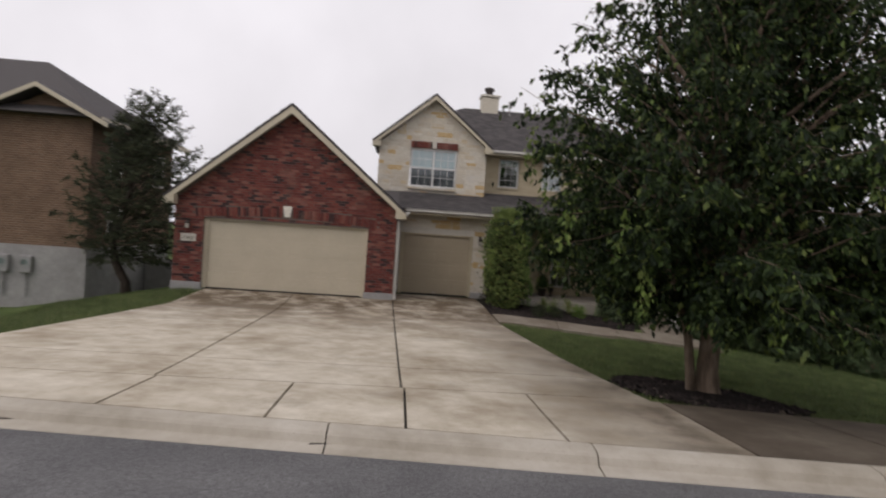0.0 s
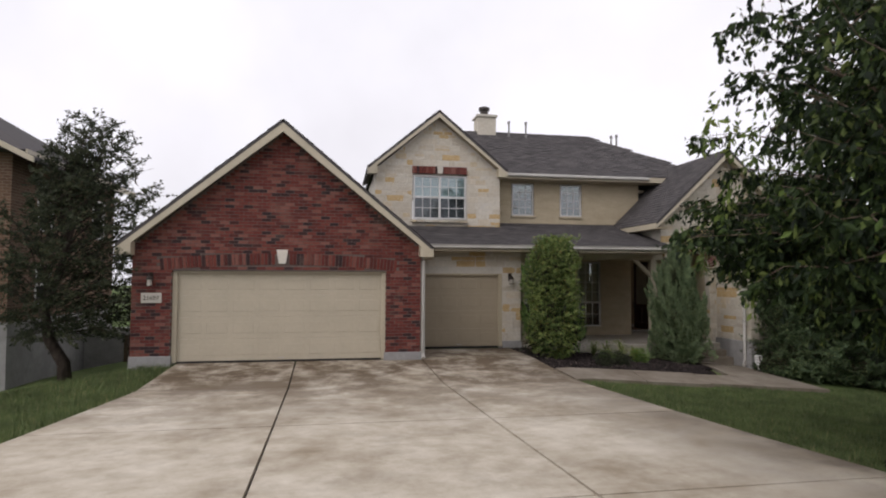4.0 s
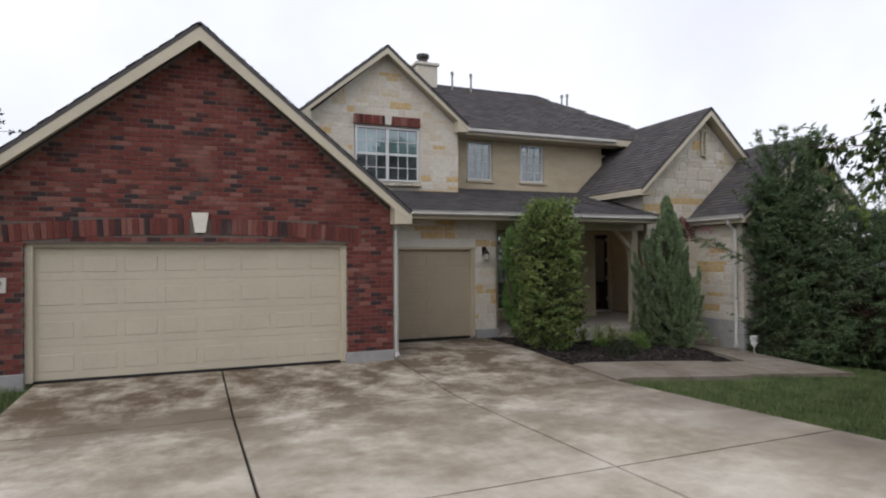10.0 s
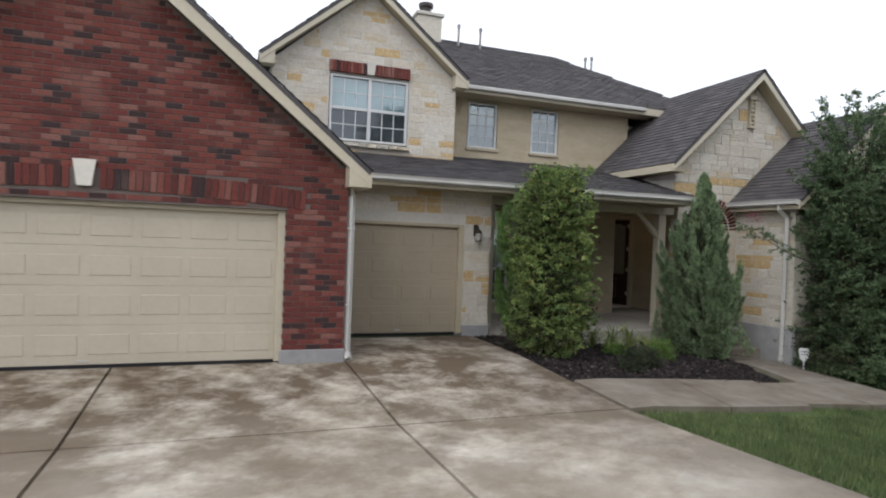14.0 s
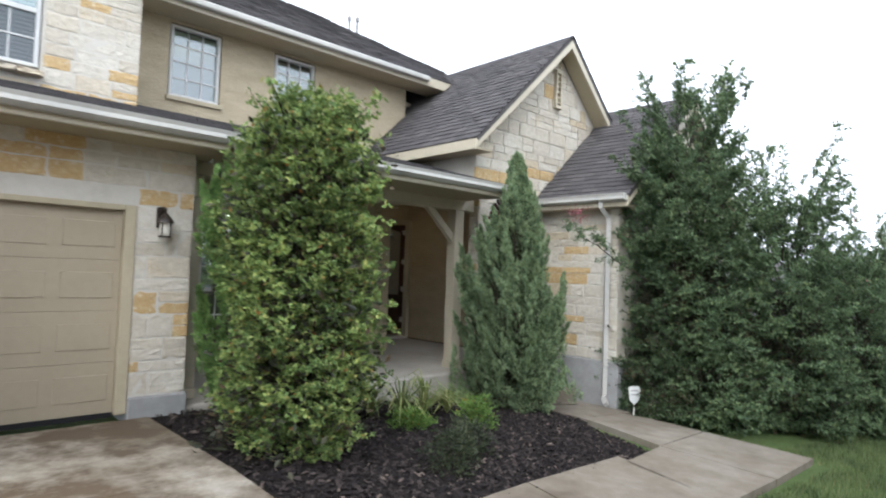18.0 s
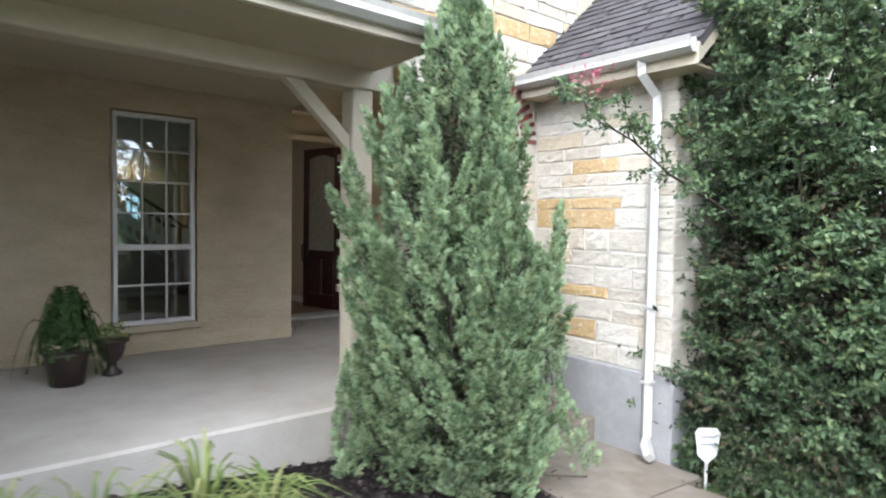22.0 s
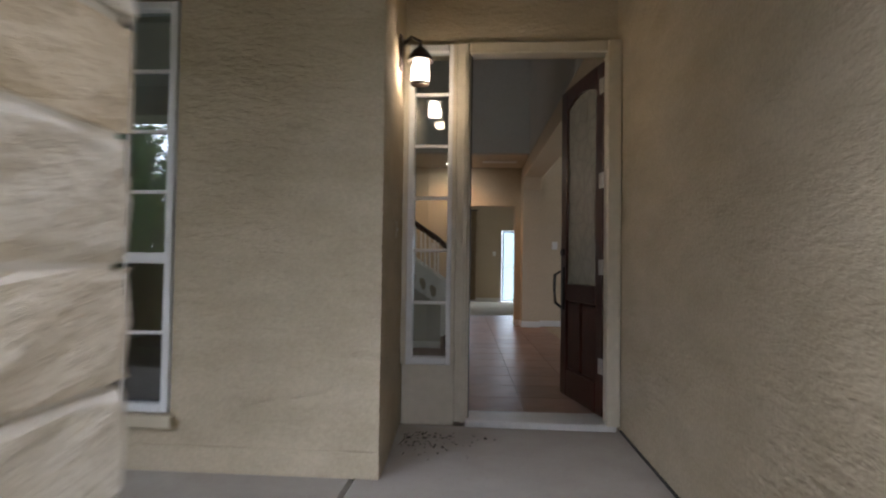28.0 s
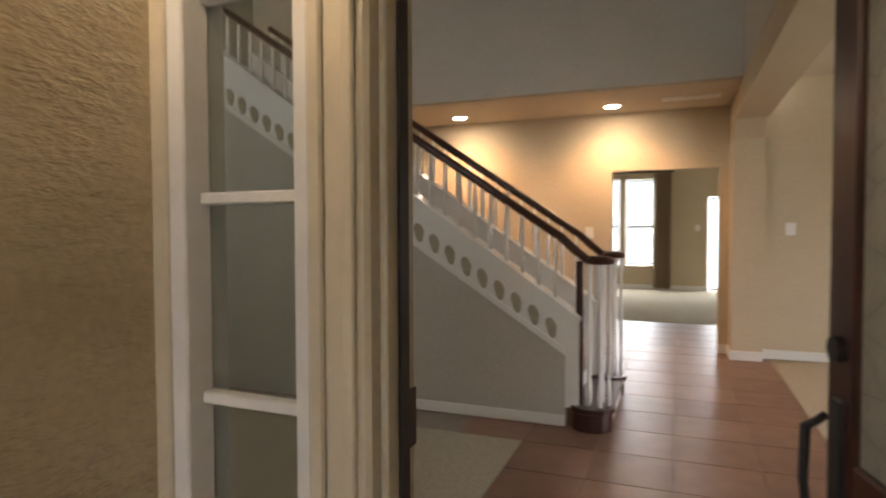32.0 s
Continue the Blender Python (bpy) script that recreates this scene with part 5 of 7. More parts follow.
# ---------- porch back wall, alcove and front door ----------
pb = MB()
holed(pb, 3.2, 8.18, 5.06, 5.24, 0.0, 2.9, [(6.19, 7.05, 0.28, 2.56), (4.14, 5.03, 0.28, 2.56)])
wall_porch = struct("wall_porch", pb, STUCCO, "tan stucco porch wall with tall windows")
al = MB().prism([(7.95, 5.24), (8.18, 5.24), (8.115, 6.3), (7.95, 6.3)], "z", 0.0, 3.2)
struct("wall_alcove_west", al, STUCCO, "tan stucco side of the door alcove")
struct("wall_alcove_east", MB().box(9.42, 9.8, 2.6, 2.72, 0.0, 3.2).prism([(9.7, 2.72), (9.95, 2.72), (9.95, 6.3), (9.61, 6.3), (9.61, 6.24), (9.64, 6.13)], "z", 0.012, 3.2), STUCCO, "tan stucco side wall of the entry")
door_wall = MB().box(8.1, 8.48, 6.242, 6.32, 0.0, 0.42).box(8.1, 9.64, 6.2, 6.5, 2.69, 3.2).box(8.1, 8.48, 6.242, 6.32, 2.68, 2.69)
struct("wall_door", door_wall, STUCCO, "tan stucco wall round the front door")
struct("wall_foot_joint", MB().prism([(9.692, 2.74), (9.705, 2.74), (9.645, 6.13), (9.632, 6.13)], "z", 0.0, 0.016), JOINT, "dark gap at the foot of the stucco wall")
struct("entry_ceiling", MB().box(7.95, 9.95, 2.6, 6.4, 3.05, 3.2), STUCCO, "tan entry ceiling")
struct("porch_skirting", MB().box(3.22, 8.185, 5.045, 5.06, 0.0, 0.14, 0.003).box(8.17, 8.184, 5.06, 5.2, 0.0, 0.1, 0.003), STUCCO, "stucco weep band at the wall foot")
window("window_5", 6.21, 7.03, 5.1, 0.3, 2.54, 3, (2, 4), 0.37, "tall white gridded porch window", back=None, sill=SOFFIT, screen=True)
window("window_6", 4.16, 5.01, 5.1, 0.3, 2.54, 3, (2, 4), 0.37, "tall white gridded porch window", back=None, sill=SOFFIT, screen=True)

sidelight = empty("sidelight", "tall narrow white sidelight with six panes", "window", kind="structure")
mb = MB().box(8.16, 8.2, 6.135, 6.24, 0.42, 2.68, 0.004).box(8.44, 8.472, 6.135, 6.24, 0.42, 2.68, 0.004).box(8.2, 8.44, 6.14, 6.24, 0.42, 0.47, 0.006).box(8.2, 8.44, 6.14, 6.24, 2.63, 2.68, 0.006)
part("window_frame", mb, WHITE, sidelight)
part("casing", MB().box(8.122, 8.16, 6.13, 6.24, 0.42, 2.68, 0.004).box(8.472, 8.5, 6.128, 6.24, 0.42, 2.68, 0.004), FRAME, sidelight, "cream timber casing")
for i in range(1, 6):
    z = 0.478 + i * 0.3705
    part("muntin", MB().box(8.2, 8.44, 6.17, 6.2, z - 0.011, z + 0.011, 0.003), WHITE, sidelight)
g = part("pane", MB().box(8.2, 8.44, 6.195, 6.2, 0.47, 2.63), CLEAR, sidelight)
g.visible_shadow = False
fr = empty("door_frame", "cream painted front door frame with moulded edges", "door frame", kind="structure")
for x0, x1 in ((8.5, 8.585), (9.54, 9.635)):
    part("jamb", MB().box(x0, x1, 6.13 if x0 < 9 else 6.12, 6.26, 0.03, 2.69, 0.008), FRAME, fr)
part("jamb_bead", MB().box(8.584, 8.598, 6.165, 6.26, 0.03, 2.62, 0.003).box(8.545, 8.565, 6.118, 6.131, 0.03, 2.62, 0.003), FRAME, fr)
part("panel_below_sidelight", MB().box(8.13, 8.5, 6.16, 6.24, 0.0, 0.42, 0.004), FRAME, fr)
part("head", MB().box(8.585, 9.54, 6.132, 6.26, 2.61, 2.69, 0.008), FRAME, fr)
part("weather_strip", MB().box(8.598, 8.604, 6.2, 6.23, 0.03, 2.61), IRON, fr)
part("strike_plate", MB().box(8.597, 8.602, 6.232, 6.258, 1.16, 1.26).box(8.597, 8.602, 6.232, 6.258, 0.96, 1.06), BRONZE, fr)
part("threshold", MB().box(8.58, 9.61, 6.12, 6.46, 0.0, 0.045, 0.008), GUTTER, fr, "pale metal threshold")

leaf = empty("front_door", "dark mahogany front door with leaded arched glass, open", "door", at=(9.535, 6.262, 0.06))
leaf.rotation_euler = (0, 0, radians(103))
DW, DH, DT = 0.86, 2.53, 0.045
mb = MB().box(0, 0.13, -DT, 0, 0, DH, 0.006).box(DW - 0.13, DW, -DT, 0, 0, DH, 0.006).box(0.13, DW - 0.13, -DT, 0, 0, 0.22, 0.006).box(0.13, DW - 0.13, -DT, 0, 0.78, 0.92, 0.006)
mb.prism([(0.13, DH), (0.13, 2.36)] + [(0.13 + 0.6 * t, 2.36 + 0.06 * math.sin(math.pi * t)) for t in np.linspace(0, 1, 11)][1:-1] + [(0.73, 2.36), (0.73, DH)], "y", -DT, 0)
part("door_body", mb, MAHOG, leaf)
part("lower_panel", MB().box(0.13, 0.42, -DT * 0.8, -0.01, 0.22, 0.78, 0.02).box(0.44, 0.73, -DT * 0.8, -0.01, 0.22, 0.78, 0.02), MAHOG, leaf)
part("leaded_glass", MB().box(0.12, 0.74, -DT * 0.6, -DT * 0.4, 0.9, 2.44), LEADED, leaf, "frosted leaded glass")
hd = MB().tube([(DW - 0.07, 0.03, 1.02), (DW - 0.07, 0.075, 0.99), (DW - 0.07, 0.08, 0.86), (DW - 0.07, 0.07, 0.76), (DW - 0.07, 0.02, 0.72)], [0.012, 0.014, 0.012, 0.014, 0.012], 8)
hd.tube([(DW - 0.07, -DT - 0.03, 1.02), (DW - 0.07, -DT - 0.075, 0.99), (DW - 0.07, -DT - 0.08, 0.86), (DW - 0.07, -DT - 0.07, 0.76), (DW - 0.07, -DT - 0.02, 0.72)], [0.012, 0.014, 0.012, 0.014, 0.012], 8)
part("handle", hd, IRON, leaf, "black iron grip handle", True)
part("deadbolt", MB().tube([(DW - 0.07, -DT - 0.02, 1.18), (DW - 0.07, 0.02, 1.18)], 0.032, 14), IRON, leaf)
part("handle_plate", MB().box(DW - 0.1, DW - 0.04, -DT - 0.012, 0.012, 0.7, 1.06, 0.006), IRON, leaf)
for z in (0.3, 1.0, 1.62, 2.3):
    part("hinge", MB().box(-0.012, 0.06, -0.004, 0.006, z, z + 0.11), GUTTER, leaf, "brushed steel hinge")


def sconce(at, lit, turn=0):
    """A lantern that hangs from an arm on the wall behind it (+y)."""
    s = empty("wall_lantern", "dark bronze wall lantern with frosted glass, " + ("lit" if lit else "unlit"), "wall lamp", at=at)
    part("back_plate", MB().box(-0.05, 0.05, 0.11, 0.135, -0.06, 0.16, 0.01), BRONZE, s)
    part("arm", MB().tube([(0, 0.12, 0.1), (0, 0.06, 0.15), (0, 0.0, 0.12), (0, 0, 0.06)], 0.012, 8), BRONZE, s)
    part("cap", MB().lathe((0, 0, 0), ((0.085, -0.01), (0.075, 0.02), (0.045, 0.06), (0.012, 0.09)), 14), BRONZE, s)
    part("glass_shade", MB().lathe((0, 0, -0.2), ((0.045, 0.05), (0.056, 0.08), (0.05, 0.19)), 14), SHADE if lit else STONE_MORTAR, s, "frosted glass shade")
    for i in range(4):
        a = math.pi / 4 + i * math.pi / 2
        part("cage_bar", MB().box(0.058 * math.cos(a) - 0.004, 0.058 * math.cos(a) + 0.004, 0.058 * math.sin(a) - 0.004, 0.058 * math.sin(a) + 0.004, -0.15, 0), BRONZE, s)
    part("bottom_ring", MB().lathe((0, 0, -0.16), ((0.058, 0), (0.062, 0.008), (0.058, 0.016)), 14), BRONZE, s)
    s.rotation_euler = (0, 0, turn)
    return s


sconce((2.9, 2.045, 1.95), False)
sconce((-6.22, -0.125, 1.92), False)
sconce((8.285, 5.72, 2.42), True, radians(90))


def corner_litter(n):
    return np.stack([8.2 + np.abs(rng.normal(0, 0.22, n)), 5.95 - np.abs(rng.normal(0, 0.22, n)), np.full(n, 0.004)], -1)


tagged(new("leaf_litter", chips("leaf_litter", 95, corner_litter, 0.010, MULCH)), "dark dry leaf litter in the porch corner", "litter", kind="stuff")
bell = empty("doorbell", "small pale doorbell button on stucco", "doorbell", at=(8.155, 5.63, 1.33))
part("plate", MB().box(0, 0.012, -0.018, 0.018, -0.05, 0.05, 0.003), FRAME, bell)
part("button", MB().tube([(0.01, 0, 0), (0.018, 0, 0)], 0.009, 10), WHITE, bell)

rail = empty("handrail", "black iron handrail beside the entry steps", "handrail")
part("top_rail", MB().tube([(8.25, 2.26, 0.79), (8.25, 2.2, 0.78), (8.25, 1.6, 0.38), (8.25, 1.52, 0.31)], 0.026, 4), IRON, rail)
part("bottom_rail", MB().tube([(8.25, 2.18, 0.12), (8.25, 1.6, -0.24)], 0.014, 4), IRON, rail)
for y, z, b in ((2.2, 0.77, -0.175), (1.62, 0.39, -0.36)):
    part("newel_bar", MB().box(8.23, 8.27, y - 0.02, y + 0.02, b, z), IRON, rail)
for i in range(5):
    y = 1.7 + i * 0.098
    part("baluster", MB().box(8.243, 8.257, y - 0.007, y + 0.007, -0.17 + i * 0.054, 0.42 + i * 0.06), IRON, rail)

# porch plants and small things
urn = empty("urn_planter", "dark iron urn planter with a small dry plant", "planter", at=(6.05, 4.27, 0))
part("urn", MB().lathe((0, 0, 0), ((0.1, 0), (0.1, 0.03), (0.05, 0.07), (0.045, 0.12), (0.1, 0.17), (0.13, 0.26), (0.13, 0.31), (0.17, 0.34), (0.17, 0.36), (0.13, 0.36)), 18), BRONZE, urn, smooth=True)
urn.scale = (0.85, 0.85, 0.9)
fern = empty("fern", "large drooping green fern in a pot on the porch floor", "plant", at=(5.68, 4.12, 0))
part("pot", MB().lathe((0, 0, 0), ((0.13, 0.0), (0.17, 0.26), (0.19, 0.28), (0.16, 0.28)), 16), BRONZE, fern, smooth=True)
sign = empty("yard_sign", "small white security sign on a stake", "sign", at=(9.55, 0.42, height(9.55, 0.42)))
sign.rotation_euler = (0, 0, radians(-40))
part("stake", MB().box(-0.012, 0.012, 0.006, 0.014, -0.1, 0.3), GUTTER, sign)
part("plate", MB().prism([(-0.09, 0.34), (-0.1, 0.4), (-0.07, 0.44), (0.07, 0.44), (0.1, 0.4), (0.09, 0.34), (0.075, 0.22), (0, 0.15), (-0.075, 0.22)], "y", -0.005, 0.005), WHITE, sign)
for z in (0.36, 0.3):
    part("print_bar", MB().box(-0.06, 0.06, -0.008, -0.005, z, z + 0.02), FOUND, sign)

# ---------- interior ----------
outside = set(bpy.data.objects)
FZ = 0.045
floor = struct("floor", MB().box(3.9, 13.0, 6.44, 15.35, -0.3, FZ - 0.008), GROUT, "grout bed under the terracotta tile floor")
TS = 0.495
for i in range(5):
    for j in range(19):
        x, y = 7.53 + i * TS, 6.42 + j * TS
        if y + TS > 15.5 or (i == 0 and y < 9.0):
            continue
        o = new("tile", bpy.data.meshes.get("tile") or MB().box(-TS / 2 + 0.004, TS / 2 - 0.004, -TS / 2 + 0.004, TS / 2 - 0.004, -0.01, 0).mesh("tile", TILE))
        o.location = (x + TS / 2, y + TS / 2, FZ)
        o.parent = floor
tagged(part("carpet", MB().box(3.9, 13.0, 15.35, 20.62, -0.3, FZ + 0.005), CARPET), "beige cut pile carpet in the far room", kind="structure")
tagged(part("carpet", MB().box(3.9, 8.02, 6.42, 9.38, FZ - 0.008, FZ + 0.004), CARPET), "beige carpet beside the foyer tiles", kind="structure")
tagged(part("carpet", MB().box(10.0, 13.0, 6.42, 13.0, FZ - 0.008, FZ + 0.004), CARPET), "beige carpet in the side room", kind="structure")
wi = MB()
wi.box(3.7, 3.9, 5.6, 20.8, -0.3, 5.1)
struct("wall_foyer_west", wi, WALLG, "grey beige painted foyer wall")
wi = MB()
holed(wi, 3.3, 8.02, 5.24, 5.4, 0.0, 2.9, [(6.19, 7.05, 0.28, 2.56), (4.14, 5.03, 0.28, 2.56)])
outside.add(struct("wall_study", wi, WALLG, "painted inner face of the porch wall"))
wu = MB().box(7.9, 9.6, 6.44, 6.54, 2.75, 5.1).box(3.9, 9.6, 11.69, 11.81, 2.975, 5.1)
struct("wall_foyer_upper", wu, WALLG, "pale upper wall of the two storey foyer")
we = MB().box(9.595, 9.915, 6.5, 7.95, -0.3, 2.97).box(9.595, 9.915, 7.95, 12.75, 2.72, 2.97).box(9.595, 9.915, 12.75, 13.1, -0.3, 2.97)
we.prism([(7.95, 2.72), (8.15, 2.72), (7.95, 2.52)], "x", 9.6, 9.91).prism([(12.75, 2.72), (12.55, 2.72), (12.75, 2.52)], "x", 9.6, 9.91)
struct("wall_foyer_east", we, WALLP, "beige wall with a clipped corner opening")
struct("wall_foyer_high", MB().box(9.592, 9.9, 6.5, 12.0, 2.97, 5.1), WALLG, "pale grey upper part of the foyer wall")
# the east wall's gap is added for the side room's fill lamp
struct("wall_side_room", MB().box(9.915, 13.0, 12.95, 13.1, -0.3, 3.2).box(12.9, 13.1, 6.4, 9.0, -0.3, 3.2).box(12.9, 13.1, 10.5, 12.95, -0.3, 3.2).box(12.9, 13.1, 9.0, 10.5, -0.3, 0.9).box(12.9, 13.1, 9.0, 10.5, 2.2, 3.2).box(9.915, 13.0, 6.5, 6.62, -0.3, 3.2), WALLP, "beige side room walls")
wb = MB()
holed(wb, 3.9, 13.0, 13.1, 13.25, -0.3, 3.4, [(8.257, 9.48, FZ - 0.4, 2.25)])
struct("wall_back_hall", wb, WALLP, "warm lit beige wall with an opening")
wf = MB()
holed(wf, 3.9, 13.0, 20.62, 20.8, -0.3, 3.6, [(7.85, 8.53, 0.62, 2.73), (7.0, 7.7, 0.62, 2.73), (9.71, 10.6, 0.045, 2.27)])
wf.box(12.9, 13.1, 13.25, 20.62, -0.3, 3.6)
struct("wall_far", wf, WALLP, "beige far wall with windows")
struct("ceiling_foyer", MB().box(3.7, 9.9, 5.6, 12.0, 5.1, 5.2), CEIL, "flat foyer ceiling")
struct("ceiling_hall", MB().box(3.7, 9.9, 11.81, 13.1, 2.97, 3.04), CEIL, "lower warm hall ceiling with round lights")
struct("ceiling_far", MB().box(3.7, 13.1, 13.25, 20.8, 3.6, 3.7).box(9.95, 13.1, 6.3, 13.1, 3.2, 3.3), CEIL, "flat room ceiling")
bb = MB().box(6.2, 8.25, 9.79, 9.805, FZ, 0.13, 0.003).box(9.58, 9.595, 6.55, 7.95, FZ, 0.15, 0.003).box(9.58, 9.915, 12.735, 12.75, FZ, 0.15, 0.003).box(9.915, 12.9, 12.935, 12.95, FZ, 0.15, 0.003)
bb.box(3.9, 8.257, 13.085, 13.1, FZ, 0.15, 0.003).box(3.9, 9.7, 20.605, 20.62, FZ, 0.16, 0.003).box(9.58, 9.595, 12.75, 13.1, FZ, 0.15, 0.003).box(9.48, 9.58, 13.085, 13.1, FZ, 0.15, 0.003)
struct("baseboard", bb, TRIM, "white moulded baseboard")
for x in (8.298, 6.397):
    c = empty("ceiling_light", "round recessed warm ceiling light, lit", "ceiling light", "recessed hall lights", at=(x, 12.62, 2.97))
    part("trim_ring", MB().lathe((0, 0, -0.012), ((0.1, 0), (0.11, 0.012)), 20), TRIM, c)
    part("lens", MB().lathe((0, 0, -0.014), ((0.078, 0), (0.078, 0.004)), 20), CAN, c)
av = empty("ceiling_vent", "white slatted air vent in the hall ceiling", "vent", at=(9.15, 12.45, 2.97))
part("vent_frame", MB().box(-0.3, 0.3, -0.1, 0.1, -0.012, 0, 0.004), TRIM, av)
window("window_7", 7.87, 8.515, 20.64, 0.64, 2.71, 1, (1, 1), 0.45, "bright far window behind curtains", back=None)
window("window_8", 7.02, 7.685, 20.64, 0.64, 2.71, 1, (1, 1), 0.45, "bright far window behind curtains", back=None)
window("window_9", 9.73, 10.58, 20.64, 0.07, 2.25, 1, (1, 1), 0.5, "white glazed back door", back=None, meet=False)
cu = empty("curtain", "long tan linen curtain hanging to the carpet", "curtain", "far window curtains", at=(8.5, 20.45, 0.1))
fold = [(0.4 * t, 0.05 * math.sin(t * 44)) for t in np.linspace(0, 1, 45)]
part("cloth", MB().prism(fold + [(x, y + 0.012) for x, y in fold[::-1]], "z", 0, 2.75), CURTAIN, cu)
copy_thing(cu, pose(6.6, 20.45, 0.1))
part("rod", MB().tube([(-1.6, 0, 2.78), (0.45, 0, 2.78)], 0.02, 8), BRONZE, cu)

# staircase rising towards the west
stair = empty("staircase", "white and mahogany staircase with turned balusters", "staircase")
S = 0.66


def sx(x):
    return 0.594 + S * (8.05 - x)


def su(x):
    return 0.852 + 0.7 * (8.15 - x)


def rail_z(x):
    return 1.356 + 0.672 * (8.17 - x)


part("side_wall", MB().prism([(8.05, FZ), (8.05, sx(8.05)), (4.4, sx(4.4)), (4.4, FZ)], "y", 9.735, 9.82), WALLG, stair, "grey painted spandrel wall")
for y0, y1 in ((9.7, 9.86), (10.7, 10.86)):
    part("stringer", MB().prism([(8.15, 0.2), (8.15, su(8.15)), (4.4, su(4.4)), (4.4, sx(4.4)), (8.05, sx(8.05)), (8.05, 0.2)], "y", y0, y1), TRIM, stair, "white boxed stringer")
    part("stringer_cap", MB().prism([(8.16, su(8.16)), (8.16, su(8.16) + 0.03), (4.4, su(4.4) + 0.03), (4.4, su(4.4))], "y", y0 - 0.015, y1 + 0.015), TRIM, stair)
    part("stringer_bead", MB().prism([(8.05, sx(8.05)), (8.05, sx(8.05) + 0.05), (4.4, sx(4.4) + 0.05), (4.4, sx(4.4))], "y", y0 - 0.018, y0), TRIM, stair)
for i in range(13):
    x1 = 8.37 - i * 0.27
    z = 0.205 + i * 0.1755
    part("tread", MB().box(x1 - 0.29, x1 + 0.02, 9.86, 10.7, z - 0.035, z, 0.01), CARPET if i else MAHOG, stair)
    part("riser", MB().box(x1 - 0.012, x1, 9.86, 10.7, z - 0.1755, z - 0.035), TRIM, stair)
    for h in (0.0, 0.135):
        xb = 7.95 - i * 0.27 - h
        zb = sx(xb) + 0.075
        curl = [(0.047 * math.cos(t) * (1.0 if math.sin(t) > 0 else 0.75), 0.055 + 0.075 * math.sin(t)) for t in np.linspace(0, 2 * math.pi, 13)[:-1]]
        part("step_bracket", MB().prism([(xb + u, zb + w - u * 0.65) for u, w in curl], "y", 9.688, 9.702), CARPET, stair, "tan carved bracket")
for y in (9.78, 10.78):
    for i in range(27):
        x = 7.96 - i * 0.128
        z, h = su(x) + 0.025, rail_z(x) - su(x) - 0.04
        part("baluster", MB().lathe((x, y, z), ((0.016, 0), (0.016, 0.1), (0.021, 0.115), (0.012, 0.15), (0.019, 0.24), (0.011, 0.36), (0.014, h)), 6), TRIM, stair, smooth=True)
    rz = [(8.34, y, 1.3), (8.2, y, 1.3), (8.1, y, rail_z(8.1) - 0.025), (8.0, y, rail_z(8.0)), (4.6, y, rail_z(4.6))]
    part("handrail", MB().tube(rz, 0.034, 8), MAHOG, stair, "dark mahogany handrail", True)
    part("newel_post", MB().box(8.12, 8.17, y - 0.025, y + 0.025, 0.2, 1.29, 0.006), MAHOG if y < 10 else TRIM, stair)
    part("volute", MB().lathe((8.29, y, 1.27), ((0.1, 0), (0.11, 0.03), (0.08, 0.055)), 18), MAHOG, stair)
    for k in range(5):
        a = k * math.pi / 2.5
        part("baluster", MB().lathe((8.28 + 0.08 * math.cos(a), y + 0.08 * math.sin(a), 0.2), ((0.017, 0), (0.02, 0.15), (0.012, 0.2), (0.019, 0.4), (0.012, 0.8), (0.015, 1.08)), 6), TRIM, stair, smooth=True)
    part("starting_step", MB().lathe((8.24, y, FZ), ((0.15, 0), (0.15, 0.13), (0.17, 0.14), (0.17, 0.175)), 20), MAHOG, stair, "rounded mahogany starting step")
for p, n in (((10.2, 12.94, 1.52), "light switch"), ((9.478, 20.61, 1.54), "light switch"), ((7.98, 13.09, 1.48), "thermostat")):
    o = empty("light_switch" if "switch" in n else "thermostat", "white wall " + n + " plate", n, at=p)
    part("plate", MB().box(-0.05, 0.05, -0.008, 0.006, -0.07, 0.07, 0.003), TRIM, o)
    part("toggle", MB().box(-0.012, 0.012, -0.018, -0.006, -0.025, 0.025), TRIM, o)

# the rooms behind the door stand at a slight angle to the porch
stair.location = (0.2, 0.07, 0)
bpy.context.view_layer.update()
inner = Matrix.Translation((9.06, 6.4, 0)) @ Matrix.Rotation(radians(2.5), 4, "Z") @ Matrix.Translation((-9.06, -6.4, 0))
for o in list(bpy.data.objects):
    if o.parent is None and (o not in outside or o.name.startswith(("can_glow", "window_daylight"))):
        o.matrix_world = inner @ o.matrix_world

# ---------- plants ----------


def leaves(name, centers, normals, size, mat, aspect=0.5, jitter=0.6):
    """Folded leaves: two triangles each, hung at the given points."""
    n = len(centers)
    d = normals + rng.normal(0, jitter, (n, 3))
    d /= np.linalg.norm(d, axis=1, keepdims=True) + 1e-9
    r = rng.normal(0, 1, (n, 3))
    s = np.cross(d, r)
    s /= np.linalg.norm(s, axis=1, keepdims=True) + 1e-9
    up = np.cross(s, d)
    L = (size * rng.uniform(0.6, 1.35, n))[:, None]
    tip = centers + d * L
    mid = centers + d * L * 0.5 + up * L * 0.08
    v = np.stack([centers, mid + s * L * aspect * 0.5, tip, mid - s * L * aspect * 0.5], 1).reshape(-1, 3)
    i = np.arange(n)[:, None] * 4
    f = np.concatenate([i + [0, 1, 2], i + [0, 2, 3]])
    # keep each leaf as one island
    return raw(name, v, f, mat)


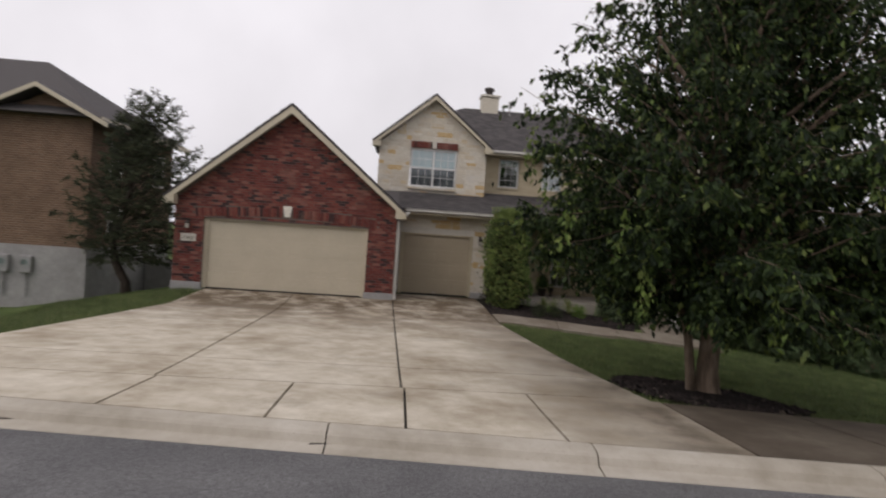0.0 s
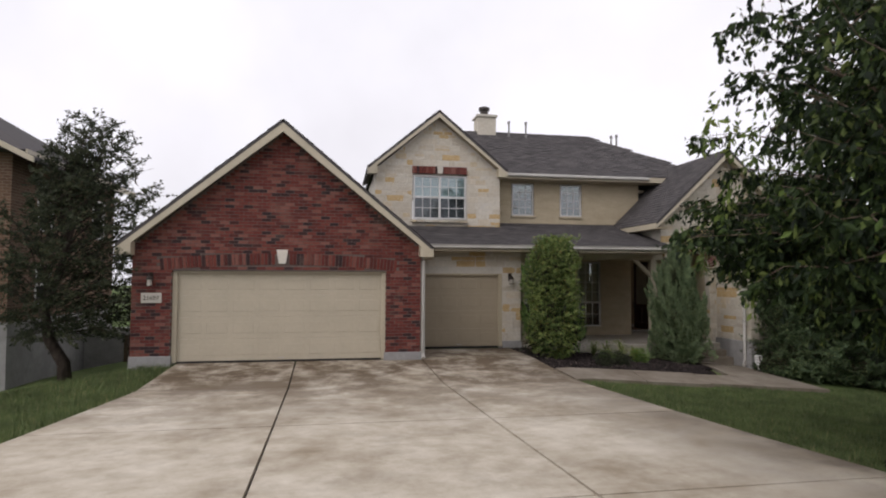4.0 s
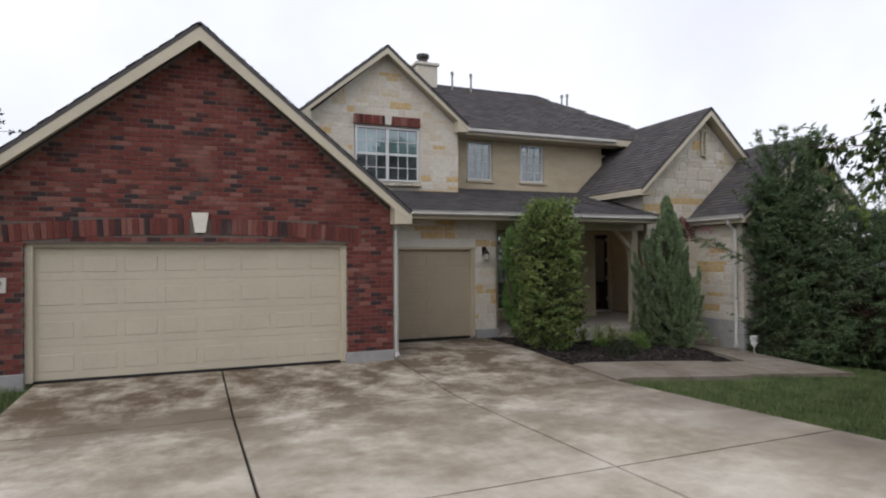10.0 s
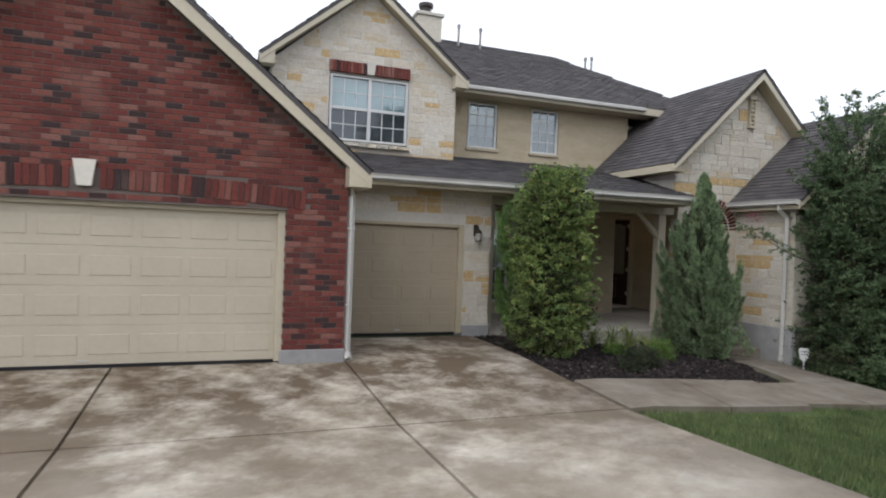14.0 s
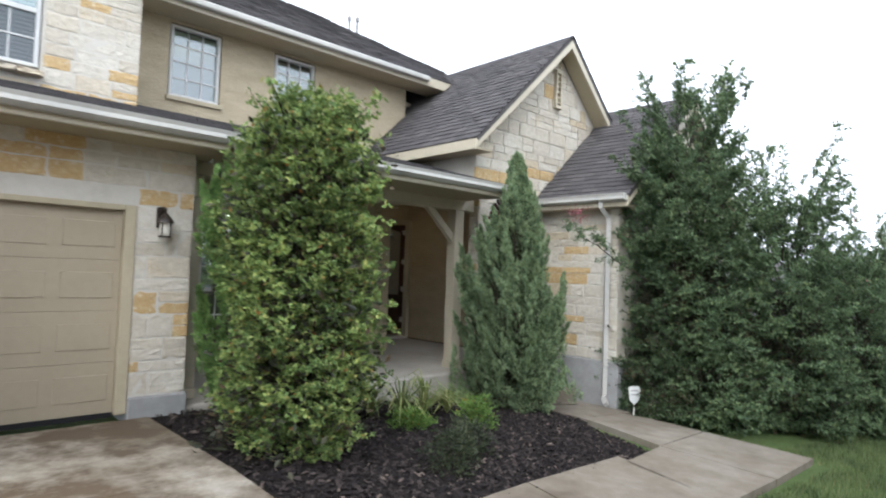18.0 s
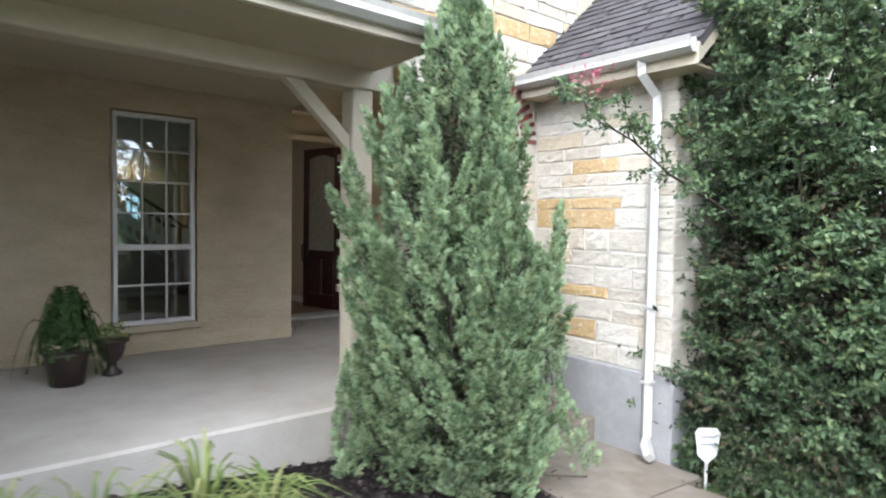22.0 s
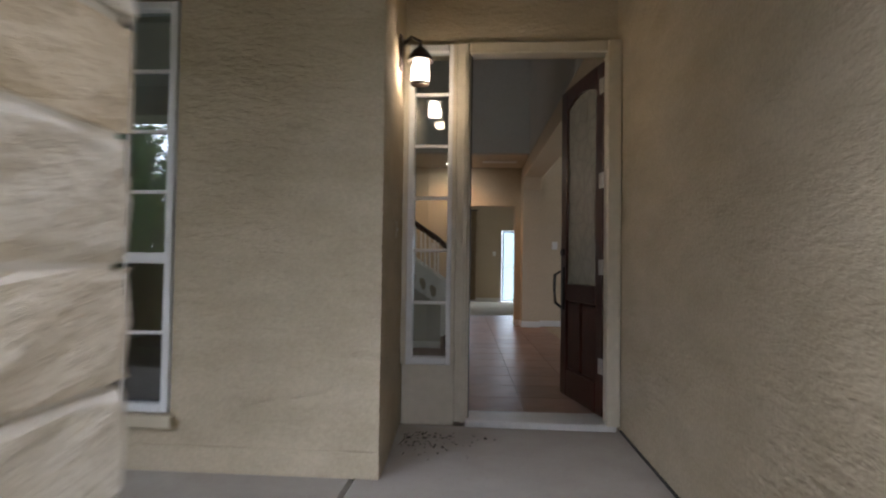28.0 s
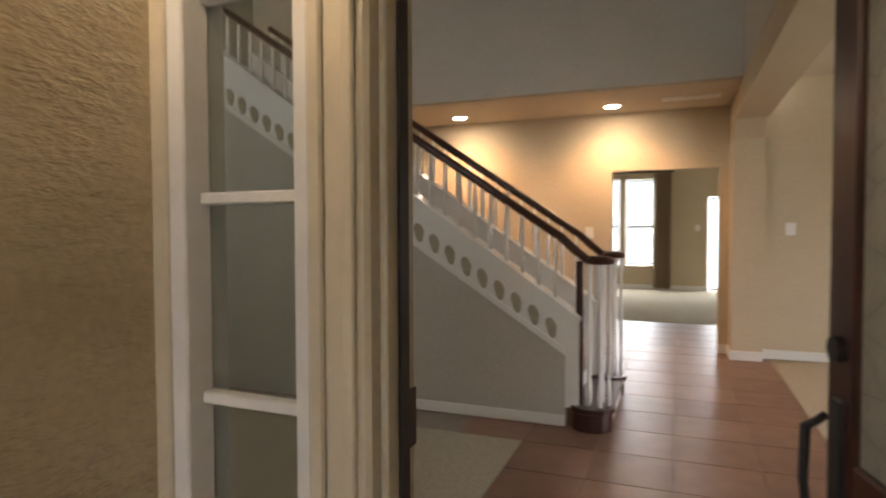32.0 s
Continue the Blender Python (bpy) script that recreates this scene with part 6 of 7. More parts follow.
def clumps(n, centre, radii, per, spread, hollow=0.55, floor=None, shape=None):
    """Leaf points gathered in sprays inside an ellipsoid, with gaps between."""
    c = np.array(centre)
    d = rng.normal(0, 1, (n, 3))
    d /= np.linalg.norm(d, axis=1, keepdims=True)
    r = rng.uniform(hollow ** 3, 1, n) ** (1 / 3)
    bump = 1 + 0.16 * np.sin(d[:, 0] * 5 + 1) * np.cos(d[:, 1] * 6 + d[:, 2] * 4)
    p = c + d * (r * bump)[:, None] * np.array(radii)
    if shape:
        p, d = shape(p, d)
    if floor is not None:
        ok = p[:, 2] > floor
        p, d = p[ok], d[ok]
    m = len(p)
    g = rng.normal(0, 1, (m * per, 3))
    g *= (1.9 * rng.uniform(0, 1, (m * per, 1)) ** 0.4) / np.linalg.norm(g, axis=1, keepdims=True)
    q = np.repeat(p, per, 0) + g * np.repeat(spread * rng.uniform(0.5, 1.3, (m, 1)), per, 0) * np.array((1, 1, 0.45))
    return q, np.repeat(d, per, 0), p


def limbs(mb, root, tips, r0, bend=0.25, seg=5):
    root = Vector(root)
    for t in tips:
        t = Vector(t)
        pts, rad = [], []
        off = Vector(rng.normal(0, 1, 3)) * bend * (t - root).length * 0.2
        for i in range(seg + 1):
            s = i / seg
            q = root.lerp(t, s) + off * math.sin(math.pi * s)
            q.z += bend * 0.4 * (t - root).length * math.sin(math.pi * s) * 0.4
            pts.append(q)
            rad.append(r0 * (1 - s) ** 0.9 + 0.006)
        mb.tube(pts, rad, 6)
    return mb


def twiggy(mb, root, tip, arch, twigs, reach, per, r0, start=0.3, flat=0.35, droop=0.0, keep=0.5):
    """One arching bough with side twigs left and right of it, leaves in pairs along the twigs. Gives leaf points and directions."""
    root, tip = np.array(root, float), np.array(tip, float)
    span = tip - root
    L = np.linalg.norm(span)
    wob = rng.normal(0, 0.06 * L, 3)

    def at(t):
        t = np.asarray(t, float)[:, None]
        return root + span * t + np.array((0, 0, arch * L)) * np.sin(np.pi * t) + wob * np.sin(2 * np.pi * t)
    n = 6
    mb.tube(list(at(np.linspace(0, 1, n))), [r0 * (1 - 0.88 * i / (n - 1)) for i in range(n)], 5, False)
    t = np.sort(rng.uniform(start, 1, twigs))
    p = at(t)
    ax = at(np.clip(t + 0.05, 0, 1)) - at(np.clip(t - 0.05, 0, 1))
    ax /= np.linalg.norm(ax, axis=1, keepdims=True) + 1e-9
    side = np.cross(ax, np.array((0, 0, 1.0))) + rng.normal(0, flat, (twigs, 3))
    side *= np.where(np.arange(twigs) % 2, 1, -1)[:, None]
    d = side * 0.8 + ax * 0.7 + np.array((0, 0, -droop))
    d /= np.linalg.norm(d, axis=1, keepdims=True) + 1e-9
    ln = reach * rng.uniform(0.45, 1.15, twigs) * (1.15 - 0.6 * t)
    for i in range(0, twigs, 2):
        if rng.random() < keep:
            mb.tube([p[i], p[i] + d[i] * ln[i]], [r0 * 0.3 + 0.001, 0.001], 3, False)
    u = np.tile(np.linspace(0.12, 1.0, per), twigs) + rng.normal(0, 0.04, twigs * per)
    P = np.repeat(p, per, 0) + np.repeat(d * ln[:, None], per, 0) * u[:, None] + np.array((0, 0, -droop * 0.5)) * (u ** 2 * np.repeat(ln, per))[:, None]
    w = np.cross(np.repeat(d, per, 0), rng.normal(0, 1, (twigs * per, 3)) * 0.6 + np.array((0, 0, 1.0)))
    w *= np.where(np.arange(twigs * per) % 2, 1, -1)[:, None]
    D = np.repeat(d, per, 0) * 0.7 + w * 0.6 + np.array((0, 0, -droop))
    return P + rng.normal(0, 0.008, P.shape), D


# street tree with a broad crown
tz = height(4.95, -9.6)
tree = empty("street_tree", "broad leafy green shade tree in a mulch ring", "tree", at=(0, 0, 0))
tr = MB()
tr.tube([(4.98, -9.6, tz - 0.15), (4.97, -9.6, tz + 0.08), (4.95, -9.6, tz + 0.4), (4.98, -9.58, tz + 0.9), (5.0, -9.5, tz + 1.6), (5.05, -9.35, tz + 2.6), (5.1, -9.2, tz + 3.8)], [0.25, 0.19, 0.155, 0.145, 0.135, 0.11, 0.065], 12)
part("trunk", tr, BARK, tree, "pale flaking trunk", True)
part("stem", MB().tube([(4.72, -9.62, tz - 0.1), (4.66, -9.62, tz + 0.4), (4.6, -9.6, tz + 0.9), (4.3, -9.5, tz + 1.8), (3.8, -9.3, tz + 3.0)], [0.09, 0.07, 0.065, 0.05, 0.025], 9), BARK, tree, smooth=True)
CX, CY0 = 5.75, -9.1


def crown_floor(x, y):
    return tz + 1.0 + 0.42 * max(0.0, 4.4 - x) - 0.25 * min(1.0, max(0.0, x - 5.5)) + 0.5 * max(0.0, y + 9.2)


wood, P, D = MB(), [], []
for i in range(395):
    a, u = i * 2.39996 + rng.uniform(-0.4, 0.4), ((i + rng.uniform(0, 1)) / 395) ** 1.4
    z = tz + 1.35 + 6.6 * u
    k = float(np.interp(u, (0, 0.18, 0.42, 0.75, 1), (3.2, 3.9, 3.65, 2.4, 0.6))) * (1 + 0.13 * math.sin(3 * a + 7 * u) + 0.1 * math.sin(5 * a - 11 * u)) * (rng.uniform(0.85, 1.1) if i % 3 else rng.uniform(0.35, 0.75))
    k *= 0.93 if math.sin(a) > 0.25 else 1.0
    x, y = CX + k * math.cos(a), CY0 + 0.95 * k * math.sin(a)
    z = max(z, crown_floor(x, y))
    root = (5.02 + 0.3 * (x - 5.02), -9.45 + 0.3 * (y + 9.45), tz + 1.5 + (z - tz - 1.5) * 0.62)
    p, d = twiggy(wood, root, (x, y, z), 0.1, 34, 0.62, 13, 0.018, 0.15, 0.6, 0.45, 0.25)
    P.append(p)
    D.append(d)
P, D = np.concatenate(P), np.concatenate(D)
airy = (P[:, 2] < tz + 2.8) | (rng.uniform(0, 1, len(P)) > 0.42)
P, D = P[airy], D[airy] * 0.5 + np.array((0, 0, -0.6))
fresh = rng.uniform(0, 1, len(P)) < 0.04
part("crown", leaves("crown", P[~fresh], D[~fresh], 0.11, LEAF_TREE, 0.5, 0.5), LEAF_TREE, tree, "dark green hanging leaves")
# pale young sprigs that hang from the outer crown
S_p, S_d = [], []
for i in range(46):
    a, u = rng.uniform(0, 6.283), rng.uniform(0.02, 0.5)
    k = float(np.interp(u, (0, 0.18, 0.5), (3.1, 3.75, 3.4))) * rng.uniform(0.9, 1.06)
    x, y = CX + k * math.cos(a), CY0 + 0.95 * k * math.sin(a)
    b = np.array((x, y, max(tz + 1.35 + 6.6 * u, crown_floor(x, y))))
    m = 34
    t = rng.uniform(0, 1, m)
    S_p.append(b + np.array((0.1 * math.cos(a), 0.1 * math.sin(a), -0.55)) * t[:, None] + rng.normal(0, 0.05, (m, 3)))
    S_d.append(np.tile((0.2 * math.cos(a), 0.2 * math.sin(a), -0.9), (m, 1)))
S_p, S_d = np.concatenate(S_p + [P[fresh]]), np.concatenate(S_d + [D[fresh]])
part("new_growth", leaves("new_growth", S_p, S_d, 0.1, LEAF_FRESH, 0.45, 0.4), LEAF_FRESH, tree, "yellow-green young leaves")
part("branch", wood, BARK, tree, smooth=True)
main = MB()
for i in range(16):
    a, z = i * 2.39996, tz + 1.5 + 0.22 * i
    main.tube([(5.0, -9.5, tz + 1.0 + 0.12 * i), (5.0 + 0.55 * math.cos(a), -9.45 + 0.55 * math.sin(a), z + 0.2), (5.1 + 1.8 * math.cos(a), -9.3 + 1.7 * math.sin(a), z + 1.0)], [0.075, 0.05, 0.018], 7)
part("limb", main, BARK, tree, smooth=True)

# oak beside the garage
oz = height(-8.6, 1.0)
oak = empty("oak_tree", "small leaning live oak with open crown", "tree")
part("trunk", MB().tube([(-8.35, 1.0, oz - 0.2), (-8.4, 1.0, oz + 0.4), (-8.75, 1.0, oz + 1.0), (-8.85, 1.0, oz + 1.7), (-8.55, 1.0, oz + 2.6), (-8.3, 1.0, oz + 3.6)], [0.17, 0.14, 0.12, 0.1, 0.08, 0.05], 10), DARKBARK, oak, smooth=True)
wood, P, D = MB(), [], []
for i in range(170):
    a, u = i * 2.39996, (i + rng.uniform(0, 1)) / 170
    k = float(np.interp(u, (0, 0.25, 0.6, 1), (1.5, 2.1, 1.7, 0.4))) * (rng.uniform(0.8, 1.12) if i % 3 else rng.uniform(0.3, 0.7))
    k *= 1.2
    x, y, z = -7.75 + k * math.cos(a), 1.1 + 0.8 * k * math.sin(a), oz + 0.9 + 5.5 * u
    p, d = twiggy(wood, (-8.6 + 0.2 * k * math.cos(a), 1.0 + 0.2 * k * math.sin(a), oz + 1.2 + (z - oz - 1.2) * 0.6), (x, y, z), 0.08, 20, 0.42, 13, 0.016, 0.2, 0.6, 0.1, 0.4)
    P.append(p)
    D.append(d)
part("crown", leaves("crown", np.concatenate(P), np.concatenate(D), 0.075, LEAF_OAK, 0.5), LEAF_OAK, oak, "sparse grey green leaves")
part("branch", wood, DARKBARK, oak, smooth=True)

# tall yellow-green shrub at the porch corner
sz = height(3.5, 0.3)


def cylinder_points(n, c, r, z0, z1, hollow, per, spread, taper=lambda h: 1.0):
    a, u, z = rng.uniform(0, 6.283, n), np.sqrt(rng.uniform(hollow ** 2, 1, n)), rng.uniform(0, 1, n)
    rr = u * np.array([taper(h) for h in z]) * (1 + 0.13 * np.sin(a * 3 + z * 9) + 0.1 * np.sin(a * 5 - z * 23) + 0.05 * np.sin(a * 11 + z * 41))
    p = np.stack([c[0] + r[0] * rr * np.cos(a), c[1] + r[1] * rr * np.sin(a), z0 + (z1 - z0) * z], -1)
    d = np.stack([np.cos(a), np.sin(a), np.full(n, 0.15)], -1)
    q = np.repeat(p, per, 0) + rng.normal(0, 1, (n * per, 3)) * spread * np.array((1, 1, 0.5))
    return q, np.repeat(d, per, 0), p


def boughs(mb, root, tips, m, wide):
    """Thin arching limbs from a root to the tips, with leaf points along their outer half."""
    out, root = [], np.array(root, float)
    for e in tips:
        e = np.array(e, float)
        out_dir = e - root
        sag = 0.1 * np.linalg.norm(out_dir)

        def at(t):
            return root + out_dir * np.array((t ** 1.5, t ** 1.5, t ** 0.8)) + np.array((0, 0, -sag * t ** 4))
        mb.tube([at(t) for t in np.linspace(0.02, 1, 8)], [0.014, 0.012, 0.01, 0.008, 0.006, 0.005, 0.004, 0.002], 5, False)
        t = rng.uniform(0.5, 1.0, m)
        out.append(np.stack([at(v) for v in t]) + rng.normal(0, 1, (m, 3)) * (wide * (1.25 - t))[:, None] * 1.6)
    return np.concatenate(out)


shrub = empty("tall_shrub", "tall columnar yellow-green leafy shrub", "shrub")
wood, P, D = MB(), [], []
for i in range(330):
    a, u = i * 2.39996, (i + rng.uniform(0, 1)) / 330
    k = float(np.interp(u, (0, 0.2, 0.8, 1), (0.62, 0.78, 0.74, 0.35))) * (1 + 0.14 * math.sin(3 * a + 9 * u) + 0.1 * math.sin(4 * a - 19 * u)) * rng.uniform(0.8, 1.08)
    k *= 0.9
    x, y, z = 3.54 + k * math.cos(a), 0.3 + k * math.sin(a), sz + 0.12 + (2.95 - sz) * u
    p, d = twiggy(wood, (3.5 + 0.35 * k * math.cos(a), 0.3 + 0.35 * k * math.sin(a), z - 0.22), (x, y, z), 0.04, 13, 0.17, 15, 0.006, 0.2, 0.5, 0.12, 0.3)
    P.append(p)
    D.append(d)
part("crown", leaves("crown", np.concatenate(P), np.concatenate(D), 0.043, LEAF_SHRUB, 0.55, 0.45), LEAF_SHRUB, shrub, "yellow-green variegated leaves")
part("branch", wood, DARKBARK, shrub, smooth=True)
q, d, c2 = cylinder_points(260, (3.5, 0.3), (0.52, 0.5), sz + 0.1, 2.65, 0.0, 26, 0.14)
part("inner_crown", leaves("inner_crown", q, d, 0.07, LEAF_SHADE, 0.5), LEAF_SHADE, shrub)
part("stem", limbs(MB(), (3.5, 0.3, sz), [c2[i] for i in rng.integers(0, len(c2), 24)], 0.02), DARKBARK, shrub, smooth=True)


def juniper(name, at, h, r, spires, label, mat, tipmat, shape, tilt=0.72, dense=1.0, lean=0.0):
    """A juniper of leaning spires. Each is a spindle of soft upswept tufts that ends in a point. shape(u, a): radius share at a height share and bearing."""
    j = empty(name, label, "juniper")
    z0 = height(*at) - 0.02
    axis, P, D, O = MB(), [], [], []
    for i in range(spires):
        u = (i + rng.uniform(0, 1)) / spires
        a = i * 2.39996 + rng.uniform(-0.35, 0.35)
        w = r * shape(u, a) * (rng.uniform(0.74, 1.1) if i % 4 else rng.uniform(0.4, 0.75))
        L = rng.uniform(0.55, 1.0) * (0.5 + 0.5 * min(1, h / 3.5)) * (1.0 if i % 4 else 1.5)
        tip = np.array((at[0] + w * math.cos(a), at[1] + w * math.sin(a), z0 + 0.3 + u * (h - 0.3)))
        t0 = tilt * rng.uniform(0.55, 1.15) * (1.0 - 0.75 * u)
        b = a + rng.normal(0, 0.75)
        ax = np.array((math.cos(b) * t0 + rng.normal(-lean, 0.12), math.sin(b) * t0, 1.0))
        if i == spires - 1:
            tip, ax, L = np.array((at[0], at[1], z0 + h)), np.array((0.04, 0.0, 1.0)), 1.0
        tip[0] = min(tip[0], at[0] + r * 0.85)
        ax /= np.linalg.norm(ax)
        base = tip - ax * L
        base[2] = max(base[2], z0 + 0.03)
        axis.tube([(at[0], at[1], z0 + max(0.0, (base[2] - z0) * 0.5)), base, base + (tip - base) * 0.6], [0.008, 0.005, 0.001], 4, False)
        fat = rng.uniform(0.085, 0.145) * (1 - 0.35 * u)
        m = int(78 * L * dense)
        s = (np.arange(m) + rng.uniform(0, 1, m)) / m
        b = rng.uniform(0, 6.283, m)
        e1 = np.cross(ax, (0.3, 0.9, 0.1))
        e1 /= np.linalg.norm(e1)
        e2 = np.cross(ax, e1)
        o = np.cos(b)[:, None] * e1 + np.sin(b)[:, None] * e2
        R = fat * np.sin(np.pi * np.clip(0.22 + 0.72 * s, 0, 1)) ** 0.7 * (1 - s) ** 0.6 + 0.006
        q = base + (tip - base) * (s * 0.96)[:, None] + o * (R * rng.uniform(0.25, 0.75, m))[:, None]
        d = ax * 0.85 + o * rng.uniform(0.3, 0.85, (m, 1)) * (1 - 0.8 * s)[:, None]
        d /= np.linalg.norm(d, axis=1, keepdims=True)
        ln = rng.uniform(0.075, 0.16, m) * (1 - 0.3 * s)
        n = 38
        t = rng.uniform(0, 1, (m, n)) ** 0.75
        v = rng.normal(0, 1, (m, n, 3))
        v /= np.linalg.norm(v, axis=2, keepdims=True)
        wide = (0.021 * (1 - t) ** 0.6 + 0.003) * rng.uniform(0.3, 1.1, (m, n))
        P.append((q[:, None] + d[:, None] * (ln[:, None] * t)[..., None] + v * wide[..., None]).reshape(-1, 3))
        D.append((d[:, None] * 0.95 + v * 0.4).reshape(-1, 3))
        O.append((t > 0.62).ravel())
    P, D, O = np.concatenate(P), np.concatenate(D), np.concatenate(O)
    clear = P[:, 0] < at[0] + r * 0.95
    P, D, O = P[clear], D[clear], O[clear]
    part("foliage", leaves("foliage", P[~O], D[~O], 0.028, mat, 0.36, 0.2), mat, j, "soft blue-green scale foliage")
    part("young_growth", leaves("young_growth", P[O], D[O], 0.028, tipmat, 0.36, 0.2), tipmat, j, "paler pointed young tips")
    # inner mass in the darkened colour: shade between the spires
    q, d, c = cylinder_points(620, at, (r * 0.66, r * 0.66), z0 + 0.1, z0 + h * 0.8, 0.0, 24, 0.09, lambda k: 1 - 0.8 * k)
    part("inner_foliage", leaves("inner_foliage", q, d, 0.05, LEAF_SHADE, 0.3), LEAF_SHADE, j, "brown inner twigs and leaves, darkened for the shade inside")
    part("stem", axis, DARKBARK, j, smooth=True)
    return j


tw = MB()
S2 = boughs(tw, (3.5, 0.3, 1.5), [(3.5 + k * math.cos(a), 0.3 + k * math.sin(a), h) for k, a, h in zip(rng.uniform(0.15, 0.8, 26), rng.uniform(0, 6.283, 26), rng.uniform(2.8, 3.35, 26))], 70, 0.05)
part("twig", tw, DARKBARK, shrub, smooth=True)
part("foliage", leaves("foliage", S2, rng.normal(0, 1, S2.shape), 0.062, LEAF_SHRUB, 0.5), LEAF_SHRUB, shrub)
def by_steps(u, a):
    """Full below, with one lower shoulder towards the drive and a single leader above it."""
    return float(np.interp(u, (0, 0.2, 0.45, 0.62, 0.8, 1), (0.82, 1.0, 0.93, 0.6, 0.32, 0.05))) * (1 + (0.38 if 0.46 < u < 0.76 else 0.0) * max(0.0, math.cos(a - 2.75)))


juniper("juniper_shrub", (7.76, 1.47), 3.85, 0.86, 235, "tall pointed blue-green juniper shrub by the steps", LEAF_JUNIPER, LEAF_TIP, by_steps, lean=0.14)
juniper("juniper_shrub", (3.82, 1.36), 3.1, 0.82, 130, "feathery bright green juniper behind the leafy shrub", LEAF_PLUME, LEAF_PLUME, lambda u, a: float(np.interp(u, (0, 0.3, 0.8, 1), (0.8, 1.0, 0.85, 0.2))), tilt=0.6)


def bush(name, at, r, z1, n, label, size, mat=LEAF_HEDGE, whips=30, pink=0, west=-99):
    """Layered arching boughs with flat leafy sprays; long whips stand out of the uneven top."""
    b = empty(name, label, "bush")
    z0 = height(*at)
    wood, P, D = MB(), [], []
    for i in range(n + whips):
        long = i >= n
        a = i * 2.39996 + rng.uniform(-0.4, 0.4)
        u = rng.uniform(0.55, 1.14) if long else ((i + rng.uniform(0, 1)) / n) ** 1.75 * 0.9
        env = float(np.interp(u, (0, 0.12, 0.4, 0.7, 1.0), (0.85, 1.0, 0.98, 0.8, 0.5))) * (1 + 0.17 * math.sin(3 * a + 8 * u) + 0.12 * math.sin(5 * a - 17 * u))
        k = env * (rng.uniform(1.0, 1.5) if long else (rng.uniform(0.8, 1.1) if i % 3 else rng.uniform(0.4, 0.75)))
        tip = (max(at[0] + r[0] * k * math.cos(a), west + rng.uniform(0, 0.2) - (0.3 if u > 0.55 else 0.0)), at[1] + r[1] * k * math.sin(a), z0 + 0.12 + (z1 - z0) * u + (0.12 if long else 0))
        root = (at[0] + 0.3 * r[0] * k * math.cos(a), at[1] + 0.3 * r[1] * k * math.sin(a), max(z0, tip[2] - (1.3 if long else 0.45)))
        p, d = twiggy(wood, root, tip, 0.1, 26 if long else 17, 0.2 if long else 0.3, 11 if long else 16, 0.009, 0.2, 0.4, 0.1, 0.35)
        P.append(p)
        D.append(d)
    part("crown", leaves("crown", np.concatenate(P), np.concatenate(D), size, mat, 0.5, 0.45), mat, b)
    part("branch", wood, DARKBARK, b, smooth=True)
    env = lambda h: float(np.interp(h, (0, 0.1, 0.5, 1), (0.85, 1.0, 0.8, 0.3)))
    # inner mass in the darkened colour: shade deep in the bush
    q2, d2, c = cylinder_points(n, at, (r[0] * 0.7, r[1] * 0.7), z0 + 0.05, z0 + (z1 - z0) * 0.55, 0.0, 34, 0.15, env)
    part("inner_crown", leaves("inner_crown", q2, d2, size * 1.1, LEAF_SHADE, 0.5), LEAF_SHADE, b)
    if pink:
        P = np.concatenate(P)
        i = rng.integers(0, len(P), pink)
        p = np.repeat(P[i], 14, 0) + rng.normal(0, 0.05, (pink * 14, 3))
        part("blossom", leaves("blossom", p, rng.normal(0, 1, p.shape), 0.03, FLOWER, 0.9), FLOWER, b, "faded pink blossom")
    return b


bush("evergreen_bush", (10.37, 0.0), (1.32, 1.25), 4.3, 470, "tall dark green small-leaved bush against the wing", 0.055, whips=90, west=9.62)
bush("evergreen_bush", (12.1, -0.95), (1.5, 1.25), 3.3, 250, "dark green spreading bush beside the lawn", 0.054, whips=45)
bush("flowering_bush", (14.0, -1.5), (1.6, 1.4), 2.5, 220, "green crape myrtle bush with faded pink blossom", 0.05, whips=40, pink=50)
bush("flowering_bush", (16.3, -1.9), (1.7, 1.5), 2.2, 160, "green crape myrtle bush with faded pink blossom", 0.06, whips=30, pink=30)
# a long branch reaching over the path
br = empty("leaning_branch", "thin leafy branch reaching over the path", "branch")
way = [(10.0, 0.2, 1.3), (9.5, 0.4, 1.63), (9.0, 0.5, 1.82), (8.5, 0.5, 2.02), (8.0, 0.5, 2.13)]
part("twig", MB().tube(way, [0.014, 0.011, 0.009, 0.006, 0.004], 6), DARKBARK, br, smooth=True)
P, D, side = [], [], MB()
for i in range(15):
    t = 0.2 + 0.8 * i / 14
    b = np.array([np.interp(t, np.linspace(0, 1, 5), [w[j] for w in way]) for j in range(3)])
    p, d = twiggy(side, b, b + np.array((-0.28, rng.uniform(-0.2, 0.15), rng.uniform(-0.12, 0.3))), 0.1, 10, 0.11, 8, 0.004, 0.1, 0.5, 0.1, 0.5)
    P.append(p)
    D.append(d)
part("side_twig", side, DARKBARK, br, smooth=True)
part("foliage", leaves("foliage", np.concatenate(P), np.concatenate(D), 0.042, LEAF_HEDGE, 0.5), LEAF_HEDGE, br)
nt = np.array((8.55, 0.9, 2.5)) + rng.normal(0, 0.1, (90, 3)) * np.array((1, 1, 0.6))
part("new_growth", leaves("new_growth", nt, rng.normal(0, 1, nt.shape), 0.045, FLOWER, 0.4), FLOWER, br, "reddish young leaves")["kind"] = "stuff"


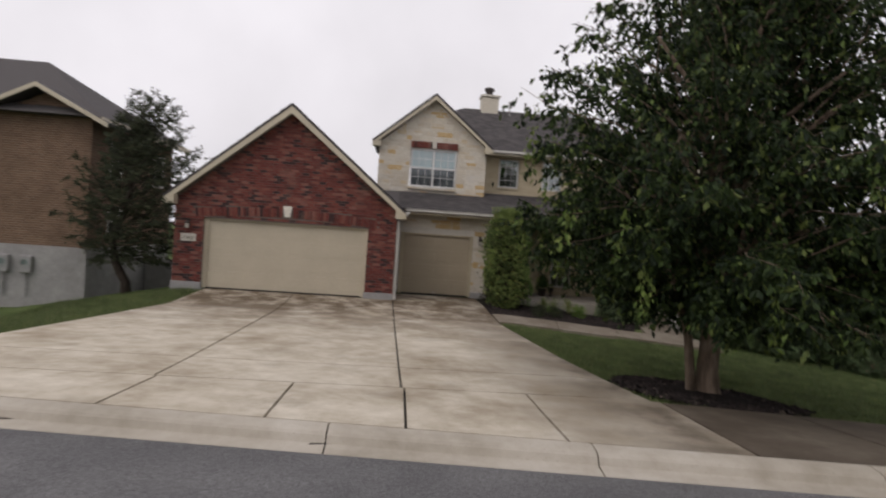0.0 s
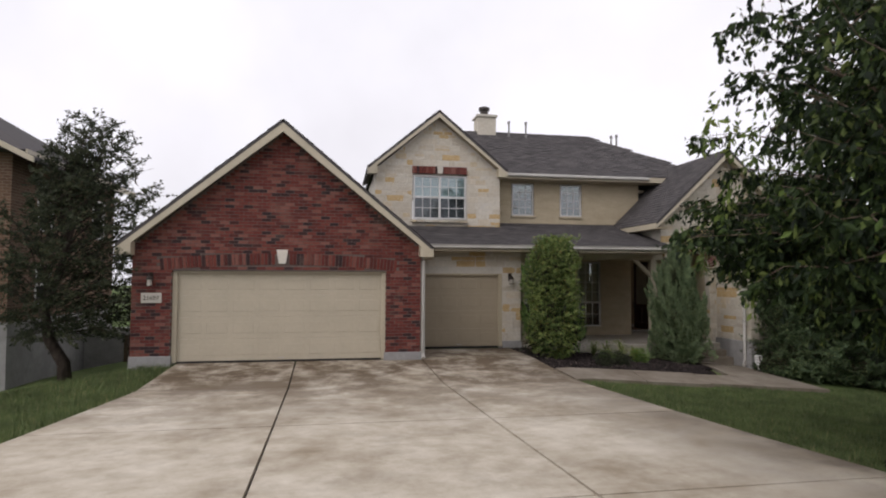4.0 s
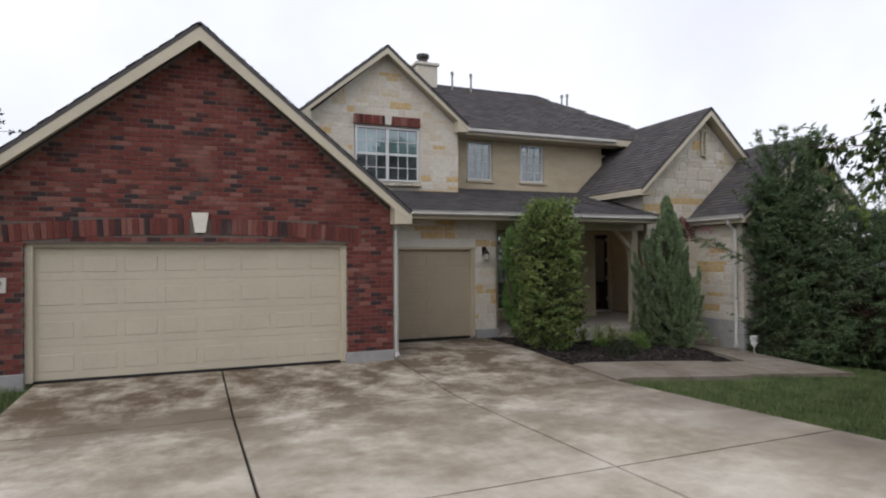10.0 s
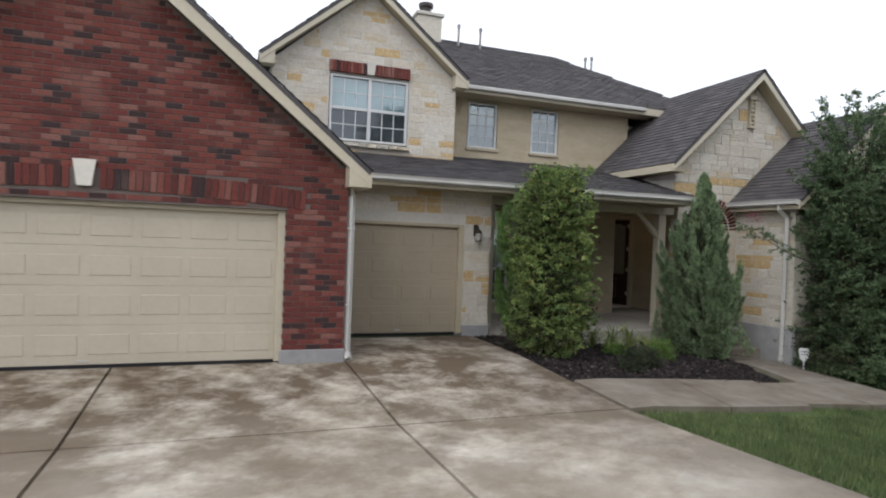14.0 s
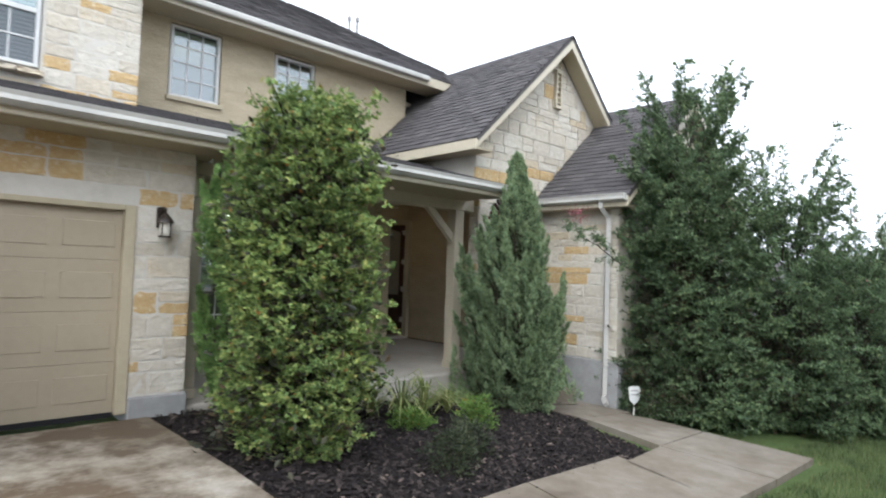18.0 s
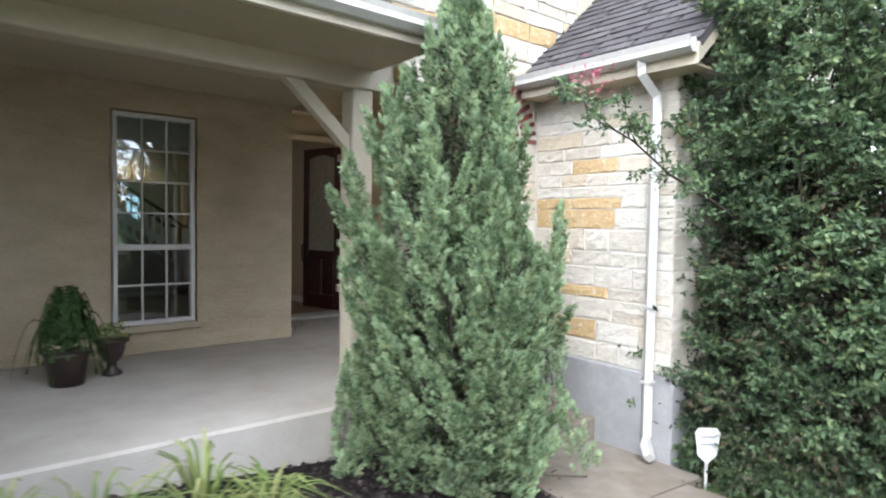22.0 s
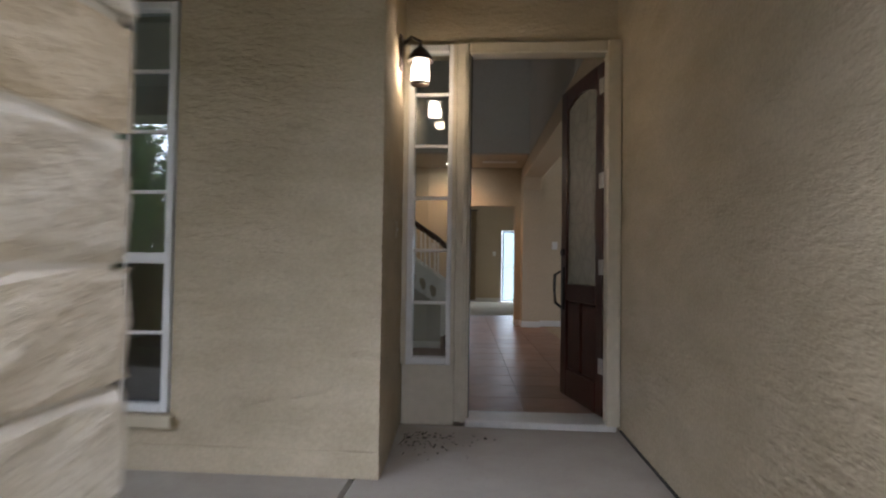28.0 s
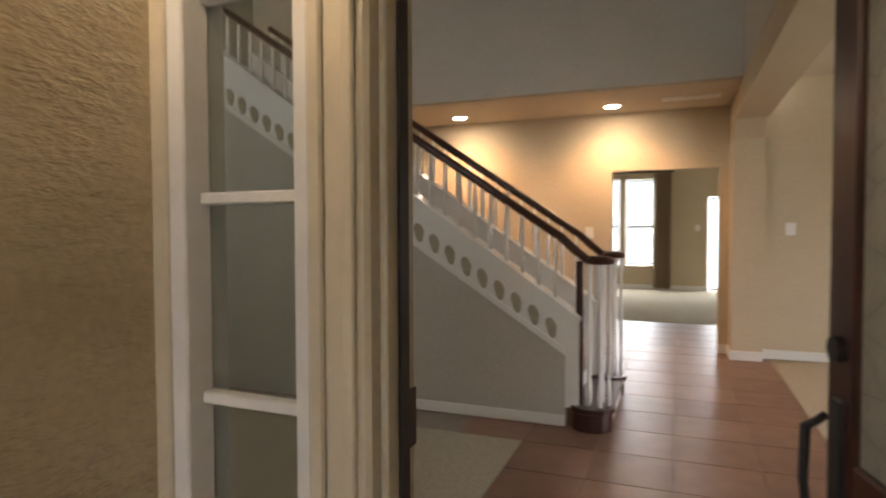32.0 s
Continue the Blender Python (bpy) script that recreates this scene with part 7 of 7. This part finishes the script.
def strap_plant(at, n, length, mat, name, label, up=0.75, width=0.012):
    o = empty(name, label, "plant")
    z0 = height(at[0], at[1]) if len(at) == 2 else at[2]
    mb = MB()
    for i in range(n):
        a, L = rng.uniform(0, 6.283), length * rng.uniform(0.5, 1.1)
        lean = rng.uniform(0.25, 1.0)
        s = Vector((-math.sin(a), math.cos(a), 0)) * width
        pts = []
        for k in range(6):
            t = k / 5
            out = L * lean * (t ** 1.2) * 0.8
            z = z0 + L * (up * math.sin(min(1.75, 0.4 + t * 2.0) ) - up * math.sin(0.4)) * (1.15 - lean * 0.5) - 0.25 * L * lean * t * t
            p = Vector((at[0] + rng.normal(0, 0.0) + out * math.cos(a), at[1] + out * math.sin(a), max(z, z0 + 0.01)))
            w = s * (1 - t) ** 0.5
            pts += [p - w, p + w]
        mb.add(pts, [(2 * k, 2 * k + 1, 2 * k + 3, 2 * k + 2) for k in range(5)])
    part("foliage", mb, mat, o)
    return o


for x, y, L in ((5.4, 1.15, 1.2), (5.95, 1.35, 1.25), (5.1, 1.35, 1.0), (6.3, 1.3, 1.0)):
    strap_plant((x, y), 64, L, LEAF_STRAP, "lily_clump", "clump of pale green strap leaves in the mulch")
for x, y, h in ((6.05, 0.5, 0.32), (5.2, 0.75, 0.16), (5.05, -0.35, 0.3), (4.5, -0.65, 0.32)):
    o = empty("bedding_plant", "small bright green bedding plant", "plant")
    q, d, c = cylinder_points(46, (x, y), (0.22, 0.2), height(x, y), height(x, y) + h, 0.1, 22, 0.05, lambda h: 1 - 0.4 * h)
    m = LEAF_BED if y > 0 else LEAF_OAK
    part("foliage", leaves("foliage", q, d + np.array((0, 0, 0.6)), 0.05, m, 0.35), m, o)
fr_b = MB()
for i in range(150):
    a, L = rng.uniform(0, 6.283), rng.uniform(0.55, 1.0)
    lean = rng.uniform(0.25, 1.0)
    c, sn = math.cos(a), math.sin(a)
    line = []
    for k in range(11):
        t = k / 10
        out, z = 0.42 * lean * L * t ** 0.85, 0.3 + 0.62 * (1.15 - 0.55 * lean) * L * math.sin(t * 2.15) - 0.55 * lean * L * t ** 3
        line.append(Vector((out * c, out * sn, max(0.03, z))))
    fr_b.tube(line, [0.003] * 10 + [0.001], 3, False)
    for k in range(1, 11):
        p, d = line[k], (line[k] - line[k - 1]).normalized()
        for sgn in (-1, 1):
            w = (Vector((-sn, c, 0)) * sgn + d * 0.5 + Vector((0, 0, -0.25))).normalized() * 0.075 * (1.1 - 0.07 * k)
            fr_b.add([p - d * 0.011, p + w, p + d * 0.011], [(0, 1, 2)])
            q = p - d * 0.025
            fr_b.add([q - d * 0.011, q + w, q + d * 0.011], [(0, 1, 2)])
part("foliage", fr_b, LEAF_FERN, fern)
q, d, c = cylinder_points(16, (0, 0), (0.13, 0.13), 0.36, 0.52, 0.0, 10, 0.04)
part("dry_plant", leaves("dry_plant", q, d, 0.05, LEAF_SHRUB, 0.6), LEAF_SHRUB, urn)

# ---------- neighbours and distance ----------
nb = empty("neighbour_house", "tall tan brick house next door with a hipped roof", "house")
mb = MB()
mb.box(-26, -10.0, 1.7, 2.0, 0.85, 5.0).prism([(-13.0, 5.0), (-10.0, 5.0), (-11.5, 5.75)], "y", 1.7, 2.0)
openings = ((3.0, 3.9, 3.2, 4.5), (3.0, 3.9, 1.2, 2.3), (6.6, 7.6, 3.2, 4.5))
holed(mb, 2.0, 8.5, -10.3, -10.0, 0.85, 5.0, openings, axis="x")
part("wall", mb, FARBRICK, nb, "tan brown brick walls")
part("foundation", MB().box(-26, -9.96, 1.66, 8.5, -2.5, 0.85), FOUND, nb, "tall grey concrete foundation")
rf = MB()
e = [(-26.5, 1.25, 5.05), (-9.5, 1.25, 5.05), (-9.5, 9.0, 5.05), (-26.5, 9.0, 5.05)]
rf.add(e + [(-20, 5.1, 7.5), (-13.4, 5.1, 7.5)], [(0, 1, 5, 4), (1, 2, 5), (2, 3, 4, 5), (3, 0, 4), (3, 2, 1, 0)])
part("roof", rf, SHINGLE, nb, "dark shingled hip roof")
gr = MB()
gr.prism([(-9.3, 4.88), (-11.5, 5.98), (-13.7, 4.88), (-13.7, 4.8), (-11.5, 5.9), (-9.3, 4.8)], "y", 1.2, 4.6)
part("gable_roof", gr, SHINGLE, nb, "low front gable")
bb = MB()
bb.prism([(-9.27, 4.86), (-11.5, 5.98), (-13.73, 4.86), (-13.73, 4.72), (-11.5, 5.84), (-9.27, 4.72)], "y", 1.14, 1.2)
part("barge_board", bb, FRAME, nb)
part("fascia", MB().box(-26.5, -13.7, 1.2, 1.25, 4.88, 5.06).box(-9.5, -9.46, 1.25, 9.0, 4.88, 5.06), FRAME, nb)
gv = MB()
for k in range(5):
    gv.box(-11.75, -11.2, 1.66, 1.7, 5.02 + 0.07 * k, 5.07 + 0.07 * k)
part("gable_vent", gv, BRONZE, nb, "dark slatted gable vent")
for y0, y1, z0, z1 in openings:
    wdw = part("window", MB().box(-10.05, -9.98, y0, y0 + 0.07, z0, z1).box(-10.05, -9.98, y1 - 0.07, y1, z0, z1).box(-10.05, -9.98, y0, y1, z0, z0 + 0.07).box(-10.05, -9.98, y0, y1, z1 - 0.07, z1).box(-10.05, -9.98, y0, y1, (z0 + z1) / 2 - 0.03, (z0 + z1) / 2 + 0.03), WHITE, nb)
    part("pane", MB().box(-10.1, -10.08, y0, y1, z0, z1), DARK, wdw)
for x in (-12.45, -11.75):
    mt = empty("utility_meter", "grey utility meter box on the neighbour's foundation", "meter", at=(x, 1.66, 0.1))
    part("box", MB().box(-0.18, 0.18, -0.16, 0, -0.15, 0.4, 0.02), FOUND, mt)
    part("conduit", MB().tube([(0, -0.06, -0.15), (0, -0.06, -0.9)], 0.03, 8), FOUND, mt)
    part("dial", MB().tube([(0, -0.15, 0.2), (0, -0.24, 0.2)], 0.09, 14), GLASS, mt)
struct("retaining_wall", MB().box(-9.9, -6.6, 6.0, 6.25, -2.5, 0.35, 0.02), FOUND, "pale concrete wall between the houses")
fence = empty("wooden_fence", "short brown wooden fence between the houses", "fence")
for i in range(14):
    part("board", MB().box(-8.2 + i * 0.13, -8.09 + i * 0.13, 4.4, 4.43, -1.6, 0.25 + 0.02 * (i % 3)), paint_mat("fence_wood", (0.11, 0.075, 0.05), 0.85, 0.2) if not i else fence.children[0].data.materials[0], fence)
part("rail", MB().box(-8.2, -6.66, 4.43, 4.48, -0.2, -0.1), fence.children[0].data.materials[0], fence)
nr = empty("brick_house_far", "low red brick house down the slope", "house")
rx = MB()
holed(rx, 22, 40, -3.0, -2.7, -3.5, 0.55, [(24, 25.4, -1.0, 0.1), (28, 29.4, -1.0, 0.1)])
rx.box(21.7, 22, -3.0, 9, -3.5, 0.55)
part("wall", rx, FARBRICK if False else paint_mat("far_red_brick", (0.17, 0.06, 0.045), 0.9, 0.2), nr)
rr = MB()
rr.add([(21.2, -3.6, 0.5), (40.8, -3.6, 0.5), (40.8, 9.6, 0.5), (21.2, 9.6, 0.5), (25.5, 3, 2.4), (36, 3, 2.4)], [(0, 1, 5, 4), (1, 2, 5), (2, 3, 4, 5), (3, 0, 4), (3, 2, 1, 0)])
part("roof", rr, SHINGLE, nr)
for x in (24, 28):
    part("window", MB().box(x, x + 1.4, -2.96, -2.9, -1.0, 0.1), DARK, nr)


def far_wood(name, spots, label):
    P, N = [], []
    for x, y, r, h in spots:
        q, d, _ = clumps(110, (x, y, height(x, y) + h * 0.55), (r, r, h * 0.5), 16, 0.35, 0.6)
        P.append(q)
        N.append(d)
    tagged(new(name, leaves(name, np.concatenate(P), np.concatenate(N), 0.3, LEAF_TREE, 0.7)), label, "trees", kind="stuff")


far_wood("distant_trees", [(rng.uniform(24, 60), rng.uniform(6, 30), rng.uniform(2, 3.5), rng.uniform(4, 6.5)) for _ in range(26)] + [(20 + 2.2 * i, -1 + 1.2 * i, 1.9, 3.6) for i in range(4)], "distant green trees behind the lawn")
far_wood("street_wood", [(rng.uniform(-50, 50), -36 + rng.uniform(-4, 4), 3.5, 7) for _ in range(26)], "green trees across the street")
# added panel that glows: washed-out daylight painted outside the far windows
k = Mat("backdrop_glow")
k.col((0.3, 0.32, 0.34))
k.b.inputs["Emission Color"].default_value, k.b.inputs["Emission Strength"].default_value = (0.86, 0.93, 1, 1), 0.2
struct("backdrop", MB().box(2, 14, 33, 33.1, -1.5, 6), k.m, "added glowing panel, painted as the pale view behind the house")
oh = empty("house_opposite", "plain tan house across the street", "house")
part("wall", MB().box(-14, 10, -38, -30, 0, 5.2), STUCCO, oh)
part("roof", MB().add([(-14.6, -38.6, 5.2), (10.6, -38.6, 5.2), (10.6, -29.4, 5.2), (-14.6, -29.4, 5.2), (-9, -34, 8), (5, -34, 8)], [(0, 1, 5, 4), (1, 2, 5), (2, 3, 4, 5), (3, 0, 4), (3, 2, 1, 0)]), SHINGLE, oh)
